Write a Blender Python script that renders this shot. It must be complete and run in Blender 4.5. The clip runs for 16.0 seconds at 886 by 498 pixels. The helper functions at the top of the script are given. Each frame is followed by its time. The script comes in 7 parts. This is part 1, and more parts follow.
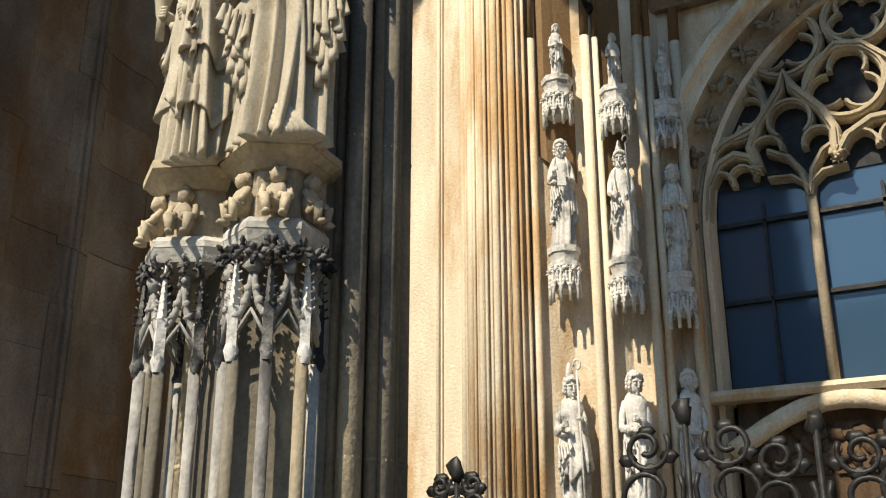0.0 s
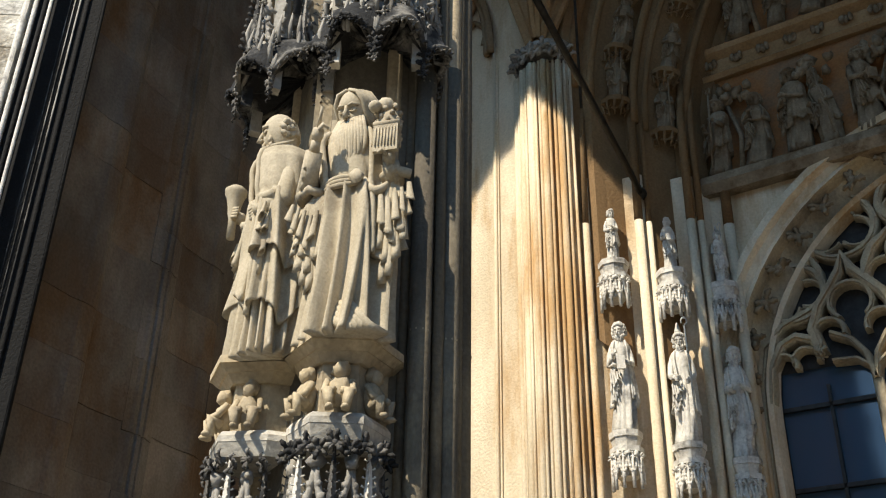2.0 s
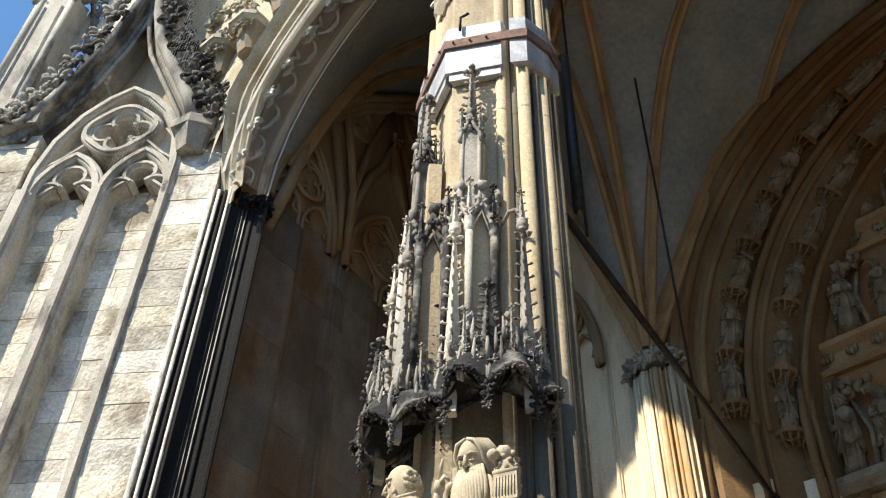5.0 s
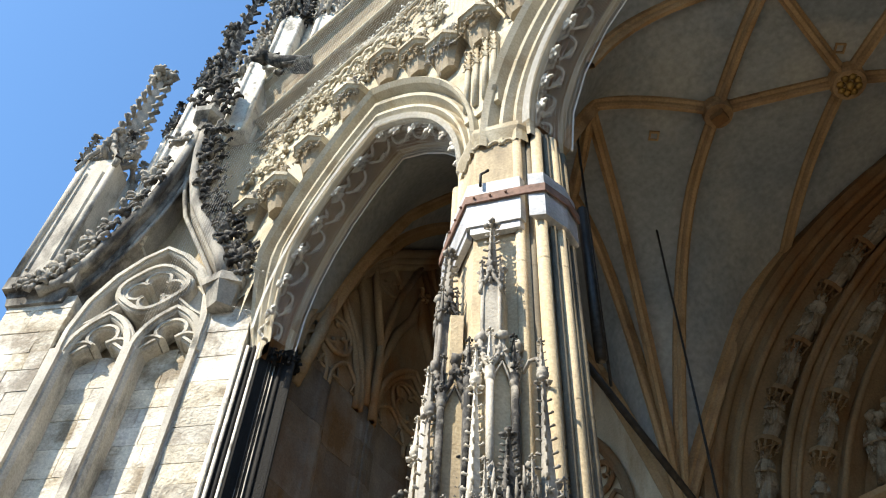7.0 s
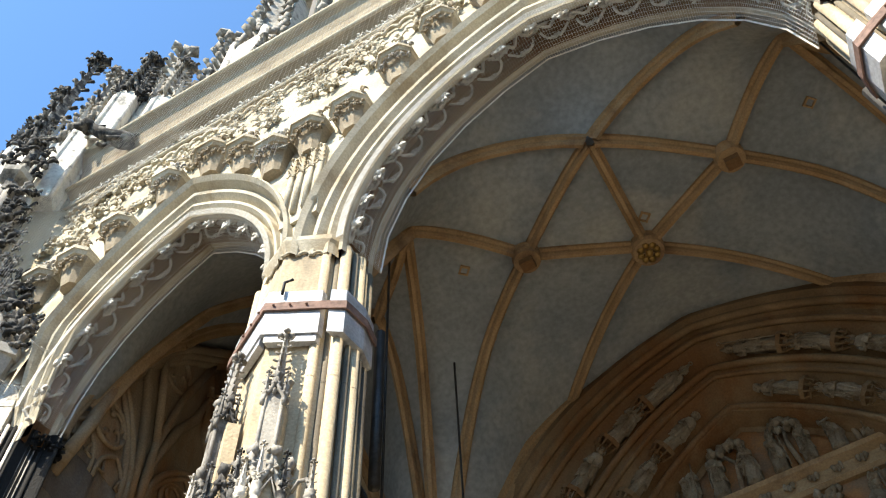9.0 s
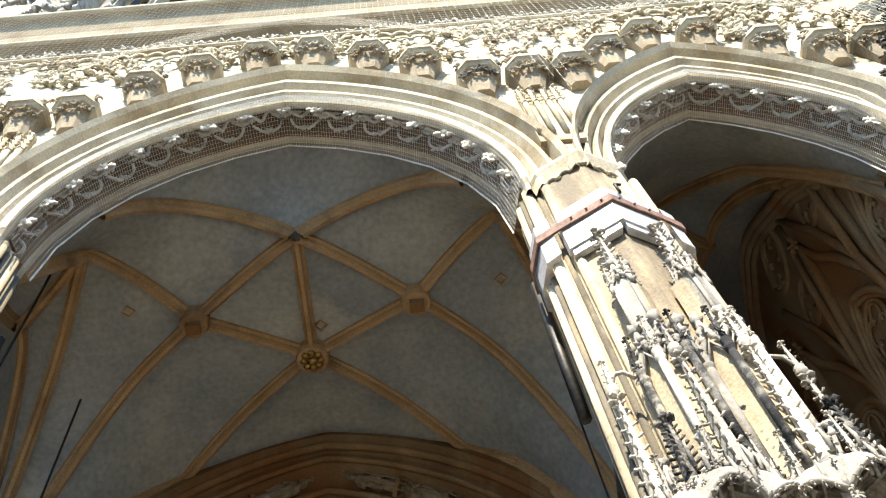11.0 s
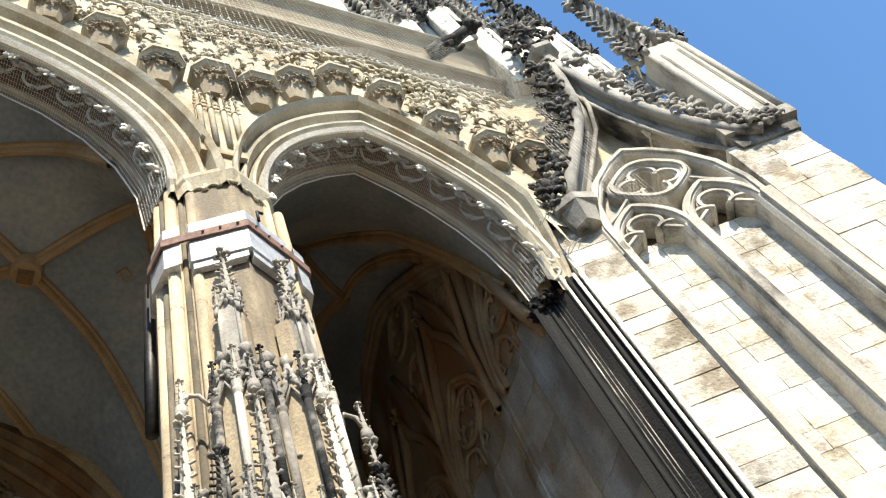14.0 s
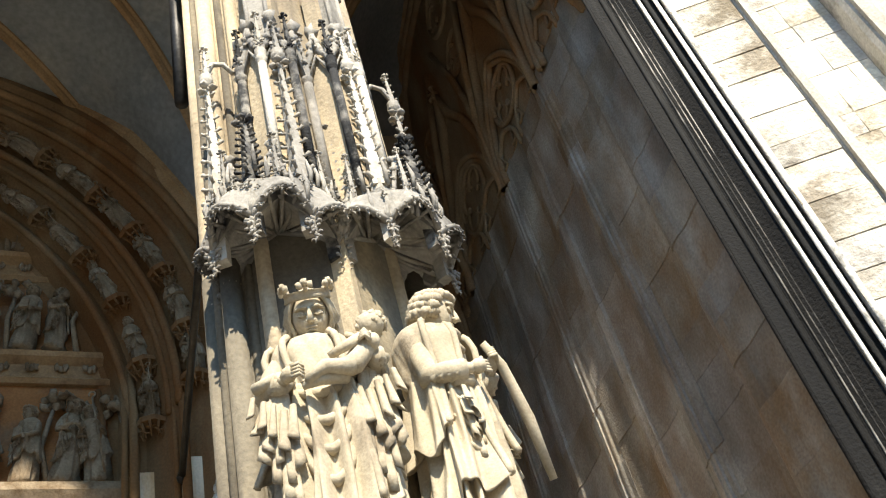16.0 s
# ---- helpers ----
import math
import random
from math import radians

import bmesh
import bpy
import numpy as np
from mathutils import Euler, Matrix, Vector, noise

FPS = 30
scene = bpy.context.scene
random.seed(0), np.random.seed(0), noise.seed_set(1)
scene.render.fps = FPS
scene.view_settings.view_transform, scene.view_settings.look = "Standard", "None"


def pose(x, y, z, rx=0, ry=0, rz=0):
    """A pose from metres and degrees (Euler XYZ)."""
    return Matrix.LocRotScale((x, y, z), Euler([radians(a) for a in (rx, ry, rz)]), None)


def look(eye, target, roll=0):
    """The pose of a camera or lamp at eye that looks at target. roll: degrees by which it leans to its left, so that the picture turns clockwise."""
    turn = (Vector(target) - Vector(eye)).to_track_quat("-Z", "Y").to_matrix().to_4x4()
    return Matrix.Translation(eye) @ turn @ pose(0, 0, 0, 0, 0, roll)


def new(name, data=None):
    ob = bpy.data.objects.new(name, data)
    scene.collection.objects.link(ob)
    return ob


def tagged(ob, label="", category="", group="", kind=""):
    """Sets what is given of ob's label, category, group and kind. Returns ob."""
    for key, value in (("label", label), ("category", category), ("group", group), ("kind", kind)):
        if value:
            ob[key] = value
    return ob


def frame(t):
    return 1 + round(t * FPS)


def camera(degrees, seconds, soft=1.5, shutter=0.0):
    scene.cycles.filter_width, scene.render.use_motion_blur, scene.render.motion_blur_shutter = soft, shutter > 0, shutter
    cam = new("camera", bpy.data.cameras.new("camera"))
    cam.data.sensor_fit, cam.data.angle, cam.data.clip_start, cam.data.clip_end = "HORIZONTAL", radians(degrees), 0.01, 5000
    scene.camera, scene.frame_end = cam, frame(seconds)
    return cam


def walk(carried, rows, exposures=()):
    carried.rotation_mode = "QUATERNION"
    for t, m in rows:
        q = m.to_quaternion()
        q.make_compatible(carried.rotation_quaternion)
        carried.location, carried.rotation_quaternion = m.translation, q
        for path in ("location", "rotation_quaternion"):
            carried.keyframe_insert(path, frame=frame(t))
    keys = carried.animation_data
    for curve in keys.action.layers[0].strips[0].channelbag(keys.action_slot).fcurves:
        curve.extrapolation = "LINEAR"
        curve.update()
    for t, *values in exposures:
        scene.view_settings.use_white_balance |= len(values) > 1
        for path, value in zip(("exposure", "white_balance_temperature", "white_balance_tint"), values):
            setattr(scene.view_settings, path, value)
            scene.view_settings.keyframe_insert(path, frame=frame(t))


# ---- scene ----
cam = camera(47.20, 16.0, soft=1.15)
PATH = [
    (0, (0.129, -3.835, 1.595), (-0.8061, -2.1944, 2.2530), -0.02),
    (0.5, (0.159, -3.873, 1.583), (-0.7966, -2.2757, 2.3140), 0.24),
    (1, (0.174, -3.897, 1.603), (-0.7876, -2.3442, 2.4169), 0.39),
    (1.5, (0.168, -3.914, 1.624), (-0.7932, -2.3973, 2.5042), 0.69),
    (2, (0.173, -3.935, 1.648), (-0.7877, -2.4734, 2.6174), 1.09),
    (2.5, (0.189, -3.954, 1.671), (-0.7617, -2.5402, 2.7176), 1.43),
    (3, (0.201, -3.976, 1.681), (-0.7292, -2.6121, 2.8095), 1.02),
    (3.5, (0.231, -4.018, 1.683), (-0.6967, -2.7225, 2.8917), 0.44),
    (4, (0.324, -4.096, 1.721), (-0.6181, -2.8612, 2.9811), 1.33),
    (4.5, (0.335, -4.134, 1.752), (-0.6058, -2.9968, 3.1014), 1.64),
    (5, (0.371, -4.184, 1.749), (-0.5700, -3.1420, 3.1735), 1.97),
    (5.2, (0.379, -4.200, 1.753), (-0.5617, -3.1850, 3.1970), 1.83),
    (7.3, (0.468, -4.126, 1.641), (-0.3377, -3.3207, 3.2845), 3.44),
    (7.5, (0.465, -4.116, 1.646), (-0.3123, -3.3083, 3.3019), 3.16),
    (8, (0.474, -4.109, 1.674), (-0.2110, -3.3041, 3.3721), 2.45),
    (8.5, (0.484, -4.078, 1.712), (-0.0778, -3.2339, 3.4363), 0.11),
    (8.7, (0.518, -4.080, 1.713), (0.0037, -3.2196, 3.4437), -1.42),
    (10.8, (1.023, -3.933, 1.619), (1.0802, -3.0603, 3.4178), -11.60),
    (11, (1.076, -3.941, 1.616), (1.1885, -3.0681, 3.4117), -12.25),
    (11.5, (1.167, -3.971, 1.623), (1.3905, -3.1548, 3.4354), -13.35),
    (12, (1.224, -4.008, 1.607), (1.5712, -3.2731, 3.4339), -19.03),
    (12.5, (1.282, -4.036, 1.634), (1.7504, -3.3696, 3.4606), -24.48),
    (13, (1.331, -4.044, 1.636), (1.9533, -3.4370, 3.4368), -31.84),
    (13.5, (1.362, -4.016, 1.603), (2.0611, -3.4315, 3.3832), -34.31),
    (14, (1.368, -3.966, 1.598), (2.1135, -3.2312, 3.3020), -29.60),
    (14.5, (1.332, -3.947, 1.597), (2.1164, -3.0528, 3.2049), -25.00),
    (15, (1.413, -4.007, 1.610), (2.1854, -2.9601, 3.1286), -20.53),
    (15.5, (1.432, -4.005, 1.584), (2.1981, -2.8401, 3.0178), -18.99),
    (16, (1.510, -3.915, 1.613), (2.2577, -2.6551, 2.9745), -17.08),
]
walk(cam, [(t, look(eye, target, roll)) for t, eye, target, roll in PATH],
     exposures=[(0, 0.45), (3, 0.42), (4, 0.55), (5.2, 0.78), (7.3, 1.08), (8.7, 1.24), (10.8, 1.62), (11.5, 1.5), (12.5, 1.25), (14, 1.02), (16, 1.16)])

# ---- light ----
SUN = Vector((-0.132, -0.671, 0.728)).normalized()
world = bpy.data.worlds.new("sky")
scene.world = world
world.use_nodes = True
wn = world.node_tree.nodes
sky = wn.new("ShaderNodeTexSky")
sky.sky_type, sky.sun_disc = "NISHITA", False
sky.sun_elevation, sky.sun_rotation = math.asin(SUN.z), math.atan2(SUN.x, SUN.y)
sky.dust_density, sky.ozone_density = 0.8, 1.3
tint = wn.new("ShaderNodeMixRGB")
tint.blend_type = "MULTIPLY"
tint.inputs[0].default_value, tint.inputs[2].default_value = 1.0, (0.70, 1.0, 1.18, 1)
world.node_tree.links.new(sky.outputs[0], tint.inputs[1])
world.node_tree.links.new(tint.outputs[0], wn["Background"].inputs[0])
wn["Background"].inputs[1].default_value = 0.125
lamp = bpy.data.lights.new("sun", "SUN")
lamp.energy, lamp.angle, lamp.color = 5.0, radians(0.53), (1.0, 0.90, 0.74)
new("sun", lamp).matrix_world = look(SUN * 60, (0, 0, 0))


# ---- materials ----
def stone(name, a, b, stain=None, rough=0.9, scale=3.0, bump=0.35, stain_at=0.56, streak=1.0, fine=38.0, pick=0.0, stain_w=0.14, grain=0.45):
    """Weathered stone: two colours mixed by coarse noise, stains of a third, fine grain and relief."""
    m = bpy.data.materials.new(name)
    m.use_nodes = True
    n, l = m.node_tree.nodes, m.node_tree.links
    bs = n["Principled BSDF"]
    co = n.new("ShaderNodeTexCoord")
    mp = n.new("ShaderNodeMapping")
    mp.inputs["Scale"].default_value = (1, 1, streak)
    geo = n.new("ShaderNodeNewGeometry")
    l.new(geo.outputs["Position"], mp.inputs[0])
    n1 = n.new("ShaderNodeTexNoise")
    n1.inputs["Scale"].default_value, n1.inputs["Detail"].default_value = scale, 6
    l.new(mp.outputs[0], n1.inputs[0])
    n2 = n.new("ShaderNodeTexNoise")
    n2.inputs["Scale"].default_value, n2.inputs["Detail"].default_value = fine, 5
    l.new(geo.outputs["Position"], n2.inputs[0])
    r1 = n.new("ShaderNodeValToRGB")
    r1.color_ramp.elements[0].position, r1.color_ramp.elements[1].position = 0.34, 0.66
    r1.color_ramp.elements[0].color, r1.color_ramp.elements[1].color = (*a, 1), (*b, 1)
    l.new(n1.outputs[0], r1.inputs[0])
    col = r1.outputs[0]
    if stain:
        n3 = n.new("ShaderNodeTexNoise")
        n3.inputs["Scale"].default_value, n3.inputs["Detail"].default_value, n3.inputs["Roughness"].default_value = scale * 0.55, 8, 0.65
        off = n.new("ShaderNodeMapping")
        off.inputs["Location"].default_value, off.inputs["Scale"].default_value = (17, 5, 9), (1, 1, streak)
        l.new(geo.outputs["Position"], off.inputs[0])
        l.new(off.outputs[0], n3.inputs[0])
        r3 = n.new("ShaderNodeMapRange")
        r3.inputs[1].default_value, r3.inputs[2].default_value = stain_at - stain_w / 2, stain_at + stain_w / 2
        l.new(n3.outputs[0], r3.inputs[0])
        mx = n.new("ShaderNodeMixRGB")
        l.new(r3.outputs[0], mx.inputs[0])
        l.new(col, mx.inputs[1])
        mx.inputs[2].default_value = (*stain, 1)
        col = mx.outputs[0]
    mv = n.new("ShaderNodeMixRGB")
    mv.blend_type = "MULTIPLY"
    mv.inputs[0].default_value = grain
    rr = n.new("ShaderNodeMapRange")
    rr.inputs[1].default_value, rr.inputs[2].default_value, rr.inputs[3].default_value, rr.inputs[4].default_value = 0.3, 0.7, 0.55, 1.2
    l.new(n2.outputs[0], rr.inputs[0])
    l.new(col, mv.inputs[1])
    l.new(rr.outputs[0], mv.inputs[2])
    col = mv.outputs[0]
    if pick:
        oi = n.new("ShaderNodeObjectInfo")
        hs = n.new("ShaderNodeHueSaturation")
        vr = n.new("ShaderNodeMapRange")
        vr.inputs[3].default_value, vr.inputs[4].default_value = 1 - pick, 1 + pick * 0.5
        l.new(oi.outputs["Random"], vr.inputs[0])
        l.new(vr.outputs[0], hs.inputs["Value"])
        sa = n.new("ShaderNodeMath")
        sa.operation = "MULTIPLY_ADD"
        sa.inputs[1].default_value, sa.inputs[2].default_value = 0.5, 0.75
        mo = n.new("ShaderNodeMath")
        mo.operation = "FRACT"
        mu = n.new("ShaderNodeMath")
        mu.operation = "MULTIPLY"
        mu.inputs[1].default_value = 7.31
        l.new(oi.outputs["Random"], mu.inputs[0])
        l.new(mu.outputs[0], mo.inputs[0])
        l.new(mo.outputs[0], sa.inputs[0])
        l.new(sa.outputs[0], hs.inputs["Saturation"])
        l.new(col, hs.inputs["Color"])
        col = hs.outputs[0]
    l.new(col, bs.inputs["Base Color"])
    bs.inputs["Roughness"].default_value = rough
    bs.inputs["Specular IOR Level"].default_value = 0.25
    bp = n.new("ShaderNodeBump")
    bp.inputs["Strength"].default_value, bp.inputs["Distance"].default_value = bump, 0.02
    ad = n.new("ShaderNodeMath")
    l.new(n1.outputs[0], ad.inputs[0])
    l.new(n2.outputs[0], ad.inputs[1])
    l.new(ad.outputs[0], bp.inputs["Height"])
    l.new(bp.outputs[0], bs.inputs["Normal"])
    return m


def plain(name, colour, rough=0.6, metal=0.0, vary=0.3, scale=12.0):
    m = stone(name, tuple(c * (1 - vary) for c in colour), tuple(c * (1 + vary) for c in colour), rough=rough, scale=scale, bump=0.15)
    m.node_tree.nodes["Principled BSDF"].inputs["Metallic"].default_value = metal
    return m


ASHLAR = stone("pale_ashlar", (0.62, 0.565, 0.46), (0.78, 0.73, 0.62), (0.30, 0.255, 0.19), scale=3.0, bump=1.0, stain_at=0.545, pick=0.28, stain_w=0.14, fine=26)
JOINT = stone("mortar_bed", (0.46, 0.42, 0.34), (0.56, 0.51, 0.43), scale=6)
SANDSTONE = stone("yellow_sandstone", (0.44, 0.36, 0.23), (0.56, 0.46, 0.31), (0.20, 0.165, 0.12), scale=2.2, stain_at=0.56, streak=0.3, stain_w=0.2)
GREY = stone("grey_weathered_stone", (0.25, 0.235, 0.21), (0.42, 0.39, 0.33), (0.065, 0.06, 0.055), scale=3.4, stain_at=0.55, streak=0.4)
# soot on crockets and carvings, painted shade on the left canopies
SOOT_SHADE = stone("soot_shade_stone", (0.10, 0.095, 0.09), (0.30, 0.28, 0.24), (0.025, 0.025, 0.025), scale=9, stain_at=0.46, bump=0.5)
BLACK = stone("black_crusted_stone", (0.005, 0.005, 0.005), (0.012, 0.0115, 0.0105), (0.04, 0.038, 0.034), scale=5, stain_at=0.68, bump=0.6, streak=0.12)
FIGURE = stone("carved_figure_stone", (0.41, 0.35, 0.245), (0.51, 0.44, 0.32), (0.28, 0.23, 0.16), scale=5, stain_at=0.6, bump=0.16, fine=70, grain=0.35)
WHITE = stone("bleached_stone", (0.56, 0.53, 0.47), (0.70, 0.67, 0.60), (0.22, 0.21, 0.19), scale=7, stain_at=0.60, bump=0.4)
LIME = stone("cream_limestone", (0.58, 0.475, 0.325), (0.75, 0.65, 0.48), (0.46, 0.29, 0.135), scale=3.2, stain_at=0.545, streak=0.22, bump=0.45, stain_w=0.16, grain=0.28)
# brown of soot and painted-in shade on the pillars
DUSK = stone("soot_shade_brown_stone", (0.085, 0.073, 0.055), (0.19, 0.165, 0.12), (0.34, 0.28, 0.18), scale=2.5, stain_at=0.60, streak=0.3)
ARCH = stone("cream_arch_stone", (0.45, 0.40, 0.30), (0.56, 0.51, 0.39), (0.33, 0.26, 0.16), scale=2.2, stain_at=0.58, bump=0.25, stain_w=0.2)
TAN = stone("tan_stone", (0.27, 0.22, 0.15), (0.37, 0.315, 0.225), (0.20, 0.155, 0.10), scale=2.0, stain_at=0.6, streak=0.6)
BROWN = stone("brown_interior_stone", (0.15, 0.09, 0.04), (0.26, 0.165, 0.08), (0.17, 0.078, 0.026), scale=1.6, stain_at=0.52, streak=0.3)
UMBER = stone("umber_tracery_stone", (0.22, 0.16, 0.095), (0.34, 0.26, 0.165), (0.25, 0.135, 0.06), scale=1.8, stain_at=0.54, streak=0.4)
# one wall stone twice: west darkened, east brightened, light difference in the colour
SHADED_PANEL = stone("shaded_wall_panel", (0.115, 0.1, 0.082), (0.235, 0.21, 0.178), (0.135, 0.088, 0.052), scale=2.1, stain_at=0.54, streak=0.55, bump=0.45, stain_w=0.22, pick=0.22)
PANEL = stone("brightened_wall_panel", (0.22, 0.195, 0.16), (0.46, 0.425, 0.365), (0.24, 0.165, 0.10), scale=2.1, stain_at=0.54, streak=0.55, bump=0.45, stain_w=0.22, pick=0.22)
CRUST = stone("streaked_black_stone", (0.02, 0.02, 0.02), (0.06, 0.057, 0.05), (0.4, 0.375, 0.33), scale=6, stain_at=0.54, bump=0.5, streak=0.18, stain_w=0.1)
RIB = stone("ochre_rib", (0.30, 0.185, 0.085), (0.38, 0.25, 0.13), (0.20, 0.12, 0.06), scale=2.5, stain_at=0.6, bump=0.1)
PLASTER = stone("blue_grey_plaster", (0.20, 0.215, 0.22), (0.26, 0.27, 0.265), (0.32, 0.315, 0.285), scale=0.9, stain_at=0.56, bump=0.06, fine=14)
RED = stone("red_ochre_paint", (0.30, 0.125, 0.04), (0.37, 0.175, 0.065), (0.24, 0.15, 0.085), scale=2.6, stain_at=0.52, bump=0.15)
RELIEF = stone("grey_brown_relief_stone", (0.195, 0.145, 0.09), (0.30, 0.235, 0.155), (0.125, 0.08, 0.04), scale=5, stain_at=0.58)
LEAD = plain("weathered_lead_sheet", (0.50, 0.50, 0.50), rough=0.5, metal=0.35, vary=0.22, scale=5)
BAND = plain("rusty_brown_strap", (0.20, 0.12, 0.09), rough=0.75)
IRON = plain("dark_wrought_iron", (0.035, 0.033, 0.03), rough=0.5, metal=0.6)
NET = plain("grey_bird_netting", (0.62, 0.59, 0.52), rough=0.8, vary=0.1)
PALE = stone("pale_grey_tracery_stone", (0.40, 0.37, 0.31), (0.60, 0.56, 0.48), (0.12, 0.11, 0.095), scale=3.4, stain_at=0.60, streak=0.4, stain_w=0.16)
GROUND = stone("stone_paving", (0.15, 0.14, 0.125), (0.21, 0.20, 0.18), (0.10, 0.10, 0.09), scale=1.2, bump=0.2)
WOOD = stone("carved_oak", (0.07, 0.042, 0.022), (0.13, 0.08, 0.045), scale=9, streak=0.3, bump=0.3)
GOLD = plain("dull_gilding", (0.36, 0.22, 0.06), rough=0.45, metal=0.7)
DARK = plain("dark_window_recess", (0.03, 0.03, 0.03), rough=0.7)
SCAFFOLD = plain("galvanised_scaffold_tube", (0.45, 0.46, 0.47), rough=0.45, metal=0.7)
SHEET = plain("dark_scaffold_sheeting", (0.10, 0.12, 0.14), rough=0.7)
GLASS = bpy.data.materials.new("blue_leaded_glass")
GLASS.use_nodes = True
gb = GLASS.node_tree.nodes["Principled BSDF"]
gb.inputs["Base Color"].default_value, gb.inputs["Roughness"].default_value = (0.035, 0.07, 0.115, 1), 0.08
gb.inputs["Specular IOR Level"].default_value = 0.8


# ---- mesh tools ----
class Mesh:
    """Collects vertices and faces of one part."""

    def __init__(self):
        self.v, self.f, self.smooth = [], [], []

    def add(self, verts, faces, m=None, smooth=False):
        k = len(self.v)
        self.v += [tuple(m @ Vector(p)) if m else tuple(p) for p in verts]
        self.f += [tuple(i + k for i in f) for f in faces]
        self.smooth += [smooth] * len(faces)
        return self

    def box(self, x0, x1, y0, y1, z0, z1, m=None, taper=1.0):
        cx, cy = (x0 + x1) / 2, (y0 + y1) / 2
        lo = [(x0, y0, z0), (x1, y0, z0), (x1, y1, z0), (x0, y1, z0)]
        hi = [(cx + (x - cx) * taper, cy + (y - cy) * taper, z1) for x, y, _ in lo]
        return self.add(lo + hi, [(3, 2, 1, 0), (4, 5, 6, 7), (0, 1, 5, 4), (1, 2, 6, 5), (2, 3, 7, 6), (3, 0, 4, 7)], m)

    def prism(self, poly, z0, z1, m=None, grow=1.0, centre=(0, 0)):
        n = len(poly)
        top = [(centre[0] + (x - centre[0]) * grow, centre[1] + (y - centre[1]) * grow, z1) for x, y in poly]
        faces = [(i, (i + 1) % n, n + (i + 1) % n, n + i) for i in range(n)]
        return self.add([(x, y, z0) for x, y in poly] + top, faces + [tuple(reversed(range(n))), tuple(range(n, 2 * n))], m)

    def lathe(self, rings, n=12, m=None, smooth=True, start=0.0, arc=2 * math.pi):
        """rings: (radius, z) pairs."""
        full = arc > 6.28
        k = n if full else n + 1
        v = [(r * math.cos(start + arc * i / n), r * math.sin(start + arc * i / n), z) for r, z in rings for i in range(k)]
        f = []
        for j in range(len(rings) - 1):
            for i in range(n):
                a, b = j * k + i, j * k + (i + 1) % k
                f.append((a, b, b + k, a + k))
        return self.add(v, f, m, smooth)

    def tube(self, path, r, n=6, m=None, smooth=True, ends=None):
        """A round bar along path; r is one radius or one a point."""
        p = [Vector(q) for q in path]
        rs = r if isinstance(r, (list, tuple)) else [r] * len(p)
        v, f = [], []
        side = None
        for i, q in enumerate(p):
            t = (p[min(i + 1, len(p) - 1)] - p[max(i - 1, 0)]).normalized()
            if side is None:
                side = t.orthogonal().normalized()
            side = (side - t * side.dot(t)).normalized()
            up = t.cross(side)
            v += [q + (side * math.cos(2 * math.pi * k / n) + up * math.sin(2 * math.pi * k / n)) * rs[i] for k in range(n)]
        for i in range(len(p) - 1):
            for k in range(n):
                f.append((i * n + k, i * n + (k + 1) % n, (i + 1) * n + (k + 1) % n, (i + 1) * n + k))
        f += [tuple(reversed(range(n))), tuple(range(len(v) - n, len(v)))]
        return self.add(v, f, m, smooth)

    def blob(self, c, r, seed=0, rough=0.25, squash=(1, 1, 1), n=7, rings=5, m=None, freq=1.5):
        v = []
        for j in range(rings + 1):
            th = math.pi * j / rings
            for i in range(n):
                ph = 2 * math.pi * i / n
                d = Vector((math.sin(th) * math.cos(ph), math.sin(th) * math.sin(ph), math.cos(th)))
                k = r * (1 + rough * noise.noise(d * freq + Vector((seed * 3.7, seed * 1.3, seed))) * 2)
                v.append((c[0] + d.x * k * squash[0], c[1] + d.y * k * squash[1], c[2] + d.z * k * squash[2]))
        f = [(j * n + i, (j + 1) * n + i, (j + 1) * n + (i + 1) % n, j * n + (i + 1) % n) for j in range(rings) for i in range(n)]
        return self.add(v, f, m, True)

    def sweep(self, frames, profile, closed=False, smooth=False):
        """frames: (origin, out, depth) along a curve; profile: (out, depth) offsets."""
        v, f, n = [], [], len(profile)
        for o, a, b in frames:
            v += [Vector(o) + Vector(a) * p + Vector(b) * q for p, q in profile]
        m = n if closed else n - 1
        for i in range(len(frames) - 1):
            for k in range(m):
                f.append((i * n + k, i * n + (k + 1) % n, (i + 1) * n + (k + 1) % n, (i + 1) * n + k))
        if closed:
            f += [tuple(reversed(range(n))), tuple(range(len(v) - n, len(v)))]
        return self.add(v, f, None, smooth)

    def leafy(self, c, r, seed, count=5, m=None, face=(0, -1, 0)):
        """A knot of curled carved leaves: pointed blades bending outwards."""
        rnd = random.Random(seed)
        c, face = Vector(c), Vector(face)
        for i in range(count):
            a = 2 * math.pi * i / count + rnd.uniform(-0.5, 0.5)
            d = Vector((math.cos(a), 0, math.sin(a)))
            w = d.cross(face)
            w = w.normalized() if w.length > 1e-3 else Vector((1, 0, 0))
            ln, wd, lift = r * rnd.uniform(0.8, 1.25), r * rnd.uniform(0.26, 0.4), r * rnd.uniform(0.25, 0.6)
            rows = [(0.08, 0.35, 0.1), (0.3, 0.95, 0.6), (0.45, 0.62, 0.9), (0.66, 1.0, 1.1), (0.82, 0.6, 1.15), (1.0, 0.55, 0.85), (0.98, 0.15, 0.5)]
            v = []
            for t, k, up in rows:
                o = c + d * ln * t + face * lift * up
                v += [o - w * wd * k - face * r * 0.14, o + face * r * 0.07, o + w * wd * k - face * r * 0.14, o - face * r * 0.16]
            f = [(q * 4 + k, q * 4 + (k + 1) % 4, q * 4 + 4 + (k + 1) % 4, q * 4 + 4 + k) for q in range(6) for k in range(4)]
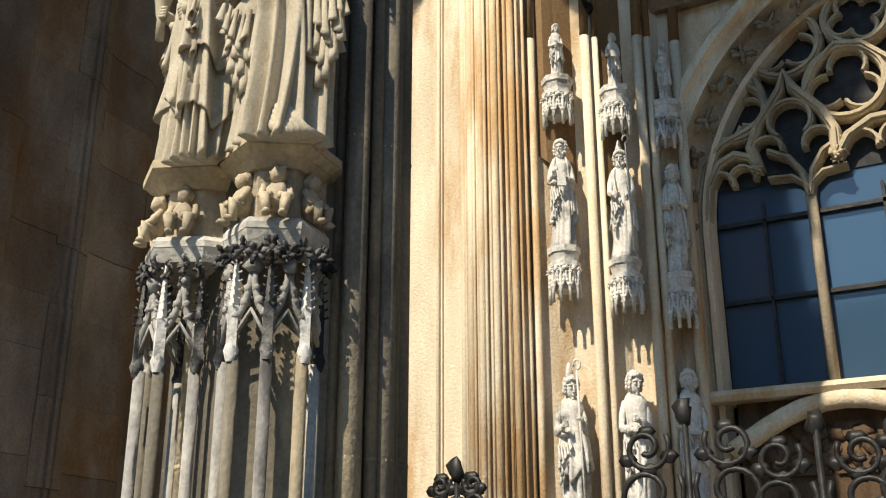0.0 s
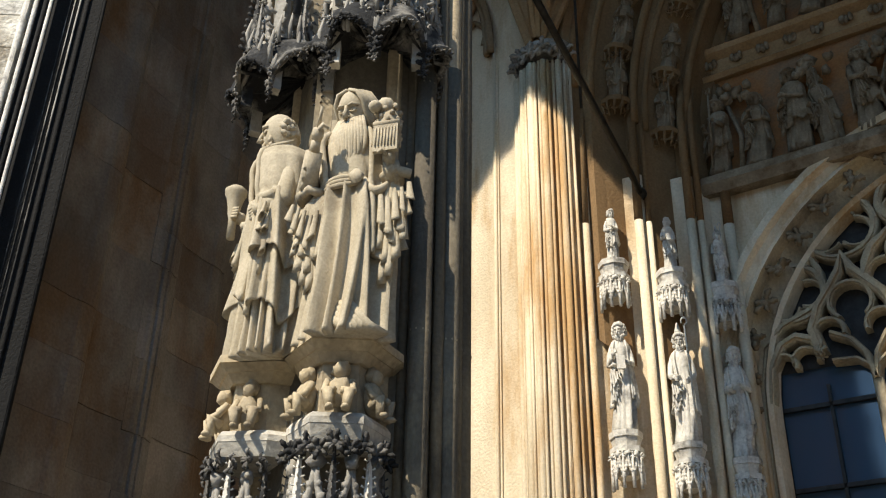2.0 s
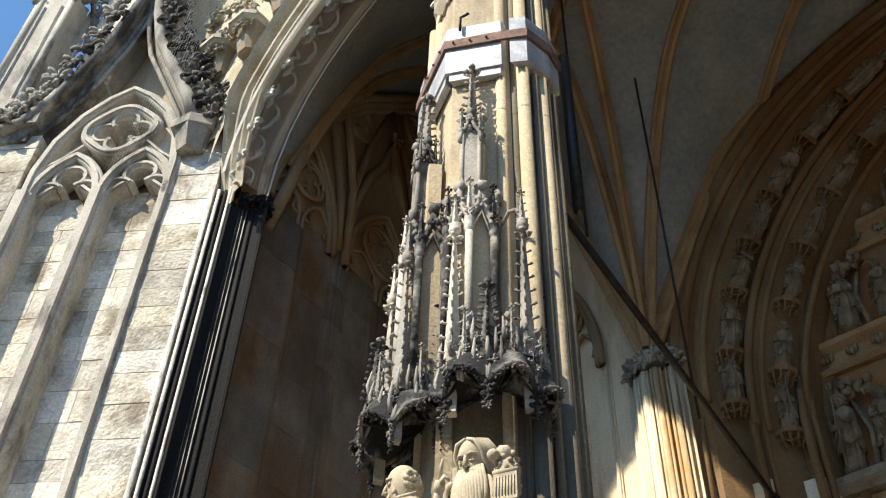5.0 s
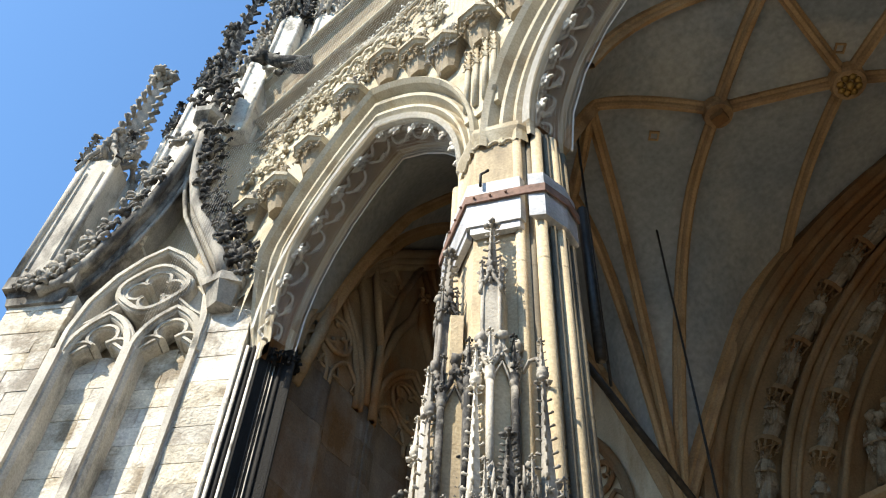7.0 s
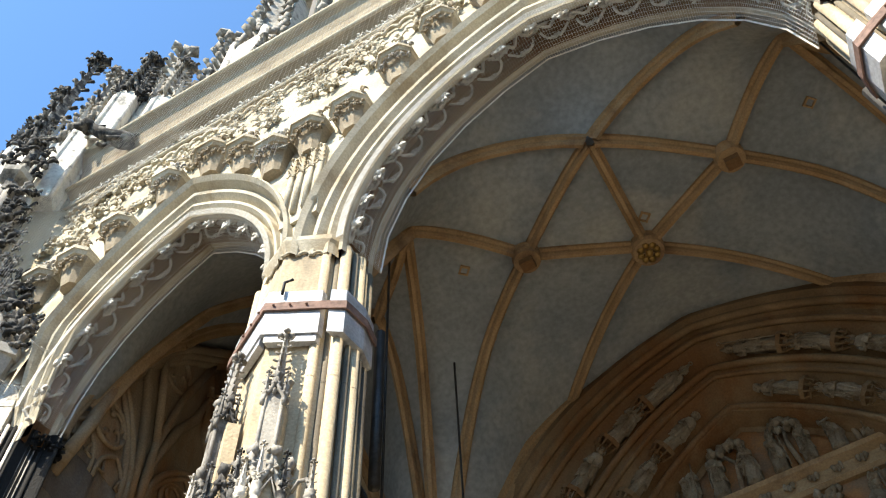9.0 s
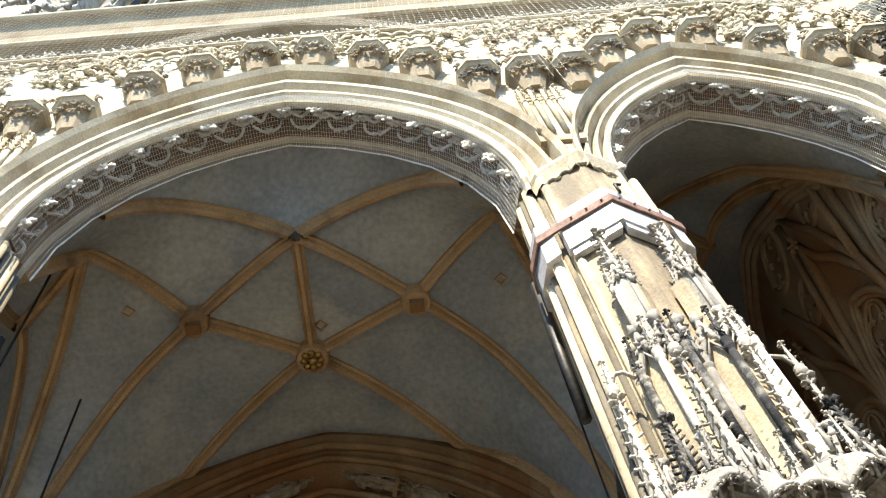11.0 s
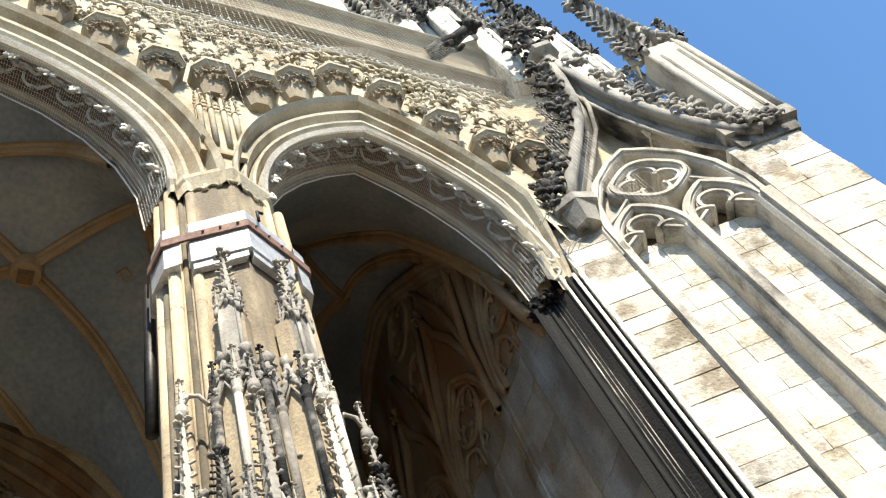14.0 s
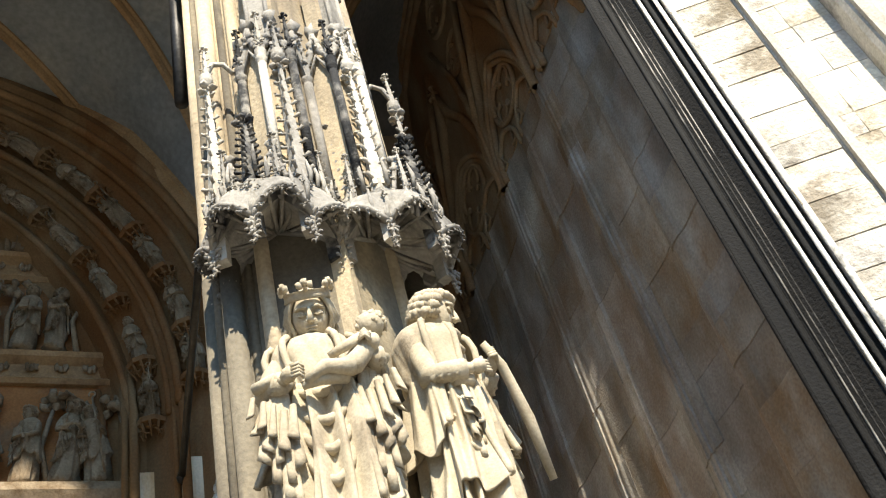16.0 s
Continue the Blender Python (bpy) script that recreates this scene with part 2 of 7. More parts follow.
            self.add(v, f + [(24, 25, 26, 27)], m, True)
        return self.blob(c, r * 0.4, seed + 99, 0.3, (1, 1, 1), 6, 4, m)


def part(name, mesh, material, parent=None, label="", m=None):
    data = bpy.data.meshes.new(name)
    data.from_pydata([tuple(p) for p in mesh.v], [], mesh.f)
    bm = bmesh.new()
    bm.from_mesh(data)
    bmesh.ops.recalc_face_normals(bm, faces=bm.faces) if len(mesh.f) < 60000 else None
    bm.to_mesh(data)
    bm.free()
    data.polygons.foreach_set("use_smooth", mesh.smooth)
    data.materials.append(material)
    ob = new(name, data)
    if parent:
        ob.parent = parent
    if m:
        ob.matrix_basis = m
    if label:
        ob["label"] = label
    return ob


def thing(name, label, category, group="", m=None, kind=""):
    ob = new(name)
    ob.empty_display_size = 0.1
    if m:
        ob.matrix_basis = m
    return tagged(ob, label, category, group, kind)


def pointed(cx, z0, w, apex, n=14, drop=0.0):
    """Points (x, z) of a pointed arch and the outward direction at each, from the one spring to the other."""
    h = apex - z0
    c = max((h * h - w * w) / (2 * w), 0.0)
    r = w + c
    top = math.acos(min(c / r, 1))
    out = []
    if drop:
        out.append((cx + w, z0 - drop, 1, 0))
    for i in range(n + 1):
        a = top * i / n
        out.append((cx - c + r * math.cos(a), z0 + r * math.sin(a), math.cos(a), math.sin(a)))
    x, z, _, _ = out[-1]
    k = 1 / max(math.sin(top), 0.5)
    right = out[:-1] + [(x, z, 0, k)]
    left = [(2 * cx - p[0], p[1], -p[2], p[3]) for p in reversed(out[:-1])]
    return right + left


def arch_frames(cx, y, z0, w, apex, n=14, drop=0.0, turn=None):
    fr = []
    for x, z, ox, oz in pointed(cx, z0, w, apex, n, drop):
        fr.append((Vector((x, y, z)), Vector((ox, 0, oz)), Vector((0, 1, 0))))
    return fr


def spire(mesh, x, y, z0, z1, w, crockets=8, m=None, seed=0, finial=True):
    """A slim crocketed pinnacle with a cross flower."""
    mesh.prism([(x - w, y), (x, y - w), (x + w, y), (x, y + w)], z0, z1, m, 0.25, (x, y))
    for i in range(crockets):
        t = (i + 0.5) / crockets
        r = w * (1 - 0.75 * t) + w * 0.32
        z = z0 + (z1 - z0) * t
        for k in range(4):
            a = math.pi / 2 * k
            c, sn, q = math.cos(a), math.sin(a), w * (1 - 0.35 * t)
            r0 = w * (1 - 0.75 * t) * 0.75
            mesh.tube([(x + c * r0, y + sn * r0, z - q * 0.2), (x + c * (r0 + q * 0.5), y + sn * (r0 + q * 0.5), z - q * 0.05), (x + c * (r0 + q * 0.85), y + sn * (r0 + q * 0.85), z + q * 0.2), (x + c * (r0 + q * 0.7), y + sn * (r0 + q * 0.7), z + q * 0.42)], [q * 0.2, q * 0.2, q * 0.3, q * 0.14], 5, m)
    if finial:
        for k in range(4):
            a = math.pi / 2 * k
            mesh.blob((x + math.cos(a) * w * 0.75, y + math.sin(a) * w * 0.75, z1), w * 0.55, seed + k, 0.4, (1, 1, 0.7), 5, 3, m)
        mesh.blob((x, y, z1 + w * 0.9), w * 0.5, seed + 5, 0.3, (1, 1, 1.2), 5, 3, m)
        mesh.blob((x, y, z1), w * 0.5, seed + 6, 0.3, (1, 1, 1), 5, 3, m)
    return mesh


def gablet(mesh, a, b, z0, z1, r=0.02, m=None, seed=0, crockets=3, lean=0.0):
    """An ogee gable rib standing over the line a-b (plan points), with a flower on top."""
    a, b = Vector((*a, 0)), Vector((*b, 0))
    c = (a + b) / 2
    nrm = Vector((a.y - b.y, b.x - a.x, 0))
    nrm = nrm.normalized() * lean if nrm.length else nrm
    for s in (a, b):
        pts = []
        for i in range(7):
            t = i / 6
            k = 1 - t ** 1.5 if t < 0.5 else (1 - t) ** 1.25 * 1.55 * 0.62
            q = c + (s - c) * max(k, 0) + nrm * t
            pts.append((q.x, q.y, z0 + (z1 - z0) * t))
        mesh.tube(pts, r, 5, m)
        for i in range(crockets):
            j = 2 + i * 4 // max(crockets, 1)
            mesh.blob((pts[min(j, 6)][0], pts[min(j, 6)][1], pts[min(j, 6)][2] + r), r * 1.5, seed + i, 0.4, (1, 1, 1), 5, 3, m)
    mesh.blob((c.x + nrm.x, c.y + nrm.y, z1 + r), r * 2.2, seed + 9, 0.45, (1, 1, 1.1), 6, 4, m)
    return mesh


def moulded_bar(mesh, pts, w, d0, d1, m, nose=0.4, bevel=0.06):
    """A moulded tracery bar along plan points (u, z), its nose at depth d0 and its root at d1."""
    m3, fr, k = m.to_3x3(), [], len(pts)
    dep = m3 @ Vector((0, 1, 0))
    for i, (u, z) in enumerate(pts):
        a, b = pts[max(i - 1, 0)], pts[min(i + 1, k - 1)]
        t = Vector((b[0] - a[0], 0, b[1] - a[1])).normalized()
        fr.append((m @ Vector((u, 0, z)), m3 @ Vector((-t.z, 0, t.x)), dep))
    return mesh.sweep(fr, [(-w, d1), (-w, d0 + bevel), (-w * 0.75, d0 + bevel * 0.55), (-w * nose, d0 + bevel * 0.5), (-w * nose, d0), (w * nose, d0), (w * nose, d0 + bevel * 0.5), (w * 0.75, d0 + bevel * 0.55), (w, d0 + bevel), (w, d1)], True)


def arc_points(cx, cz, r, a0, a1, n=12):
    return [(cx + r * math.cos(a), cz + r * math.sin(a)) for a in np.linspace(a0, a1, n)]


# ---- ground ----
g = Mesh()
g.add([(-2500, -2500, 0), (2500, -2500, 0), (2500, 2500, 0), (-2500, 2500, 0)], [(0, 1, 2, 3)])
tagged(part("ground", g, GROUND), "worn grey stone paving of the square", "ground", kind="structure")

bd = Mesh()
bd.box(-90, 90, -62, -48, 0, 19)
bd.box(-75, -60, -48, 30, 0, 19)
bd.box(60, 75, -48, 30, 0, 19)
tagged(part("backdrop", bd, GREY), "plain stone houses round the square", "backdrop", kind="structure")

# ---- front arcade ----
Z0 = 10.6
ARCHES = [(0.0, 2.45, 13.9, 2.95, 14.9), (5.0, 1.6, 13.5, 1.95, 14.35), (-5.0, 1.6, 13.5, 1.95, 14.35)]


def hood(x):
    """Height of the underside of the front wall at x."""
    for cx, w0, a0, w1, a1 in ARCHES:
        if abs(x - cx) < w1:
            h = a1 - Z0
            c = (h * h - w1 * w1) / (2 * w1)
            return Z0 + math.sqrt(max((w1 + c) ** 2 - (abs(x - cx) + c) ** 2, 0))
    return Z0


front = tagged(new("wall_front"), "cream stone porch front with three pointed arches", "wall", kind="structure")
ws = Mesh()
xs = np.linspace(-8.0, 8.0, 241)
for i in range(240):
    a, b = xs[i], xs[i + 1]
    za, zb = hood(a) - 0.05, hood(b) - 0.05
    if min(abs(a), abs(b)) > 6.9:
        za, zb = 11.45, 11.45
    ws.add([(a, -0.3, za), (b, -0.3, zb), (b, -0.3, 16.45), (a, -0.3, 16.45)], [(0, 1, 2, 3)])
    ws.add([(a, 0.35, za - 0.35), (b, 0.35, zb - 0.35), (b, 0.35, 16.45), (a, 0.35, 16.45)], [(3, 2, 1, 0)])
part("spandrel", ws, ARCH, front)
PROFILE = [(0.6, 0.36), (0.03, 0.34), (0.0, 0.30), (0.0, 0.24), (0.1, 0.2), (0.32, 0.14), (0.34, 0.0), (0.2, -0.08), (0.03, -0.11), (0.0, -0.15), (0.03, -0.2), (0.1, -0.215), (0.16, -0.16),
           (0.2, -0.13), (0.25, -0.2), (0.31, -0.25), (0.39, -0.25), (0.45, -0.18), (0.49, -0.15), (0.54, -0.22), (0.60, -0.29), (0.68, -0.3), (0.74, -0.24), (0.78, -0.2), (0.83, -0.21), (0.87, -0.37), (0.96, -0.43), (1.04, -0.39), (1.05, -0.29)]
for cx, w0, a0, w1, a1 in ARCHES:
    mb, hb = Mesh(), Mesh()
    rows = [pointed(cx, Z0, w0 + (w1 - w0) * s, a0 + (a1 - a0) * s, 18, 0.2) for s, _ in PROFILE]
    n = len(rows[0])
    for j in range(len(PROFILE) - 1):
        for i in range(n - 1):
            p = [(rows[j][i], PROFILE[j][1]), (rows[j][i + 1], PROFILE[j][1]), (rows[j + 1][i + 1], PROFILE[j + 1][1]), (rows[j + 1][i], PROFILE[j + 1][1])]
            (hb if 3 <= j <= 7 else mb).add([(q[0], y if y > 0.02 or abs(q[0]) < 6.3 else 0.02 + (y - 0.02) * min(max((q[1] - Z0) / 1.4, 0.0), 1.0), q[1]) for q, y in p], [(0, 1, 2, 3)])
    # the hollow's shade is put into its brown colour
    part("arch_hollow", hb, BROWN, front, "brown hollow of the arch with its shade painted in")
    part("arch_moulding", mb, ARCH, front, "deeply moulded cream stone arch")
    # thin joints between the arch stones
    jt = Mesh()
    for i in range(2, n - 1, 3):
        loop = [(rows[j][i][0] * 1.0 + (rows[j][i][2]) * 0.003, PROFILE[j][1] - 0.003, rows[j][i][1] + rows[j][i][3] * 0.003) for j in range(9, len(PROFILE))]
        nx = [(rows[j][i][0] + 0.012 * -rows[j][i][3], PROFILE[j][1] - 0.003, rows[j][i][1] + 0.012 * rows[j][i][2]) for j in range(9, len(PROFILE))]
        k = len(loop)
        jt.add(loop + nx, [(q, q + 1, k + q + 1, k + q) for q in range(k - 1)])
    part("arch_joint", jt, JOINT, front)
    # carved vine in the hollow of the arch
    vine = Mesh()
    cur = pointed(cx, Z0, w0 + 0.09, a0 + 0.12, 60)
    total = [0.0]
    for p, q in zip(cur, cur[1:]):
        total.append(total[-1] + math.hypot(q[0] - p[0], q[1] - p[1]))

    def along(d):
        d = min(max(d, 0.0), total[-1] - 1e-6)
        i = max(k for k in range(len(total) - 1) if total[k] <= d)
        t = (d - total[i]) / (total[i + 1] - total[i])
        return [cur[i][k] + (cur[i + 1][k] - cur[i][k]) * t for k in range(4)]

    def on_vine(d, out, y):
        x, z, ox, oz = along(d)
        return (x + ox * out, y, z + oz * out)

    rv = random.Random(int(cx * 10) + 77)
    knots = np.linspace(0.45, total[-1] - 0.45, int(total[-1] / 0.52) | 1)
    step = knots[1] - knots[0]
    # wavy branch running from knot to knot
    line = [on_vine(d, 0.02 + 0.07 * math.sin(2 * math.pi * d / step), -0.02 + 0.05 * math.cos(4 * math.pi * d / step)) for d in np.linspace(0, total[-1], len(knots) * 10)]
    vine.tube(line, 0.023, 6)
    for k, d in enumerate(knots):
        vine.leafy(on_vine(d, 0.03, 0.0), 0.13, k + int(cx * 10), 6, None, (0, -0.7, -0.5))
        vine.leafy(on_vine(d + 0.05, -0.13, -0.11), 0.11, 40 + k, 6, None, (0, -0.5, -0.7))
        for sg in (-1, 1):
            # curled side shoots
            vine.tube([on_vine(d + sg * (0.05 + 0.1 * math.sin(a)), 0.04 + 0.1 * (1 - math.cos(a)) * 0.5, -0.03 + 0.05 * a / 4) for a in np.linspace(0, 4.2, 9)], [0.022, 0.022, 0.021, 0.02, 0.019, 0.018, 0.016, 0.016, 0.02], 5)
            vine.tube([on_vine(d + sg * (0.06 + 0.17 * t), -0.02 - 0.08 * math.sin(math.pi * t), 0.05 + 0.12 * t) for t in np.linspace(0, 1, 7)], 0.018, 5)
            vine.leafy(on_vine(d + sg * 0.23, -0.03 + rv.uniform(-0.03, 0.03), 0.15), 0.075, 90 + k, 4, None, (0, -0.6, -0.6))
    part("carved_vine", vine, WHITE, front, "bleached carved vine scroll")
    # bird net stretched over the hollow
    net = Mesh()
    a_ = pointed(cx, Z0, w0 + (w1 - w0) * 0.14, a0 + (a1 - a0) * 0.14, 120)
    c_ = pointed(cx, Z0, w0 - (w1 - w0) * 0.03, a0 - (a1 - a0) * 0.03, 120)
    b_ = pointed(cx, Z0, w0 - 0.1, a0 - 0.11, 120)
    span = 20

    def low(i):
        k = i // span * span
        p, q, t = b_[k], b_[min(k + span, len(b_) - 1)], (i - k) / span
        return (p[0] + (q[0] - p[0]) * t, p[1] + (q[1] - p[1]) * t)

    def mid(i, t):
        p, c, q = a_[i], c_[i], low(i)
        if t < 0.5:
            return (p[0] + (c[0] - p[0]) * t * 2, -0.25 + 0.0 * t, p[1] + (c[1] - p[1]) * t * 2)
        k = t * 2 - 1
        return (c[0] + (q[0] - c[0]) * k, -0.25 + 0.58 * k, c[1] + (q[1] - c[1]) * k)

    for i in range(len(a_)):
        net.tube([mid(i, t) for t in (0, 0.5, 1)], 0.0023, 3, smooth=False)
    for k in range(25):
        net.tube([mid(i, k / 24) for i in range(len(a_))], 0.0023 if k < 24 else 0.011, 3, smooth=False)
    tagged(part("bird_net", net, NET), "fine grey bird net stretched under a stone arch", "net", "nets under the arches", "stuff")

# cornice over the arches
corn = Mesh()
CP = [(-0.3, 16.4), (-0.36, 16.44), (-0.36, 16.5), (-0.31, 16.55), (-0.32, 16.95), (-0.4, 17.0), (-0.47, 17.04), (-0.47, 17.12), (-0.38, 17.16), (-0.37, 17.5), (-0.42, 17.85),
      (-0.54, 18.15), (-0.62, 18.2), (-0.62, 18.32), (-0.56, 18.38), (0.6, 18.5), (0.6, 16.4)]
corn.sweep([((-8.15, 0, 0), (0, 1, 0), (0, 0, 1)), ((8.15, 0, 0), (0, 1, 0), (0, 0, 1))], CP, True)
part("cornice", corn, TAN, front, "hollow moulded tan stone cornice")
lips = Mesh()
for y, z, r in ((-0.48, 17.08, 0.05), (-0.63, 18.26, 0.06), (-0.37, 16.47, 0.035), (-0.4, 17.2, 0.025)):
    lips.tube([(-8.15, y, z), (8.15, y, z)], r, 8)
part("cornice_roll", lips, ARCH, front, "pale cream roll mouldings of the cornice")
frieze = Mesh()
rnd = random.Random(4)
for i in range(110):
    x = -8 + i * 0.146
    frieze.leafy((x, -0.34, 16.72 + 0.05 * math.sin(i * 1.7)), 0.09, 300 + i, 3)
part("leaf_frieze", frieze, WHITE, front, "band of carved leaves")
tan = Mesh()
for i in range(330):
    x = rnd.uniform(-8.0, 8.0)
    lo = hood(x) + 0.75
    z = rnd.uniform(max(lo, 14.6), 16.35)
    tan.leafy((x, -0.34, z), rnd.uniform(0.08, 0.15), 700 + i, 4)
for i in range(64):
    x = -7.9 + i * 0.25
    tan.tube([(x + 0.12 * math.cos(a), -0.36, 16.1 + 0.2 * math.sin(a)) for a in np.linspace(0, math.pi, 7)], 0.03, 5)
part("tracery_frieze", tan, ARCH, front, "frieze of blind tracery and carved foliage")


def statue_console(x, z, k):
    c = thing("statue_console", "weathered stone console with carved foliage above the arches", "console", "consoles above the arches", pose(x, -0.3, z) @ Matrix.Diagonal((1.3, 1.45, 1.3, 1)))
    # bracket tapering down to the wall under a moulded slab
    plan = [(-0.19, 0), (-0.19, -0.18), (-0.1, -0.29), (0.1, -0.29), (0.19, -0.18), (0.19, 0)]
    b = Mesh()
    b.prism([(q[0] * 0.5, q[1] * 0.3) for q in plan], -0.02, 0.2, None, 1.5)
    b.prism([(q[0] * 0.75, q[1] * 0.46) for q in plan], 0.2, 0.33, None, 1.32)
    # darker than the wall: shading and soot are both in the tan
    part("console_body", b, TAN, c)
    t = Mesh()
    t.prism([(q[0] * 0.98, q[1] * 0.7) for q in plan], 0.33, 0.37, None, 1.1)
    t.prism([(q[0] * 1.1, q[1] * 0.82) for q in plan], 0.37, 0.43)
    part("slab", t, ARCH, c)
    f = Mesh()
    for i in range(6):
        f.leafy((-0.15 + 0.06 * i, -0.2 + 0.03 * abs(i - 2.5), 0.25 + 0.02 * (i % 2)), 0.05, k * 9 + i, 5)
    for i in range(5):
        f.leafy((-0.15 + 0.075 * i, -0.14, 0.47 + 0.05 * (2 - abs(i - 2))), 0.085, k * 7 + i, 6)
    f.leafy((0, -0.1, 0.64), 0.1, k, 7)
    part("carved_foliage", f, GREY if k % 3 == 0 else TAN, c)
    return c


for k, x in enumerate([-7.3, -6.7, -6.1, -5.45, -4.75, -4.1, -3.55, -3.0, -2.4, -1.75, -1.1, -0.37, 0.37, 1.1, 1.75, 2.4, 3.0, 3.55, 4.1, 4.75, 5.45, 6.1, 6.7, 7.3]):
    statue_console(x, max(hood(x) + 0.12, 13.0), k)

# small shafts of a blind niche above each pillar
for sx in (-3.0, 3.0):
    nb = Mesh()
    for dx in (-0.2, -0.07, 0.07, 0.2):
        nb.tube([(sx + dx, -0.36, 11.5), (sx + dx, -0.36, 13.0)], 0.035, 6)
        spire(nb, sx + dx, -0.37, 12.5, 12.95, 0.045, 4, None, 3)
    nb.box(sx - 0.24, sx + 0.24, -0.34, -0.28, 11.3, 13.0)
    part("blind_niche", nb, ARCH, front, "slim blind niche with small pinnacles")

# net over the frieze
fn = Mesh()
for i in range(190):
    x = -8 + i * 0.0847
    fn.tube([(x, -0.98, hood(x) + 0.35), (x, -0.86, 15.6), (x, -0.68, 18.15)], 0.0016, 3, smooth=False)
for k in range(34):
    pts = [(x, -0.98 + 0.009 * k, max(hood(x) + 0.35, 13.0 + k * 0.156)) for x in np.linspace(-8, 8, 60)]
    fn.tube(pts, 0.0016, 3, smooth=False)
tagged(part("facade_net", fn, NET), "fine grey bird net stretched over the carved frieze", "net", kind="stuff")

# ---- splayed buttresses ----
CB, SB = math.cos(radians(34)), math.sin(radians(34))


def splay(sx):
    return Matrix(((sx * CB * 1.04, sx * SB, 0, sx * 6.9), (-SB * 1.04, CB, 0, -0.1), (0, 0, 1, 0), (0, 0, 0, 1)))


def tracery_head(mesh, u0, u1, z, d, m, r=0.045):
    """A cusped pointed head between two mullions."""
    w, c = (u1 - u0) / 2, (u0 + u1) / 2
    arch = pointed(c, z, w, z + w * 1.55, 8)
    mesh.tube([(x, d, zz) for x, zz, _, _ in arch], r, 6, m)
    for s in (-1, 1):
        mesh.tube([(c + s * w, d, z), (c + s * w * 0.5, d, z + w * 0.12), (c + s * w * 0.38, d, z + w * 0.42), (c + s * w * 0.62, d, z + w * 0.72)], [r, r * 0.9, r * 0.5, r * 0.8], 5, m)
        mesh.tube([(c + s * w * 0.40, d, z + w * 0.45), (c + s * w * 0.36, d, z + w * 0.95), (c, d, z + w * 1.3)], [r * 0.5, r * 0.8, r * 0.8], 5, m)
        mesh.add([(c + s * w, d + 0.04, z), (c + s * w * 0.42, d + 0.04, z + w * 0.4), (c + s * w * 0.66, d + 0.04, z + w * 0.9), (c + s * w * 0.95, d + 0.04, z + w * 0.5)], [(0, 1, 2, 3)], m)


def foil(mesh, c, z, r, d, m, n=4, t=0.04, turn=0.0, squash=1.0):
    """A ring with n foils."""
    ring = [(c + r * math.cos(a) * squash, d, z + r * math.sin(a)) for a in np.linspace(0, 2 * math.pi, 25)]
    mesh.tube(ring, t, 6, m)
    for k in range(n):
        a0 = turn + 2 * math.pi * k / n
        cx, cz = c + 0.48 * r * math.cos(a0) * squash, z + 0.48 * r * math.sin(a0)
        pts = [(cx + 0.42 * r * math.cos(a0 + a) * squash, d, cz + 0.42 * r * math.sin(a0 + a)) for a in np.linspace(-2.2, 2.2, 11)]
        mesh.tube(pts, t * 0.75, 5, m)


STONE_MESH = []
for k in range(4):
    sm = Mesh()
    rr = random.Random(k)
    e = 0.012
    lo = [(-0.5, 0, -0.5), (0.5, 0, -0.5), (0.5, 0, 0.5), (-0.5, 0, 0.5)]
    md = [(x, -0.93, z) for x, _, z in lo]
    hi = [(x * (1 - e) + rr.uniform(-0.01, 0.01), -1 + rr.uniform(-0.03, 0.02), z * (1 - e * 1.6) + rr.uniform(-0.015, 0.015)) for x, _, z in lo]
    sm.add(lo + md + hi, [(0, 1, 5, 4), (1, 2, 6, 5), (2, 3, 7, 6), (3, 0, 4, 7), (4, 5, 9, 8), (5, 6, 10, 9), (6, 7, 11, 10), (7, 4, 8, 11), (8, 9, 10, 11)])
    data = bpy.data.meshes.new("stone_block")
    data.from_pydata(sm.v, [], sm.f)
    data.materials.append(ASHLAR)
    STONE_MESH.append(data)

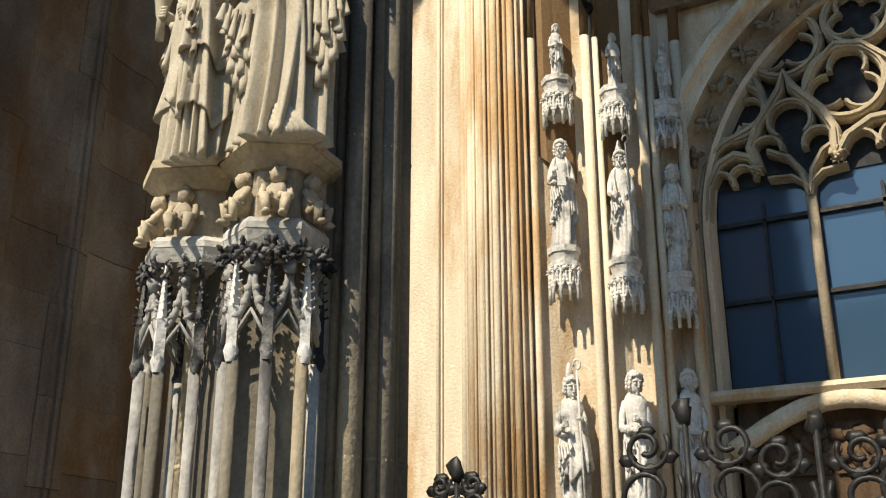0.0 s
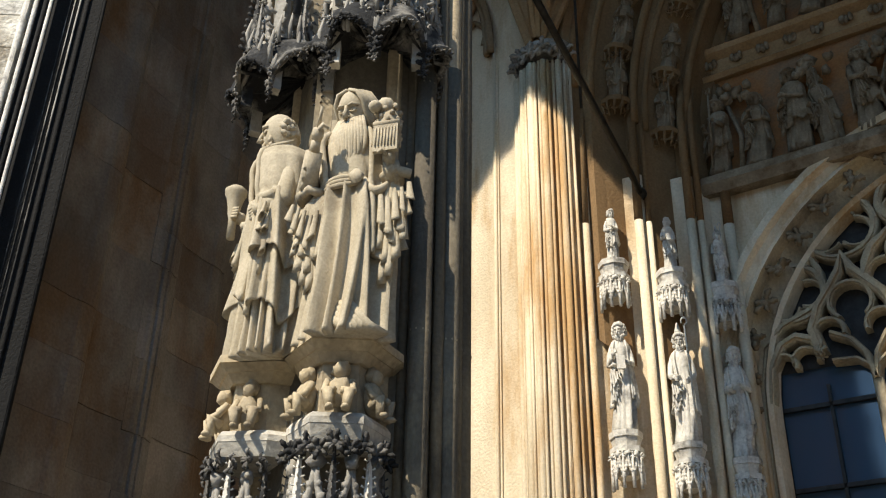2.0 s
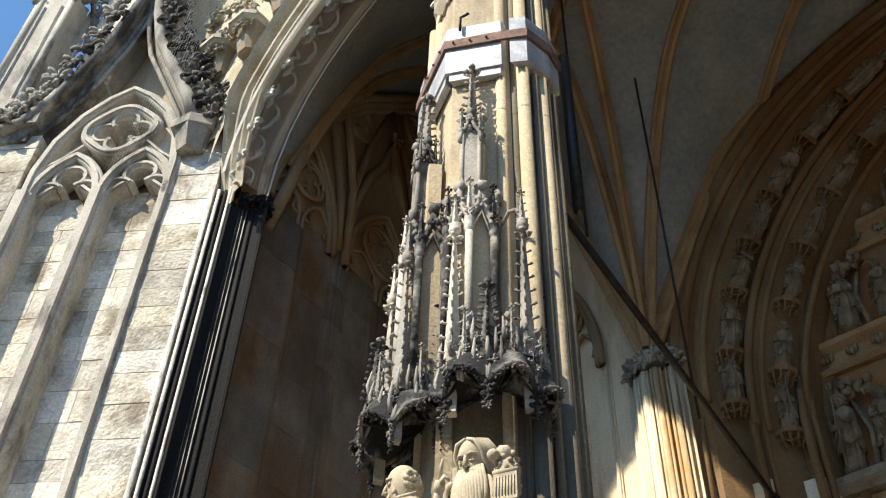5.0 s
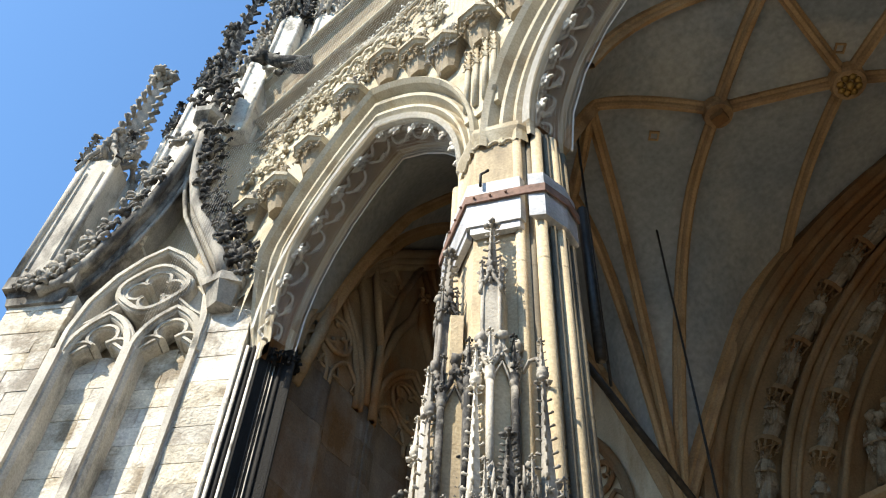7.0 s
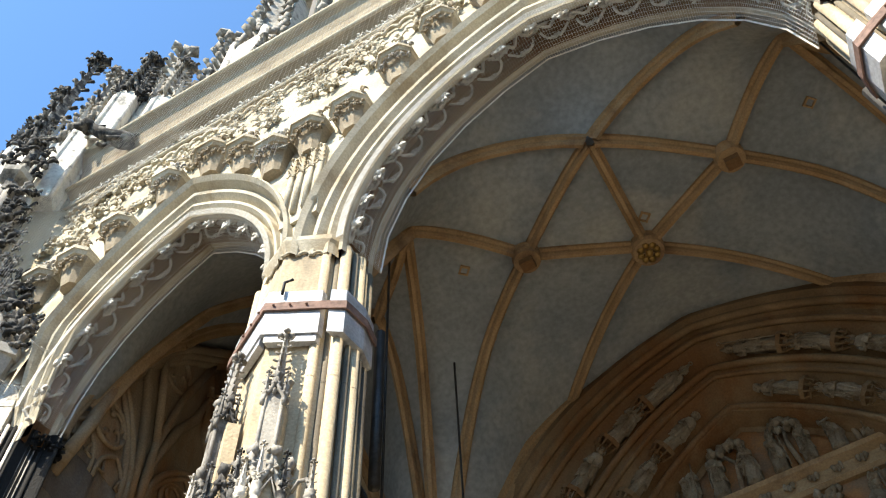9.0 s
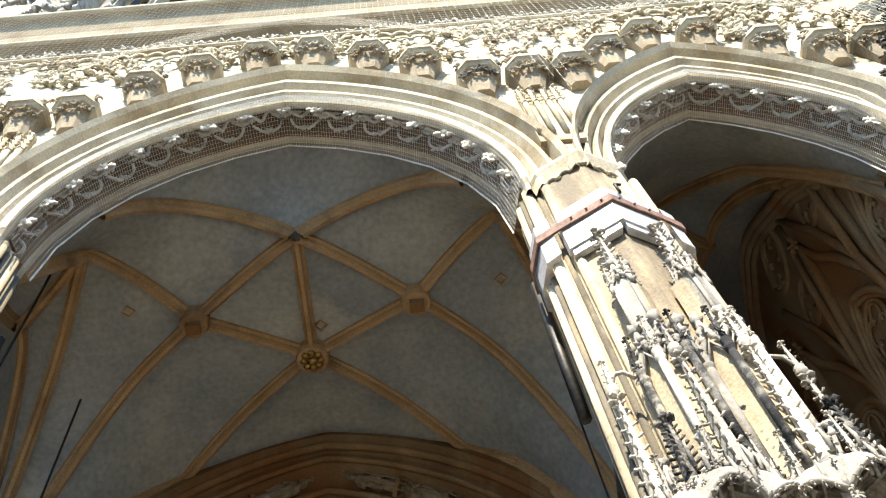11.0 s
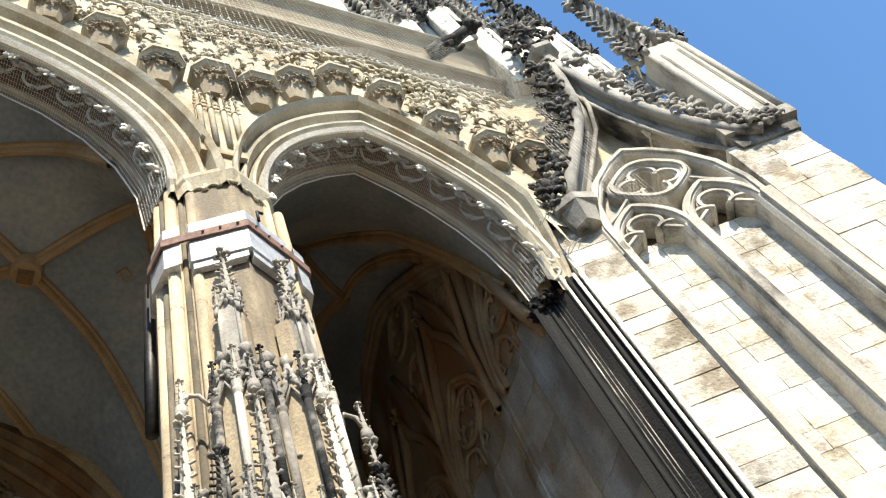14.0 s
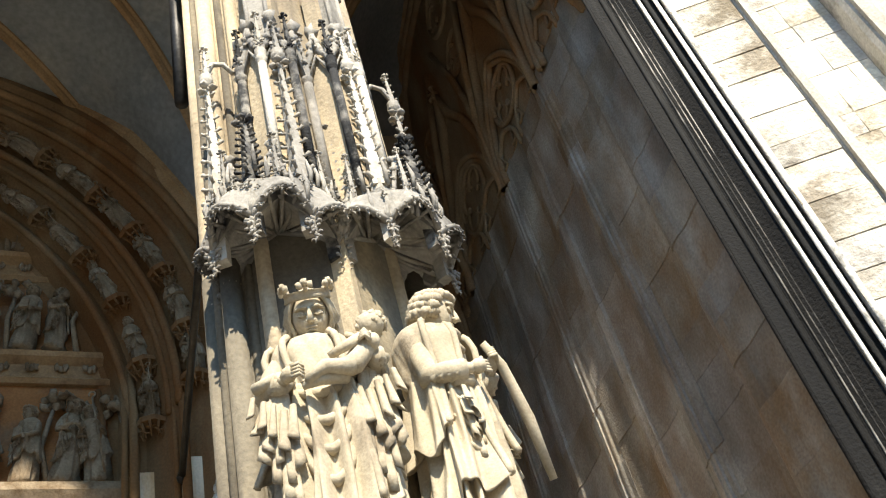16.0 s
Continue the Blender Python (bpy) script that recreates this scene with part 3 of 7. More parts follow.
for sx in (-1, 1):
    m = splay(sx)
    bt = tagged(new("wall_buttress"), "splayed pale ashlar buttress with blind tracery panels", "buttress", kind="structure")
    body = Mesh()
    # outline in (u, z), as a thick slab
    body.add([(u, d, z) for d in (0.44, 1.6) for u, z in ((-0.05, 0), (3.35, 0), (3.35, 12.0), (-0.05, 12.0))],
             [(0, 1, 2, 3), (7, 6, 5, 4), (0, 4, 5, 1), (1, 5, 6, 2), (2, 6, 7, 3), (3, 7, 4, 0)], m)
    body.add([(u, d, z) for d in (0.40, 1.4) for u, z in ((-0.05, 11.98), (2.75, 11.98), (2.3, 13.0), (2.0, 14.0), (1.8, 15.2), (1.7, 16.3), (1.2, 16.4), (-0.05, 16.4))],
             [tuple(range(8)), tuple(reversed(range(8, 16)))] + [(i, (i + 1) % 8, 8 + (i + 1) % 8, 8 + i) for i in range(8)], m)
    part("buttress_core", body, SANDSTONE, bt)
    # ashlar faces
    rnd = random.Random(11 + sx)
    for u0, u1, d, zt in ((0.04, 0.56, 0.0, 11.7), (0.64, 1.42, 0.27, 11.0), (1.46, 2.28, 0.27, 11.0), (2.44, 3.32, -0.06, 11.9)):
        z = 4.2
        while z < zt - 0.1:
            h = min(rnd.uniform(0.24, 0.46), zt - z)
            cuts = [u0]
            while u1 - cuts[-1] > 0.6:
                cuts.append(cuts[-1] + rnd.uniform(0.2, 0.55))
            cuts.append(u1)
            for a, b in zip(cuts, cuts[1:]):
                if b - a < 0.05:
                    continue
                ob = new("stone_block", rnd.choice(STONE_MESH))
                ob.parent = bt
                ob.matrix_basis = m @ Matrix.LocRotScale(((a + b) / 2, 0.46, z + h / 2), None, (b - a - 0.003, 0.46 - d + rnd.uniform(-0.002, 0.002), h - 0.003))
            z += h
    low = Mesh()
    low.box(0.0, 3.35, -0.02, 0.45, 0, 4.19, m)
    part("plinth_wall", low, ASHLAR, bt)
    # mullions
    for u, r, d in ((0.62, 0.055, 0.0), (1.45, 0.085, 0.0), (2.34, 0.1, -0.03)):
        mu = Mesh()
        moulded_bar(mu, [(u, 0), (u, 10.8)], r * 1.3, d - 0.06, 0.45, m, 0.5, 0.12)
        part("mullion", mu, PALE, bt, "pale grey weathered stone mullion")
    head = Mesh()
    moulded_bar(head, [(0.62, 10.6), (0.62, 11.2), (0.7, 11.75), (0.92, 12.25), (1.2, 12.6), (1.47, 12.8), (1.74, 12.6), (2.02, 12.25), (2.24, 11.75), (2.34, 11.2), (2.34, 10.6)], 0.075, -0.06, 0.45, m)
    for c in (1.035, 1.895):
        moulded_bar(head, [(x, z) for x, z, _, _ in pointed(c, 10.75, 0.41, 11.5, 10, 0.15)], 0.07, -0.03, 0.4, m)
        # trefoil cusping inside the pointed head
        moulded_bar(head, arc_points(c, 11.12, 0.19, -0.5, math.pi + 0.5, 14), 0.05, 0.03, 0.34, m)
        for sg in (-1, 1):
            moulded_bar(head, arc_points(c + sg * 0.22, 10.86, 0.17, math.pi / 2 + sg * 0.9 - sg * 2.4, math.pi / 2 + sg * 0.9, 10), 0.045, 0.03, 0.34, m)
            moulded_bar(head, [(c + sg * 0.37, 10.8), (c + sg * 0.17, 10.98)], 0.045, 0.05, 0.34, m)
    ring = [(1.47 + 0.43 * math.cos(a) * (1 + 0.06 * math.cos(4 * a)), 11.98 + 0.43 * math.sin(a) * (1 + 0.06 * math.cos(4 * a))) for a in np.linspace(0, 2 * math.pi, 33)]
    moulded_bar(head, ring, 0.065, -0.03, 0.4, m)
    for q in range(4):
        a = math.pi / 2 * q
        moulded_bar(head, arc_points(1.47 + 0.21 * math.cos(a), 11.98 + 0.21 * math.sin(a), 0.165, a - 2.2, a + 2.2, 13), 0.048, 0.03, 0.36, m)
    for sg in (-1, 1):
        moulded_bar(head, [(1.47 + sg * 0.4, 11.7), (1.47 + sg * 0.62, 11.45), (1.47 + sg * 0.8, 11.3)], 0.04, 0.0, 0.36, m)
    part("blind_tracery", head, PALE, bt, "grey blind tracery with cusps and a quatrefoil")
    web = Mesh()
    for sg in (-1, 1):
        web.add([(1.47 + sg * u, 0.16, z) for u, z in ((0.2, 11.45), (0.42, 11.52), (0.75, 11.4), (0.84, 11.2), (0.8, 11.7), (0.6, 12.2), (0.42, 12.1), (0.47, 11.8), (0.3, 11.6))], [tuple(range(9))], m)
    part("tracery_web", web, PALE, bt)
    # big ogee gable with leaf crockets
    og = Mesh()
    ra = [(0.45, 11.75), (0.62, 12.3), (0.95, 13.0), (1.3, 13.75), (1.5, 14.5), (1.63, 15.3), (1.7, 16.2)]
    rb = [(2.95, 11.9), (2.7, 12.05), (2.45, 12.5), (2.2, 13.2), (2.0, 13.9), (1.85, 14.8), (1.74, 16.2)]
    for ln in (ra, rb):
        og.tube([(u, -0.16, z) for u, z in ln], [0.09, 0.09, 0.085, 0.08, 0.075, 0.07, 0.06], 8, m)
        moulded_bar(og, ln, 0.15, -0.1, 0.42, m, 0.3, 0.18)
        og.tube([(u + (0.17 if ln is ra else -0.17), 0.0, z - 0.1) for u, z in ln], 0.035, 6, m)
    og.lathe([(0.09, -0.3), (0.1, 0), (0.24, 0.1), (0.26, 0.22), (0.12, 0.3), (0.09, 0.6)], 6, m @ Matrix.Translation((1.72, -0.15, 16.2)), False)
    part("ogee_gable", og, GREY, bt, "grey moulded ogee gable")
    for j, ln in enumerate((ra, rb)):
        cr = Mesh()
        for i in range(len(ln) * 2 - 2):
            a, b = ln[i // 2], ln[i // 2 + 1]
            t = (i % 2) * 0.5
            u, z = a[0] + (b[0] - a[0]) * t, a[1] + (b[1] - a[1]) * t
            o = -0.2 if j == 0 else 0.17
            cr.leafy((u + o, -0.2, z + 0.1), 0.15 + 0.05 * (i % 2), 40 + i + 20 * j, 8, m)
            cr.leafy((u + o * 1.7, -0.1, z + 0.2), 0.12, 70 + i + 20 * j, 6, m, (0.3 * (-1 if j == 0 else 1), -0.8, 0.4))
        part("leaf_crockets", cr, SOOT_SHADE if j == 0 else GREY, bt, "grey curled leaf crockets")
    fl = Mesh()
    for k in range(4):
        a = math.pi / 2 * k
        fl.leafy((1.72 + 0.26 * math.cos(a), -0.15 + 0.26 * math.sin(a), 16.95), 0.2, 77 + k, 7, m)
        fl.leafy((1.72 + 0.16 * math.cos(a), -0.15 + 0.16 * math.sin(a), 17.4), 0.16, 57 + k, 6, m)
    fl.tube([(1.72, -0.15, 16.4), (1.72, -0.15, 17.9)], 0.09, 6, m)
    fl.leafy((1.72, -0.15, 17.7), 0.2, 91, 7, m)
    part("finial", fl, SOOT_SHADE, bt, "sooty cross-flower finial")
    cap = Mesh()
    cap.prism([(0.2, 0.1), (0.2, -0.22), (0.45, -0.32), (0.7, -0.22), (0.7, 0.1)], 11.62, 11.78, m)
    cap.prism([(0.3, 0.1), (0.3, -0.1), (0.45, -0.2), (0.6, -0.1), (0.6, 0.1)], 11.3, 11.62, m, 1.4, (0.45, 0.1))
    part("capital", cap, GREY, bt)
    pc = Mesh()
    pc.prism([(2.5, 0.5), (2.5, -0.2), (3.45, -0.2), (3.45, 0.5)], 12.0, 12.25, m)
    pc.prism([(2.6, 0.5), (2.6, -0.1), (3.35, -0.1), (3.35, 0.5)], 11.75, 12.0, m, 1.12, (2.98, 0.2))
    part("pier_cornice", pc, GREY, bt)
    # tall pinnacle on the outer pier
    pin = thing("pinnacle", "tall bleached stone pinnacle with sooty crockets, on the buttress pier", "pinnacle", "pinnacles of the buttresses")
    sh = Mesh()
    UP = 3.2
    sh.box(UP - 0.25, UP + 0.25, -0.12, 0.38, 12.25, 15.4, m)
    for u in (UP - 0.25, UP + 0.25):
        for d in (-0.12, 0.38):
            rl = Mesh()
            rl.tube([(u, d, 12.25), (u, d, 15.6)], 0.055, 6, m)
            part("corner_roll", rl, PALE, pin)
    moulded_bar(sh, [(UP - 0.13, 12.5), (UP - 0.13, 15.0)], 0.03, -0.15, -0.1, m, 0.4, 0.02)
    moulded_bar(sh, [(UP + 0.13, 12.5), (UP + 0.13, 15.0)], 0.03, -0.15, -0.1, m, 0.4, 0.02)
    part("shaft", sh, PALE, pin)
    gs = Mesh()
    for a, b in (((UP - 0.3, -0.17), (UP + 0.3, -0.17)), ((UP + 0.3, -0.17), (UP + 0.3, 0.43)), ((UP - 0.3, 0.43), (UP - 0.3, -0.17))):
        gablet(gs, a, b, 15.1, 16.2, 0.045, m, 5)
        for t in (0.0, 1.0):
            spire(gs, a[0] + (b[0] - a[0]) * t, a[1] + (b[1] - a[1]) * t, 15.3, 16.1, 0.08, 4, m, 7)
    part("gablet", gs, GREY, pin)
    sp = Mesh()
    spire(sp, UP, 0.13, 15.4, 18.8, 0.24, 11, m, 21)
    for q in range(4):
        a = math.pi / 2 * q
        sp.leafy((UP + 0.13 * math.cos(a), 0.13 + 0.13 * math.sin(a), 18.9), 0.15, q, 6, m)
    part("spire", sp, GREY, pin, "grey crocketed spire")
    # slimmer pinnacles behind the gable
    for i, (u, d, zb, zt) in enumerate(((2.2, 0.28, 13.2, 23.1), (1.72, 0.4, 14.4, 22.6), (2.55, 0.55, 12.4, 21.6), (1.4, 0.3, 16.4, 22.0), (1.0, 0.1, 18.3, 22.8), (0.3, 0.1, 18.3, 22.6), (2.6, 1.2, 12.0, 17.0))):
        p2 = thing("pinnacle", "slim stone pinnacle with sooty crockets behind the gable", "pinnacle", "pinnacles of the buttresses")
        a = Mesh()
        zs = zb + (zt - zb) * 0.52
        a.box(u - 0.17, u + 0.17, d - 0.17, d + 0.17, zb, zs, m)
        for p, q in ((-1, -1), (1, -1), (-1, 1), (1, 1)):
            rl = Mesh()
            rl.tube([(u + p * 0.17, d + q * 0.17, zb), (u + p * 0.17, d + q * 0.17, zs + 0.1)], 0.045, 6, m)
            part("corner_roll", rl, WHITE, p2)
        part("shaft", a, WHITE, p2)
        b = Mesh()
        spire(b, u, d, zs - 0.1, zt, 0.2, 10, m, 30 + i)
        for p, q in (((-0.2, -0.2), (0.2, -0.2)), ((0.2, -0.2), (0.2, 0.2)), ((-0.2, 0.2), (-0.2, -0.2))):
            gablet(b, (u + p[0], d + p[1]), (u + q[0], d + q[1]), zs - 0.3, zs + 0.7, 0.035, m, i)
            spire(b, u + p[0], d + p[1], zs - 0.2, zs + 0.9, 0.07, 4, m, i)
        for q in range(4):
            b.leafy((u + 0.12 * math.cos(q * 1.571), d + 0.12 * math.sin(q * 1.571), zt + 0.05), 0.16, q, 6, m)
        part("spire", b, GREY if i % 2 else SOOT_SHADE, p2, "weathered crocketed spire")
    # gargoyle at the end of the cornice
    gg = Mesh()
    gg.tube([(sx * 6.95, -0.45, 17.75), (sx * 7.1, -0.62, 17.72), (sx * 7.3, -0.82, 17.78), (sx * 7.48, -1.0, 17.9)], [0.14, 0.17, 0.12, 0.1], 10)
    gg.blob((sx * 7.54, -1.06, 17.93), 0.13, 3, 0.2, (1.1, 1.1, 0.85), 12, 9)
    gg.tube([(sx * 7.56, -1.06, 17.9), (sx * 7.7, -1.2, 17.88)], [0.09, 0.05], 8)
    for s in (-1, 1):
        gg.tube([(sx * 7.5 + s * 0.07, -1.0 + s * 0.06, 18.0), (sx * 7.46 + s * 0.1, -0.97 + s * 0.09, 18.14)], [0.05, 0.015], 6)
        gg.tube([(sx * 7.15 + s * 0.1, -0.66, 17.65), (sx * 7.2 + s * 0.14, -0.75, 17.48), (sx * 7.26 + s * 0.1, -0.85, 17.45)], [0.06, 0.05, 0.04], 7)
        gg.tube([(sx * 7.08, -0.6, 17.82), (sx * 7.08 + s * 0.12, -0.5, 18.02), (sx * 6.98 + s * 0.16, -0.42, 18.05)], [0.07, 0.04, 0.015], 6)
    tagged(part("gargoyle", gg, SOOT_SHADE), "sooty stone gargoyle jutting out below the cornice", "gargoyle", "gargoyles")
    # black crusted jamb between the arch and the side wall
    jm = Mesh()
    # inner corner extended unseen, only to keep sun off the side wall
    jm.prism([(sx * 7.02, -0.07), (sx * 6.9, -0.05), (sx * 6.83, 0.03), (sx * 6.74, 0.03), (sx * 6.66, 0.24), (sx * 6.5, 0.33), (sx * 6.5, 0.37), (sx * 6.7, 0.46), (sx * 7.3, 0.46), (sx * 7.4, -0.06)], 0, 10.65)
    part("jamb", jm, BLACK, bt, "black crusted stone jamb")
    for x, y, r, mt in ((6.97, -0.12, 0.03, WHITE), (6.885, -0.085, 0.02, WHITE), (6.825, -0.03, 0.02, BLACK), (6.745, -0.025, 0.016, WHITE), (6.72, 0.1, 0.006, CRUST), (6.705, 0.135, 0.007, CRUST), (6.69, 0.17, 0.006, CRUST), (6.672, 0.21, 0.008, CRUST), (6.615, 0.25, 0.02, BLACK), (6.51, 0.35, 0.02, BLACK)):
        js = Mesh()
        js.tube([(sx * x, y, 0), (sx * x, y, 10.62)], r, 8)
        part("jamb_shaft", js, mt, bt)
    jc = Mesh()
    for i in range(6):
        jc.leafy((sx * (6.66 - 0.015 * i), 0.16 + 0.06 * i, 10.45), 0.12, 60 + i, 6)
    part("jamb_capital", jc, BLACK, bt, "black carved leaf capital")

# ---- porch walls ----
# wall arch under the vault, as (distance along, height)
WALL_ARCH = [(0.05, 10.6), (0.2, 11.3), (0.36, 12.4), (0.86, 13.6), (1.4, 14.4), (1.94, 15.0), (2.6, 15.75), (3.1, 16.2), (3.5, 16.4), (4.4, 16.4), (5.2, 16.1), (5.55, 15.3), (5.63, 13.5), (5.64, 10.2)]
# plan sections of the wall, as (distance along, projection)
SECTIONS = [[(-0.05, -0.05), (-0.05, 0.0), (0.1, 0.03), (0.34, 0.02), (0.42, 0.05), (0.46, 0.09), (0.58, 0.1), (0.63, 0.07), (0.66, 0.02), (0.66, -0.05)]]
for a, c, b in ((0.66, 1.39, 2.19), (2.31, 3.0, 4.0), (4.12, 4.89, 5.6)):
    SECTIONS.append([(a, -0.05), (a, 0.01), (a + 0.15, -0.015), (c - 0.32, 0.02), (c - 0.2, 0.06), (c - 0.2, -0.05)])
    SECTIONS.append([(c - 0.2, -0.05), (c - 0.2, 0.06), (c - 0.13, 0.08), (c - 0.1, 0.12), (c - 0.065, 0.125), (c - 0.05, 0.095), (c - 0.03, 0.1), (c - 0.02, 0.15), (c + 0.02, 0.15), (c + 0.03, 0.1), (c + 0.05, 0.095), (c + 0.065, 0.125), (c + 0.1, 0.12), (c + 0.13, 0.08), (c + 0.2, 0.05), (c + 0.2, -0.05)])
    SECTIONS.append([(c + 0.2, -0.05), (c + 0.2, 0.04), (c + 0.3, 0.0), (b - 0.25, 0.0), (b - 0.13, 0.03), (b - 0.09, 0.075), (b + 0.03, 0.075), (b + 0.07, 0.02), (b + 0.12, 0.01), (b + 0.12, -0.05)])
for sx, nm in ((-1, "wall_west"), (1, "wall_east")):
    wl = tagged(new(nm), "stained brown stone wall with tall blind tracery panels", "wall", kind="structure")
    A, C = Vector((sx * 6.68, 0.47, 0)), Vector((sx * 7.45, 6.1, 0))
    along = (C - A).normalized()
    outw = Vector((along.y, -along.x, 0)) * (1 if sx > 0 else -1)
    ln = (C - A).length
    M = Matrix((( along.x, outw.x, 0, A.x), (along.y, outw.y, 0, A.y), (0, 0, 1, 0), (0, 0, 0, 1)))
    sl = Mesh()
    sl.box(-0.1, ln + 0.3, 0.04, 0.5, 0, 17.2, M)
    part("wall_slab", sl, SHADED_PANEL if sx < 0 else PANEL, wl)
    Mb = Matrix(((-sx, 0, 0, sx * 6.72), (0, 1, 0, 4.4), (0, 0, 1, 0), (0, 0, 0, 1)))
    bk = Mesh()
    bk.box(1.0, 2.75, 0.0, 0.5, 0, 15.7, Mb)
    bk.box(1.0, 1.3, 0.5, 1.9, 0, 15.7, Mb)
    bk.box(-1.0, 1.3, 1.9, 2.3, 0, 17.2, Mb)
    part("wall_slab", bk, LIME, wl)
    for mat, mm, length, us in ((PANEL, M, ln, [-0.1, 0.54, 1.39, 2.19, 3.0, 4.0, 4.89, 5.4, 5.66]), (LIME, Mb, 2.6, [1.06, 1.59, 2.12])):
        ZH = 10.9 if mat is PANEL else 9.75
        for i, u in enumerate(us):
            if mat is PANEL:
                continue
            r, p = 0.02 if i % 2 == 0 else 0.011, 0.03
            mu = Mesh()
            mu.tube([(u, -p, 0), (u, -p, ZH + 0.1)], r, 8, mm)
            mu.box(u - r - 0.02, u + r + 0.02, -p * 0.7, 0.02, 0, ZH, mm)
            part("mullion", mu, mat, wl)
        tr = Mesh()
        for i in range(0, len(us) - 2, 2):
            c, w = us[i + 1], us[i + 1] - us[i]
            if mat is PANEL:
                plate = Mesh()
                plate.box(us[i], us[i + 2], -0.006, 0.05, ZH + 0.1, 16.9, mm)
                part("tracery_ground", plate, UMBER, wl)
            for k, q in enumerate((0.0, 0.06)):
                tr.tube([(x, -0.09 + 0.5 * q, zz) for x, zz, _, _ in pointed(c, ZH, w - 0.02 - q, ZH + 1.55 - 1.5 * q, 10, 0.1)], 0.05, 6, mm)
            for b in (us[i] + w / 2, us[i + 1] + w / 2):
                tr.tube([(x, -0.05, zz) for x, zz, _, _ in pointed(b, ZH, w * 0.44, ZH + 0.5, 8, 0.1)], 0.032, 6, mm)
                for s in (-1, 1):
                    tr.tube([(b + s * w * 0.42, -0.05, ZH + 0.08), (b + s * w * 0.2, -0.05, ZH + 0.1), (b + s * w * 0.3, -0.05, ZH + 0.3)], 0.022, 5, mm)
            foil(tr, c, ZH + 0.82, w * 0.5, -0.05, mm, 4, 0.036, 0.785)
        if mat is PANEL:
            for c, w in ((0.54, 0.72), (2.19, 0.8), (4.0, 0.95)):
                tr.tube([(c - w, -0.06, 11.0), (c - w * 0.9, -0.06, 12.0), (c - w * 0.55, -0.06, 12.9), (c - w * 0.16, -0.06, 13.5), (c, -0.06, 14.2), (c + w * 0.16, -0.06, 13.5), (c + w * 0.55, -0.06, 12.9), (c + w * 0.9, -0.06, 12.0), (c + w, -0.06, 11.0)], 0.075, 6, mm)
                tr.leafy((c, -0.1, 14.2), 0.15, 4, 6, mm)
            for c in (1.39, 3.0, 4.89):
                tr.tube([(c, -0.1, 10.8), (c, -0.1, 12.2), (c + 0.3, -0.08, 13.6), (c + 0.75, -0.05, 14.9)], 0.06, 6, mm)
                tr.tube([(c, -0.1, 12.2), (c - 0.3, -0.08, 13.6), (c - 0.75, -0.05, 14.9)], 0.06, 6, mm)
                foil(tr, c, 13.9, 0.36, -0.03, mm, 4, 0.04, 0.785)
            foil(tr, 3.0, 15.2, 0.5, -0.03, mm, 4, 0.05, 0.0)
            for q in (0.0, 0.13, 0.26):
                tr.tube([(u, -0.14 + q * 0.4, z - q) for u, z in WALL_ARCH], 0.08, 6, mm)
        if mat is PANEL:
            tr.v = [(q[0] + outw.x * 0.016, q[1] + outw.y * 0.016, q[2]) for q in tr.v]
        part("blind_tracery", tr, UMBER, wl, "brown blind tracery of cusped arches")
    # tall ribs and hollow panels, course by course
    rnd = random.Random(7 + sx)
    for sec in SECTIONS:
        data = bpy.data.meshes.new("wall_block")
        k = len(sec)
        rows_ = [(u, -p * (0.4 if p > 0 else 1), z) for z in (-0.5, 0.5) for u, p in sec]
        data.from_pydata([tuple(M.to_3x3() @ Vector(q)) for q in rows_], [], [(i, i + 1, k + i + 1, k + i) for i in range(k - 1)] + [tuple(range(k)), tuple(range(k, 2 * k))])
        data.materials.append(SHADED_PANEL if sx < 0 else PANEL)
        z = 2.0
        while z < 10.95:
            h = min(rnd.uniform(0.35, 0.9), 11.05 - z)
            ob = new("wall_block", data)
            ob.parent = wl
            o = outw * rnd.uniform(-0.008, 0.008)
            ob.matrix_basis = Matrix.LocRotScale((A.x + o.x, A.y + o.y, z + h / 2), None, (1, 1, h - 0.004))
            z += h
# bundle of shafts between side wall and portal, carrying the vault
for sx in (-1, 1):
    sb = thing("wall_pier", "cream stone bundle of slim shafts with a leaf capital", "pier", "piers beside the portal")
    co = Mesh()
    co.prism([(sx * 4.32, 4.6), (sx * 4.3, 4.38), (sx * 4.13, 4.27), (sx * 4.1, 4.22), (sx * 3.96, 4.18), (sx * 3.84, 4.22), (sx * 3.8, 4.27), (sx * 3.63, 4.38), (sx * 3.6, 4.7)], 0, 9.1)
    part("core", co, LIME, sb)
    for i in range(15):
        t = i / 14
        x, y = 4.3 - 0.68 * t, 4.36 - 0.2 * math.sin(math.pi * t)
        s = Mesh()
        s.tube([(sx * x, y, 0), (sx * x, y, 9.1)], 0.036 if i % 3 == 0 else 0.016, 8)
        part("shaft", s, LIME, sb)
    cp = Mesh()
    for i in range(14):
        a = math.pi * i / 13
        cp.leafy((sx * 3.96 + 0.32 * math.cos(a), 4.4 - 0.26 * math.sin(a), 9.22 + 0.06 * (i % 2)), 0.11, 80 + i, 4)
    cp.prism([(sx * 3.96 + 0.36 * math.cos(a), 4.45 - 0.3 * math.sin(a)) for a in np.linspace(0, math.pi, 7)], 9.3, 9.4)
    part("capital", cp, GREY, sb, "carved leaf capital")

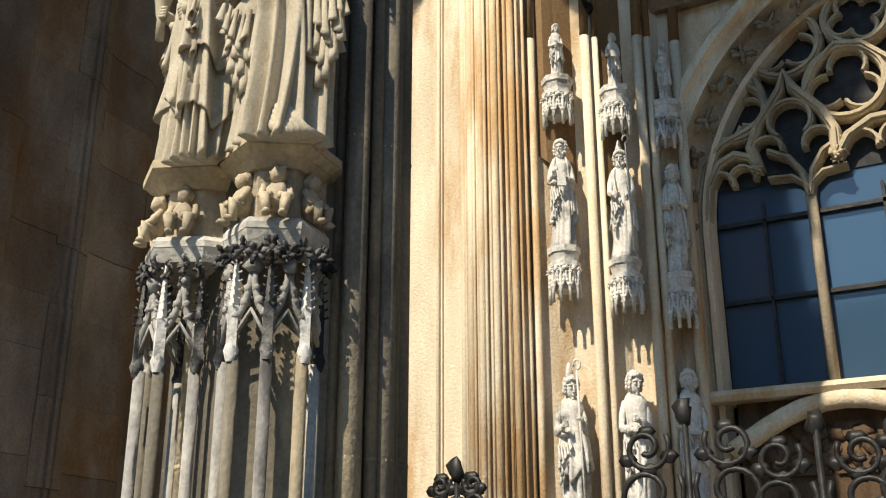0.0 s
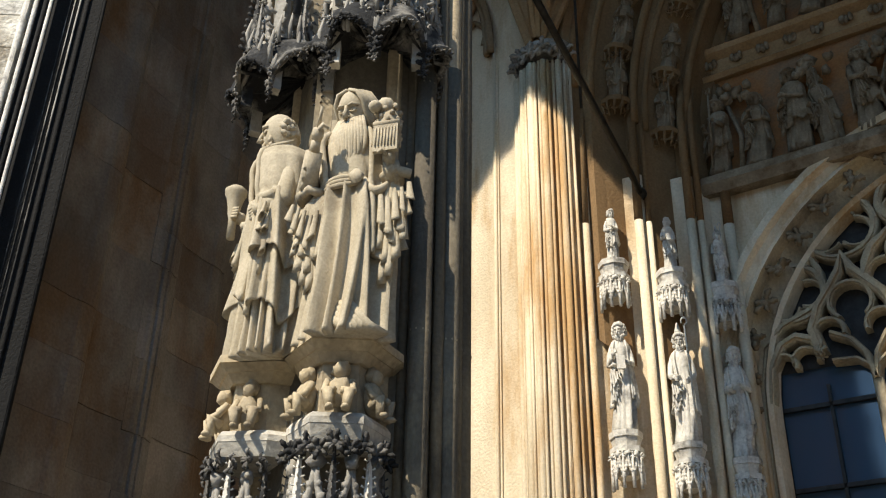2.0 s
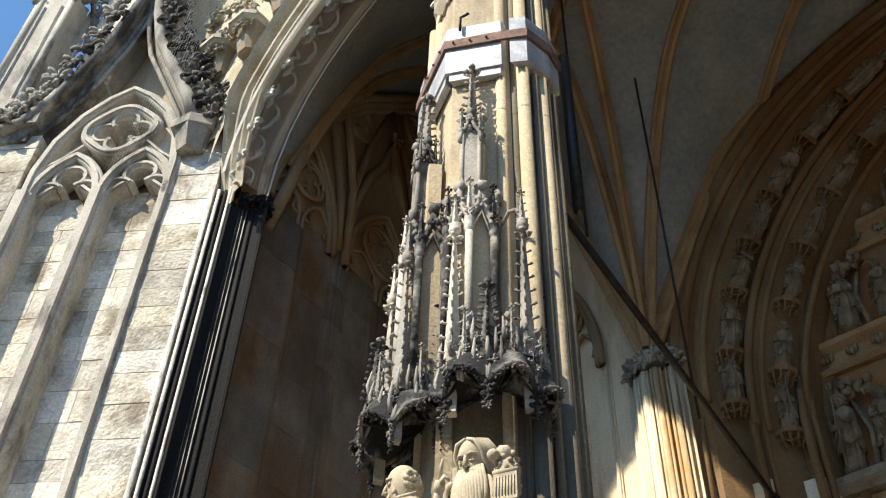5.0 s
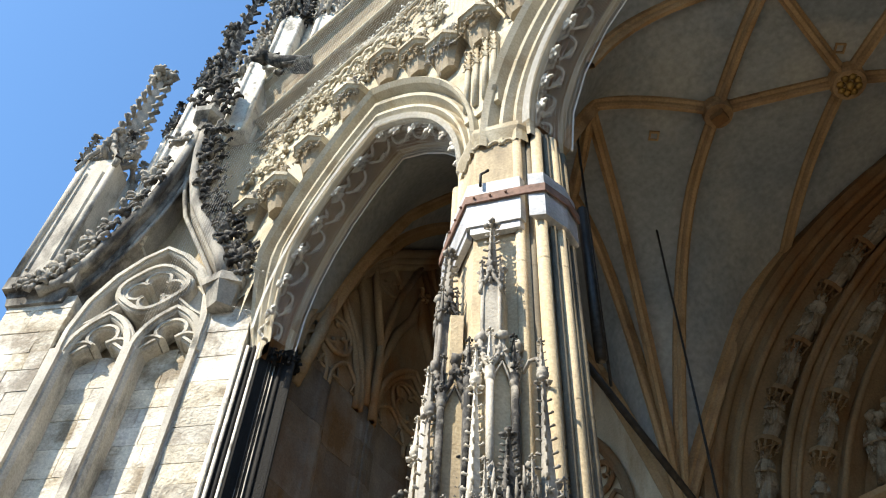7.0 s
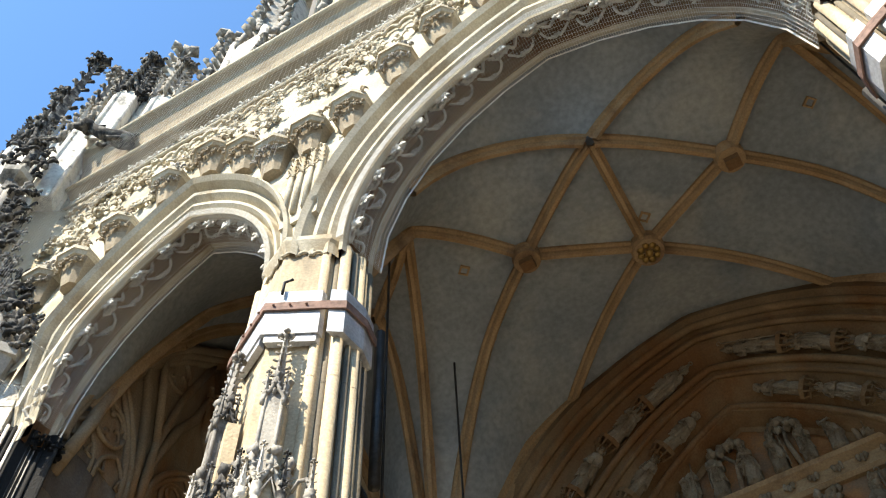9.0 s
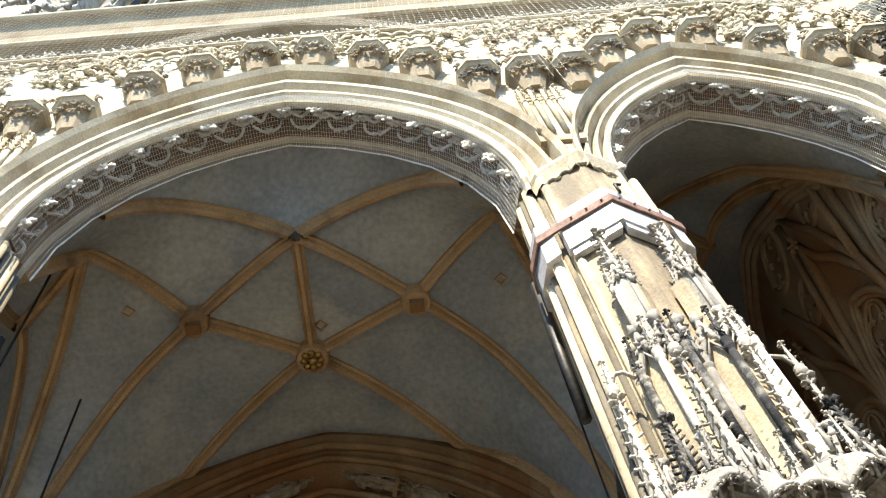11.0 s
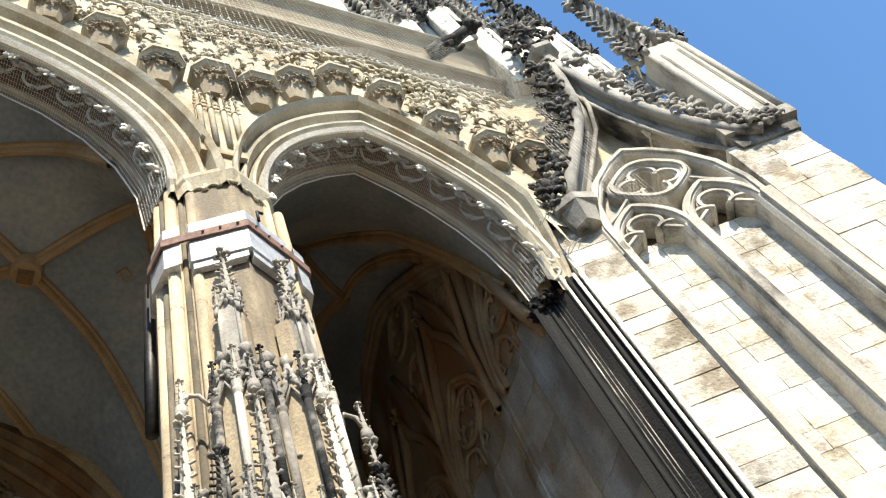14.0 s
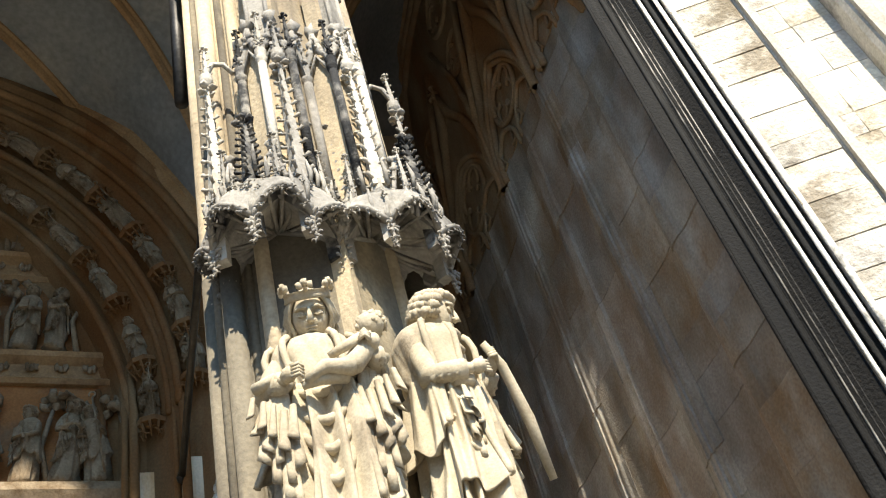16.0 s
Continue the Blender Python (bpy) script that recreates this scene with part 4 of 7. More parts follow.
# ---- vault ----
NODES = []
for s in (-1, 1):
    NODES += [(s * 1.4, 2.25, 13.05), (s * 2.5, 1.08, 12.9), (s * 1.9, 4.5, 12.75), (s * 3.96, 4.3, 9.5), (s * 2.95, 0.4, 10.8), (s * 2.6, 4.4, 12.2),
              (s * 6.69, 0.66, 11.5), (s * 6.72, 0.9, 12.6), (s * 6.79, 1.32, 13.75), (s * 6.94, 2.39, 15.15), (s * 7.03, 3.05, 15.85), (s * 7.15, 3.9, 16.5), (s * 7.3, 5.0, 16.45), (s * 7.4, 5.9, 15.6),
              (s * 6.15, 1.44, 14.4), (s * 5.3, 2.73, 15.98), (s * 6.23, 3.4, 15.9), (s * 6.56, 1.5, 14.0), (s * 6.0, 5.8, 15.2), (s * 5.3, 4.4, 13.6), (s * 4.2, 2.3, 14.4), (s * 3.6, 2.2, 13.3), (s * 2.2, 3.3, 12.9)]
NODES += [(0, 1.23, 13.05), (0, 2.95, 13.1), (0, 4.6, 13.45)]
for cx, w0, a0, _, _ in ARCHES:
    NODES += [(x, 0.36, z + 0.12) for x, z, _, _ in pointed(cx, Z0, w0 + 0.05, a0, 5)[1:-1]]
NA = np.array(NODES, float)
D = np.linalg.norm(NA[:, None, :2] - NA[None, :, :2], axis=2)
WT = np.linalg.solve(np.block([[D, np.ones((len(NA), 1))], [np.ones((1, len(NA))), np.zeros((1, 1))]]), np.r_[NA[:, 2], 0])


def vz(x, y):
    return float(np.hypot(NA[:, 0] - x, NA[:, 1] - y) @ WT[:-1] + WT[-1])


vm = Mesh()
gx, gy = np.linspace(-7.6, 7.6, 116), np.linspace(0.355, 6.5, 62)
vv = [(x, y, vz(x, y)) for y in gy for x in gx]
vf = [(j * 116 + i, j * 116 + i + 1, (j + 1) * 116 + i + 1, (j + 1) * 116 + i) for j in range(61) for i in range(115) if gy[j] < 4.7 or abs(gx[i] + 0.07) > 5.6]
vm.add(vv, vf, None, True)
vm.add([(-8.1, 0.3, 17.25), (8.1, 0.3, 17.25), (8.1, 7.0, 17.25), (-8.1, 7.0, 17.25)], [(0, 1, 2, 3)])
tagged(part("ceiling", vm, PLASTER), "blue-grey plastered net vault of the porch", "vault", kind="structure")
rb_ = tagged(new("trim_ribs"), "ochre moulded ribs of the porch vault", "ribs", kind="structure")


def rib(a, b, r=0.075, bend=0.0):
    mesh = Mesh()
    pts = []
    for i in range(13):
        t = i / 12
        x, y = a[0] + (b[0] - a[0]) * t, a[1] + (b[1] - a[1]) * t
        k = bend * math.sin(math.pi * t)
        x, y = x - (b[1] - a[1]) * k, y + (b[0] - a[0]) * k
        pts.append(Vector((x, y, vz(x, y))))
    fr = []
    for i, p in enumerate(pts):
        t = (pts[min(i + 1, 12)] - pts[max(i - 1, 0)]).normalized()
        s = t.cross(Vector((0, 0, 1))).normalized()
        fr.append((p, s, t.cross(s).normalized()))
    mesh.sweep(fr, [(-r, -0.03), (-r, 0.05), (-r * 0.6, 0.07), (-r * 0.55, 0.12), (-r * 0.3, 0.16), (r * 0.3, 0.16), (r * 0.55, 0.12), (r * 0.6, 0.07), (r, 0.05), (r, -0.03)])
    low = min(q[1].z for q in fr)
    return part("rib", mesh, RIB, rb_)


C0, B0 = (0, 1.23), (0, 2.95)
rib(C0, B0)
for s in (-1, 1):
    b2, j, sp_, pl = (s * 1.4, 2.25), (s * 2.5, 1.08), (s * 3.96, 4.3), (s * 2.95, 0.45)
    rib(C0, b2)
    rib(C0, (s * 2.1, 0.365), 0.075, s * 0.05)
    rib(B0, b2)
    rib(b2, j)
    rib(j, (s * 2.9, 0.37))
    rib(b2, sp_)
    rib(j, sp_)
    rib(B0, (s * 1.9, 4.5))
    rib((s * 1.9, 4.5), sp_, 0.085)
    rib(j, (s * 3.6, 2.2))
    rib((s * 3.6, 2.2), sp_)
    rib((s * 3.6, 2.2), (s * 5.3, 2.73))
    rib((s * 5.3, 2.73), (s * 6.15, 1.44))
    rib((s * 6.15, 1.44), (s * 6.68, 0.66))
    rib((s * 5.3, 2.73), (s * 2.95, 0.5))
    rib((s * 5.3, 2.73), (s * 6.23, 3.4))
    rib((s * 6.23, 3.4), sp_)
    rib((s * 6.23, 3.4), (s * 6.56, 1.5))
    rib((s * 6.56, 1.5), (s * 6.69, 0.66))
for x, y, r, gilt in ((0, 2.95, 0.2, True), (-1.4, 2.25, 0.17, False), (1.4, 2.25, 0.17, False)):
    bs_ = thing("vault_boss", "round gilded carved rosette boss of the vault" if gilt else "plain round ochre boss with a hanging block, on the vault", "boss", "bosses of the vault", pose(x, y, vz(x, y)))
    d = Mesh()
    d.lathe([(r * 1.1, -0.0), (r * 1.1, -0.14), (r, -0.2), (0.0, -0.2)], 20, None, False)
    part("disc", d, RIB, bs_)
    o = Mesh()
    if gilt:
        for i in range(8):
            a = 2 * math.pi * i / 8
            o.blob((0.11 * math.cos(a), 0.11 * math.sin(a), -0.21), 0.05, i, 0.2, (1, 1, 0.5), 6, 4)
        o.blob((0, 0, -0.22), 0.06, 3, 0.2, (1, 1, 0.6), 6, 4)
        part("rosette", o, GOLD, bs_, "gilded rosette")
    else:
        o.box(-0.09, 0.09, -0.07, 0.07, -0.3, -0.19)
        part("block", o, BROWN, bs_)
for x, y in ((-2.2, 2.05), (2.5, 2.1), (0.15, 2.55)):
    h = Mesh()
    h.lathe([(0.09, 0.02), (0.09, -0.03), (0.06, -0.03), (0.06, 0.02)], 4, pose(x, y, vz(x, y)), False)
    tagged(part("vault_hatch", h, RIB), "small square grey opening in the plaster vault", "hatch", "openings in the vault")
# hanging wires and tie bars
for x, y, z0 in ((-2.9, 3.0, 7.3), (3.1, 3.0, 7.3), (-2.66, 0.97, 7.9), (2.66, 0.97, 7.9)):
    w = Mesh()
    w.tube([(x, y, vz(x, y)), (x, y, z0)], 0.014, 5)
    tagged(part("hanging_wire", w, IRON), "thin black wire hanging from the vault", "wire", "wires of the vault")
for s in (-1, 1):
    w = Mesh()
    w.tube([(s * 2.62, 0.2, 7.95), (s * 3.05, 4.9, 7.3)], 0.035, 8)
    w.blob((s * 3.03, 4.7, 7.33), 0.06, 1, 0.2)
    tagged(part("tie_bar", w, IRON), "dark iron tie bar from the pillar to the portal", "tie bar", "tie bars")


# ---- carved figures ----
def robe(mesh, h, seed, m=None, n=40, rows=22, wide=1.0, deep=0.8, fold=1.0, cloak=None, belt=0.62):
    """A standing robed body from feet to shoulders; long tube folds fall from the belt; cloak = (first angle, last angle, hem)."""
    rnd = random.Random(seed)
    shape = [(0.0, 0.106), (0.02, 0.103), (0.12, 0.1), (0.3, 0.099), (0.5, 0.098), (belt, 0.09), (belt + 0.03, 0.1), (0.77, 0.112), (0.815, 0.098), (0.85, 0.048), (0.88, 0.04)]
    ridges = []
    a0 = rnd.uniform(0, 1)
    while a0 < 2 * math.pi + 0.2:
        ridges.append((a0, rnd.uniform(0.07, 0.15), rnd.uniform(0.6, 1.35), rnd.uniform(-0.55, 0.55)))
        a0 += rnd.uniform(0.24, 0.5)
    ph = rnd.uniform(0, 6)

    def radius(t):
        for (t0, r0), (t1, r1) in zip(shape, shape[1:]):
            if t <= t1 + 1e-9:
                return r0 + (r1 - r0) * (t - t0) / (t1 - t0)
        return shape[-1][1]

    def folds(a, t):
        w = 0.0
        for c, wd, k, drift in ridges:
            d = (a - c - drift * t + math.pi) % (2 * math.pi) - math.pi
            w = max(w, k * math.exp(-(d / wd) ** 2))
        if t > belt:
            return 0.16 * (abs(math.sin(4 * a + 9 * t + ph)) ** 0.7) * max(0.0, (0.84 - t) / (0.84 - belt)) ** 0.5
        return w * (0.5 + 0.5 * (1 - t / belt) ** 0.7)

    def at(a, t, grow=0.0, amp=0.056):
        k = (radius(t) + grow + amp * fold * folds(a, t)) * h
        sway = 0.022 * h * math.sin(math.pi * min(t / 0.8, 1.0))
        return (k * math.cos(a) * wide + sway, k * math.sin(a) * deep, t * h)

    v = [at(2 * math.pi * i / n, 0.88 * j / rows) for j in range(rows + 1) for i in range(n)]
    f = [(j * n + i, j * n + (i + 1) % n, (j + 1) * n + (i + 1) % n, (j + 1) * n + i) for j in range(rows) for i in range(n)]
    mesh.add(v, f + [tuple(reversed(range(n)))], m, True)
    for c0, c1, hem, extra in cloak or ():
        v, k = [], n
        for j in range(rows + 1):
            for i in range(k + 1):
                a = c0 + (c1 - c0) * i / k
                low = max(0.04, hem + 0.035 * math.sin(2.1 * a + ph) + 0.03 * math.sin(6 * a + ph))
                t = low + (0.825 - low) * j / rows
                flare = 0.017 * (1 - j / rows) ** 4 * (1.2 + math.sin(11 * a + ph))
                ripple = 0.016 * abs(math.sin(5 * a + 4 * t + ph)) * (1 - j / rows) ** 0.5
                v.append(at(a, t, 0.02 + extra + flare + ripple, 0.036))
        q = len(v)
        inner = [at(c0 + (c1 - c0) * i / k, 0.025 + v[i][2] / h, 0.006 + extra, 0.036) for i in range(k + 1)]
        f = [(j * (k + 1) + i, j * (k + 1) + i + 1, (j + 1) * (k + 1) + i + 1, (j + 1) * (k + 1) + i) for j in range(rows) for i in range(k)]
        f += [(i, q + i, q + i + 1, i + 1) for i in range(k)]
        mesh.add(v + inner, f, m, True)
        for i in (0, k):
            mesh.tube([v[j * (k + 1) + i] for j in range(0, rows + 1, 2)], 0.013 * h, 6, m)


def flute(mesh, a, b, r0, r1, m, slant=0.0, n=12):
    """One hollow trumpet fold of hanging cloth from a to b."""
    a, b = Vector(a), Vector(b)
    v, steps = [], 8
    rings = [(i / steps, 0.0) for i in range(steps + 1)] + [(1.0, 0.2), (0.85, 0.24), (0.6, 0.3)]
    for t, thin in rings:
        r = (r0 + (r1 - r0) * t ** 1.4) * (1 - thin)
        c = a + (b - a) * t
        for i in range(n):
            q = 2 * math.pi * i / n
            wob = 1 + 0.22 * math.sin(2 * q + slant * 9)
            v.append((c.x + r * math.cos(q) * wob, c.y + r * 0.85 * math.sin(q), c.z + slant * r * math.cos(q) * t + 0.4 * r * math.sin(q) * t))
    f = [(j * n + i, j * n + (i + 1) % n, (j + 1) * n + (i + 1) % n, (j + 1) * n + i) for j in range(len(rings) - 1) for i in range(n)]
    return mesh.add(v, f, m, True)


def cascade(mesh, x, y, z, h, seed, m, r=0.035, side=1):
    """A cloth end hanging from an arm in stepped trumpet folds."""
    rnd = random.Random(seed)
    for k, part_of in enumerate((0.7, 1.0, 0.82, 0.94, 0.66, 0.8, 0.56, 0.64, 0.42)):
        px = x + side * r * (k - 3.2) * 0.55
        py = y - r * (0.9 - 0.8 * part_of) - r * 0.25 * rnd.random()
        ln = h * part_of
        flute(mesh, (x + (px - x) * 0.5, y + 0.02, z - 0.02 * k * h), (px, py, z - ln), r * 0.5, r * rnd.uniform(0.6, 0.8), m, rnd.uniform(-1.1, 1.1))
        if k % 2 == 0:
            flute(mesh, (px, py - 0.2 * r, z - ln * 0.3), (px + side * 0.5 * r, py - 0.75 * r, z - ln * 0.72), r * 0.35, r * 0.62, m, rnd.uniform(-1.1, 1.1))
    mesh.tube([(x - side * r * 2.0, y + 0.02, z), (x, y - r * 0.9, z + r * 0.3), (x + side * r * 2.4, y + 0.02, z)], r * 0.8, 8, m)


def swag(mesh, a, b, drop, r, m, out=0.05, n=10):
    """A cloth fold sagging in front of the body from a to b."""
    a, b = Vector(a), Vector(b)
    pts, rs = [], []
    for i in range(n + 1):
        t = i / n
        k = math.sin(math.pi * t)
        q = a + (b - a) * t
        pts.append((q.x, q.y - out * k, q.z - drop * k))
        rs.append(r * (0.3 + 0.55 * k))
    return mesh.tube(pts, rs, 8, m)


def head(mesh, h, m, seed=0, turn=0.0, curls=14, beard=0.0, crown=False, bald=False, cap=False, hair="curl", tilt=16):
    r = 0.079 * h
    q = m @ Matrix.Translation((0.01 * h, -0.035 * h, 0.918 * h)) @ pose(0, 0, 0, tilt, 0, turn)
    bq = m @ Matrix.Translation((0.01 * h, -0.035 * h, 0.915 * h)) @ pose(0, 0, 0, tilt * 0.25, 0, turn)
    g = lambda d, e, w: math.exp(-(d * d + e * e) / (w * w))
    n, rings = (30, 24) if h > 1.2 else (16, 12)
    v = []
    for j in range(rings + 1):
        th = math.pi * j / rings
        for i in range(n):
            ph = 2 * math.pi * i / n
            d = Vector((math.sin(th) * math.cos(ph), math.sin(th) * math.sin(ph), math.cos(th)))
            k = 1.0
            if d.y < 0:
                u, w = abs(d.x), d.z
                k += -0.24 * g(u - 0.34, w - 0.1, 0.2) + 0.05 * g(u - 0.3, w - 0.32, 0.2) + 0.05 * g(u - 0.42, w + 0.22, 0.22)
                k += -0.05 * g(u * 0.6, w + 0.36, 0.06) + 0.07 * g(u, w + 0.46, 0.14) - 0.05 * g(u * 0.5, w + 0.5, 0.05) + 0.08 * g(u, w + 0.78, 0.2)
                k += 0.05 * g(u - 0.34, (w - 0.09) * 1.6, 0.09)
            v.append((d.x * r * 0.82 * k * (1 - 0.12 * max(-d.z, 0)), d.y * r * 0.98 * k, d.z * r * 1.2 * k))
    f = [(j * n + i, (j + 1) * n + i, (j + 1) * n + (i + 1) % n, j * n + (i + 1) % n) for j in range(rings) for i in range(n)]
    mesh.add(v, f, q, True)
    mesh.tube([(0, 0.15 * r, -0.6 * r), (0, 0.3 * r, -1.9 * r)], [0.55 * r, 0.62 * r], 12, q)
    mesh.tube([(0, -r * 0.88, r * 0.34), (0, -r * 1.06, r * 0.06), (0, -r * 1.2, -r * 0.18), (0, -r * 0.96, -r * 0.26)], [r * 0.07, r * 0.1, r * 0.15, r * 0.09], 8, q)
    mesh.tube([(-r * 0.24, -r * 0.9, -r * 0.5), (0, -r * 1.0, -r * 0.48), (r * 0.24, -r * 0.9, -r * 0.5)], [r * 0.03, r * 0.065, r * 0.03], 6, q)
    mesh.tube([(-r * 0.2, -r * 0.88, -r * 0.61), (0, -r * 0.97, -r * 0.61), (r * 0.2, -r * 0.88, -r * 0.61)], [r * 0.03, r * 0.075, r * 0.03], 6, q)
    mesh.blob((0, -r * 0.8, -r * 0.86), r * 0.22, 2, 0.05, (1.1, 0.8, 0.9), 10, 8, q)
    for s in (-1, 1):
        mesh.tube([(s * r * 0.1, -r * 0.93, r * 0.36), (s * r * 0.36, -r * 0.9, r * 0.4), (s * r * 0.62, -r * 0.68, r * 0.28)], [r * 0.05, r * 0.085, r * 0.05], 6, q)
        mesh.blob((s * r * 0.34, -r * 0.78, r * 0.12), r * 0.15, 3, 0.02, (1.2, 0.75, 0.85), 10, 8, q)
        mesh.tube([(s * r * 0.14, -r * 0.86, r * 0.08), (s * r * 0.34, -r * 0.92, r * 0.02), (s * r * 0.54, -r * 0.78, r * 0.08)], r * 0.035, 5, q)
        mesh.blob((s * r * 0.12, -r * 1.04, -r * 0.22), r * 0.09, 3, 0.05, (1, 0.9, 0.8), 8, 6, q)
    for s in (-1, 1):
        mesh.blob((s * r * 0.84, r * 0.05, -r * 0.02), r * 0.2, 4, 0.1, (0.5, 0.8, 1.3), 8, 6, q)
    rnd = random.Random(seed)
    if not bald:
        mesh.blob((0, r * 0.2, r * 0.28), r * 0.98, seed + 5, 0.05, (0.9, 0.92, 1.0), 14, 10, q)
    if hair == "long":
        for s in (-1, 1):
            for k in range(11):
                y = r * (-0.48 + 0.14 * k)
                wv = rnd.uniform(-0.08, 0.08) * r
                side = 0.78 + 0.16 * min(k / 4, 1.0)
                wv = wv * 1.6
                pts = [(s * r * 0.06, y * 0.75, r * (1.2 - 0.02 * k)), (s * r * side * 0.68, y - 0.06 * r, r * 1.0), (s * r * side * 1.02, y - 0.06 * r, r * 0.45), (s * (r * side * 1.08 + wv), y + 0.05 * r, -r * 0.1), (s * (r * side * 1.0 - wv), y + 0.12 * r, -r * 0.6), (s * (r * side * 1.08 + wv), y + 0.25 * r, -r * 1.15)]
                mesh.tube(pts, [r * 0.08, r * 0.1, r * 0.11, r * 0.1, r * 0.1, r * 0.05], 6, q)
    else:
        for i in range(curls):
            a = math.pi * ((0.05 + 0.9 * i / max(curls - 1, 1)) if bald else (-0.1 + 1.2 * i / max(curls - 1, 1)))
            for lv in ((0.62, 0.82, 0.26), (0.3, 0.95, 0.27), (-0.05, 1.0, 0.25), (-0.4, 0.98, 0.24)) if not bald else ((0.28, 0.84, 0.2), (0.0, 0.9, 0.2), (-0.3, 0.88, 0.18)):
                jx = rnd.uniform(-0.08, 0.08) * r
                mesh.blob((math.cos(a) * r * lv[1] * 0.92 + jx, math.sin(a) * r * lv[1], lv[0] * r + jx), r * lv[2], seed + i, 0.35, (1, 1, 1), 8, 6, q, 2.2)
        if not bald:
            for i in range(7):
                x = (i - 3) / 3
                mesh.blob((x * r * 0.68, -r * (0.72 - 0.3 * x * x), r * (0.92 - 0.22 * x * x)), r * 0.23, seed + 40 + i, 0.3, (1, 1, 1), 8, 6, q)
    if beard > 1.6:
        for i in range(15):
            x = (i - 7) / 7
            ln = beard * (1.0 - 0.3 * x * x)
            w = 0.05 * r * math.sin(i * 2.3)
            mesh.tube([(x * r * 0.66, -r * (0.82 - 0.4 * x * x), -r * (0.78 - 0.35 * abs(x))), (x * r * 0.95, -r * (1.05 - 0.35 * x * x), -r * (0.8 + ln * 0.3)), (x * r * 0.95 + w, -r * (1.02 - 0.3 * x * x), -r * (0.8 + ln * 0.65)), (x * r * 0.75, -r * (0.88 - 0.2 * x * x), -r * (0.8 + ln))], [r * 0.12, r * 0.15, r * 0.13, r * 0.08], 6, bq)
        for s in (-1, 1):
            mesh.tube([(s * 0.04 * r, -r * 1.1, -r * 0.4), (s * 0.32 * r, -r * 1.06, -r * 0.5), (s * 0.5 * r, -r * 0.98, -r * 0.85)], [r * 0.09, r * 0.11, r * 0.05], 6, q)
    elif beard:
        for i in range(34):
            x = rnd.uniform(-1, 1)
            z = rnd.uniform(0, 1)
            mesh.blob((x * r * 0.72 * (1 - 0.35 * z), -r * (0.95 - 0.4 * x * x) + 0.12 * r * z, -r * (0.42 + 0.1 * (1 - abs(x)) + 0.75 * beard * z)), r * 0.16, seed + i, 0.35, (1, 1, 1.2), 6, 5, q)
    if crown:
        mesh.lathe([(r * 0.93, r * 0.72), (r * 1.0, r * 0.76), (r * 0.97, r * 0.88), (r * 0.97, r * 1.05), (r * 1.02, r * 1.1), (r * 0.9, r * 1.1), (r * 0.86, r * 0.72)], 20, q)
        for i in range(6):
            a = 2 * math.pi * i / 6 - math.pi / 2
            c, sn = math.cos(a) * r, math.sin(a) * r
            mesh.tube([(c * 0.96, sn * 0.96, r * 1.05), (c * 1.08, sn * 1.08, r * 1.36)], [r * 0.1, r * 0.07], 6, q)
            for k in range(3):
                b = a + (k - 1) * 0.2
                mesh.blob((math.cos(b) * r * 1.12, math.sin(b) * r * 1.12, r * (1.42 - 0.12 * abs(k - 1))), r * 0.16, i, 0.3, (1, 1, 1), 7, 5, q)


def arm(mesh, m, s, elbow, wrist, h, r=0.042, sleeve=1.0, point=None):
    r = r * 0.8
    w = Vector(wrist)
    e = Vector((elbow[0] * 0.82, elbow[1], elbow[2]))
    sh = Vector((s * 0.088 * h, 0.0, 0.785 * h))
    d = (w - e).normalized()
    cuff = e + (w - e) * 0.72
    pts = [sh, sh + (e - sh) * 0.5 + Vector((s * 0.01 * h, 0, 0)), e, e + (cuff - e) * 0.5, cuff]
    mesh.tube([tuple(p) for p in pts], [r * h * 1.0, r * h * 1.05, r * h * 0.98 * sleeve, r * h * 0.86 * sleeve, r * h * 0.82 * sleeve], 12, m)
    mesh.tube([tuple(cuff - d * 0.01), tuple(w - d * 0.02 * h)], [r * h * 0.6, r * h * 0.5], 10, m)
    for k in range(4):
        c = e + (cuff - e) * (0.1 + 0.22 * k)
        mesh.tube([tuple(c + Vector((0, -r * h * 0.72, r * h * 0.45))), tuple(c + Vector((s * r * h * 0.5, -r * h * 0.2, -r * h * 0.85)))], [0.007 * h, 0.013 * h], 6, m)
    up = Vector((0, 0, 1)) if abs(d.z) < 0.8 else Vector((1, 0, 0))
    side = d.cross(up).normalized()
    side_up = side.cross(d)
    mesh.tube([tuple(w - d * 0.03 * h), tuple(w - d * 0.004 * h), tuple(w + d * 0.02 * h)], [r * h * 0.46, r * h * 0.72, r * h * 0.6], 8, m)
    for i in range(4):
        b = w + d * 0.016 * h + side_up * (0.0125 * h * (1.5 - i))
        curl = 0.0 if (point and i == 0) else 1.0
        tip = b + d * 0.035 * h * (1.5 if curl == 0 else 0.7) + side * s * 0.012 * h * curl
        end = tip + (d * 0.03 * h if curl == 0 else -d * 0.012 * h + side * s * 0.022 * h)
        mesh.tube([tuple(b), tuple(tip), tuple(end)], [0.0085 * h, 0.008 * h, 0.006 * h], 6, m)
    mesh.tube([tuple(w + side_up * 0.012 * h), tuple(w + d * 0.025 * h + side_up * 0.03 * h)], [0.009 * h, 0.007 * h], 6, m)


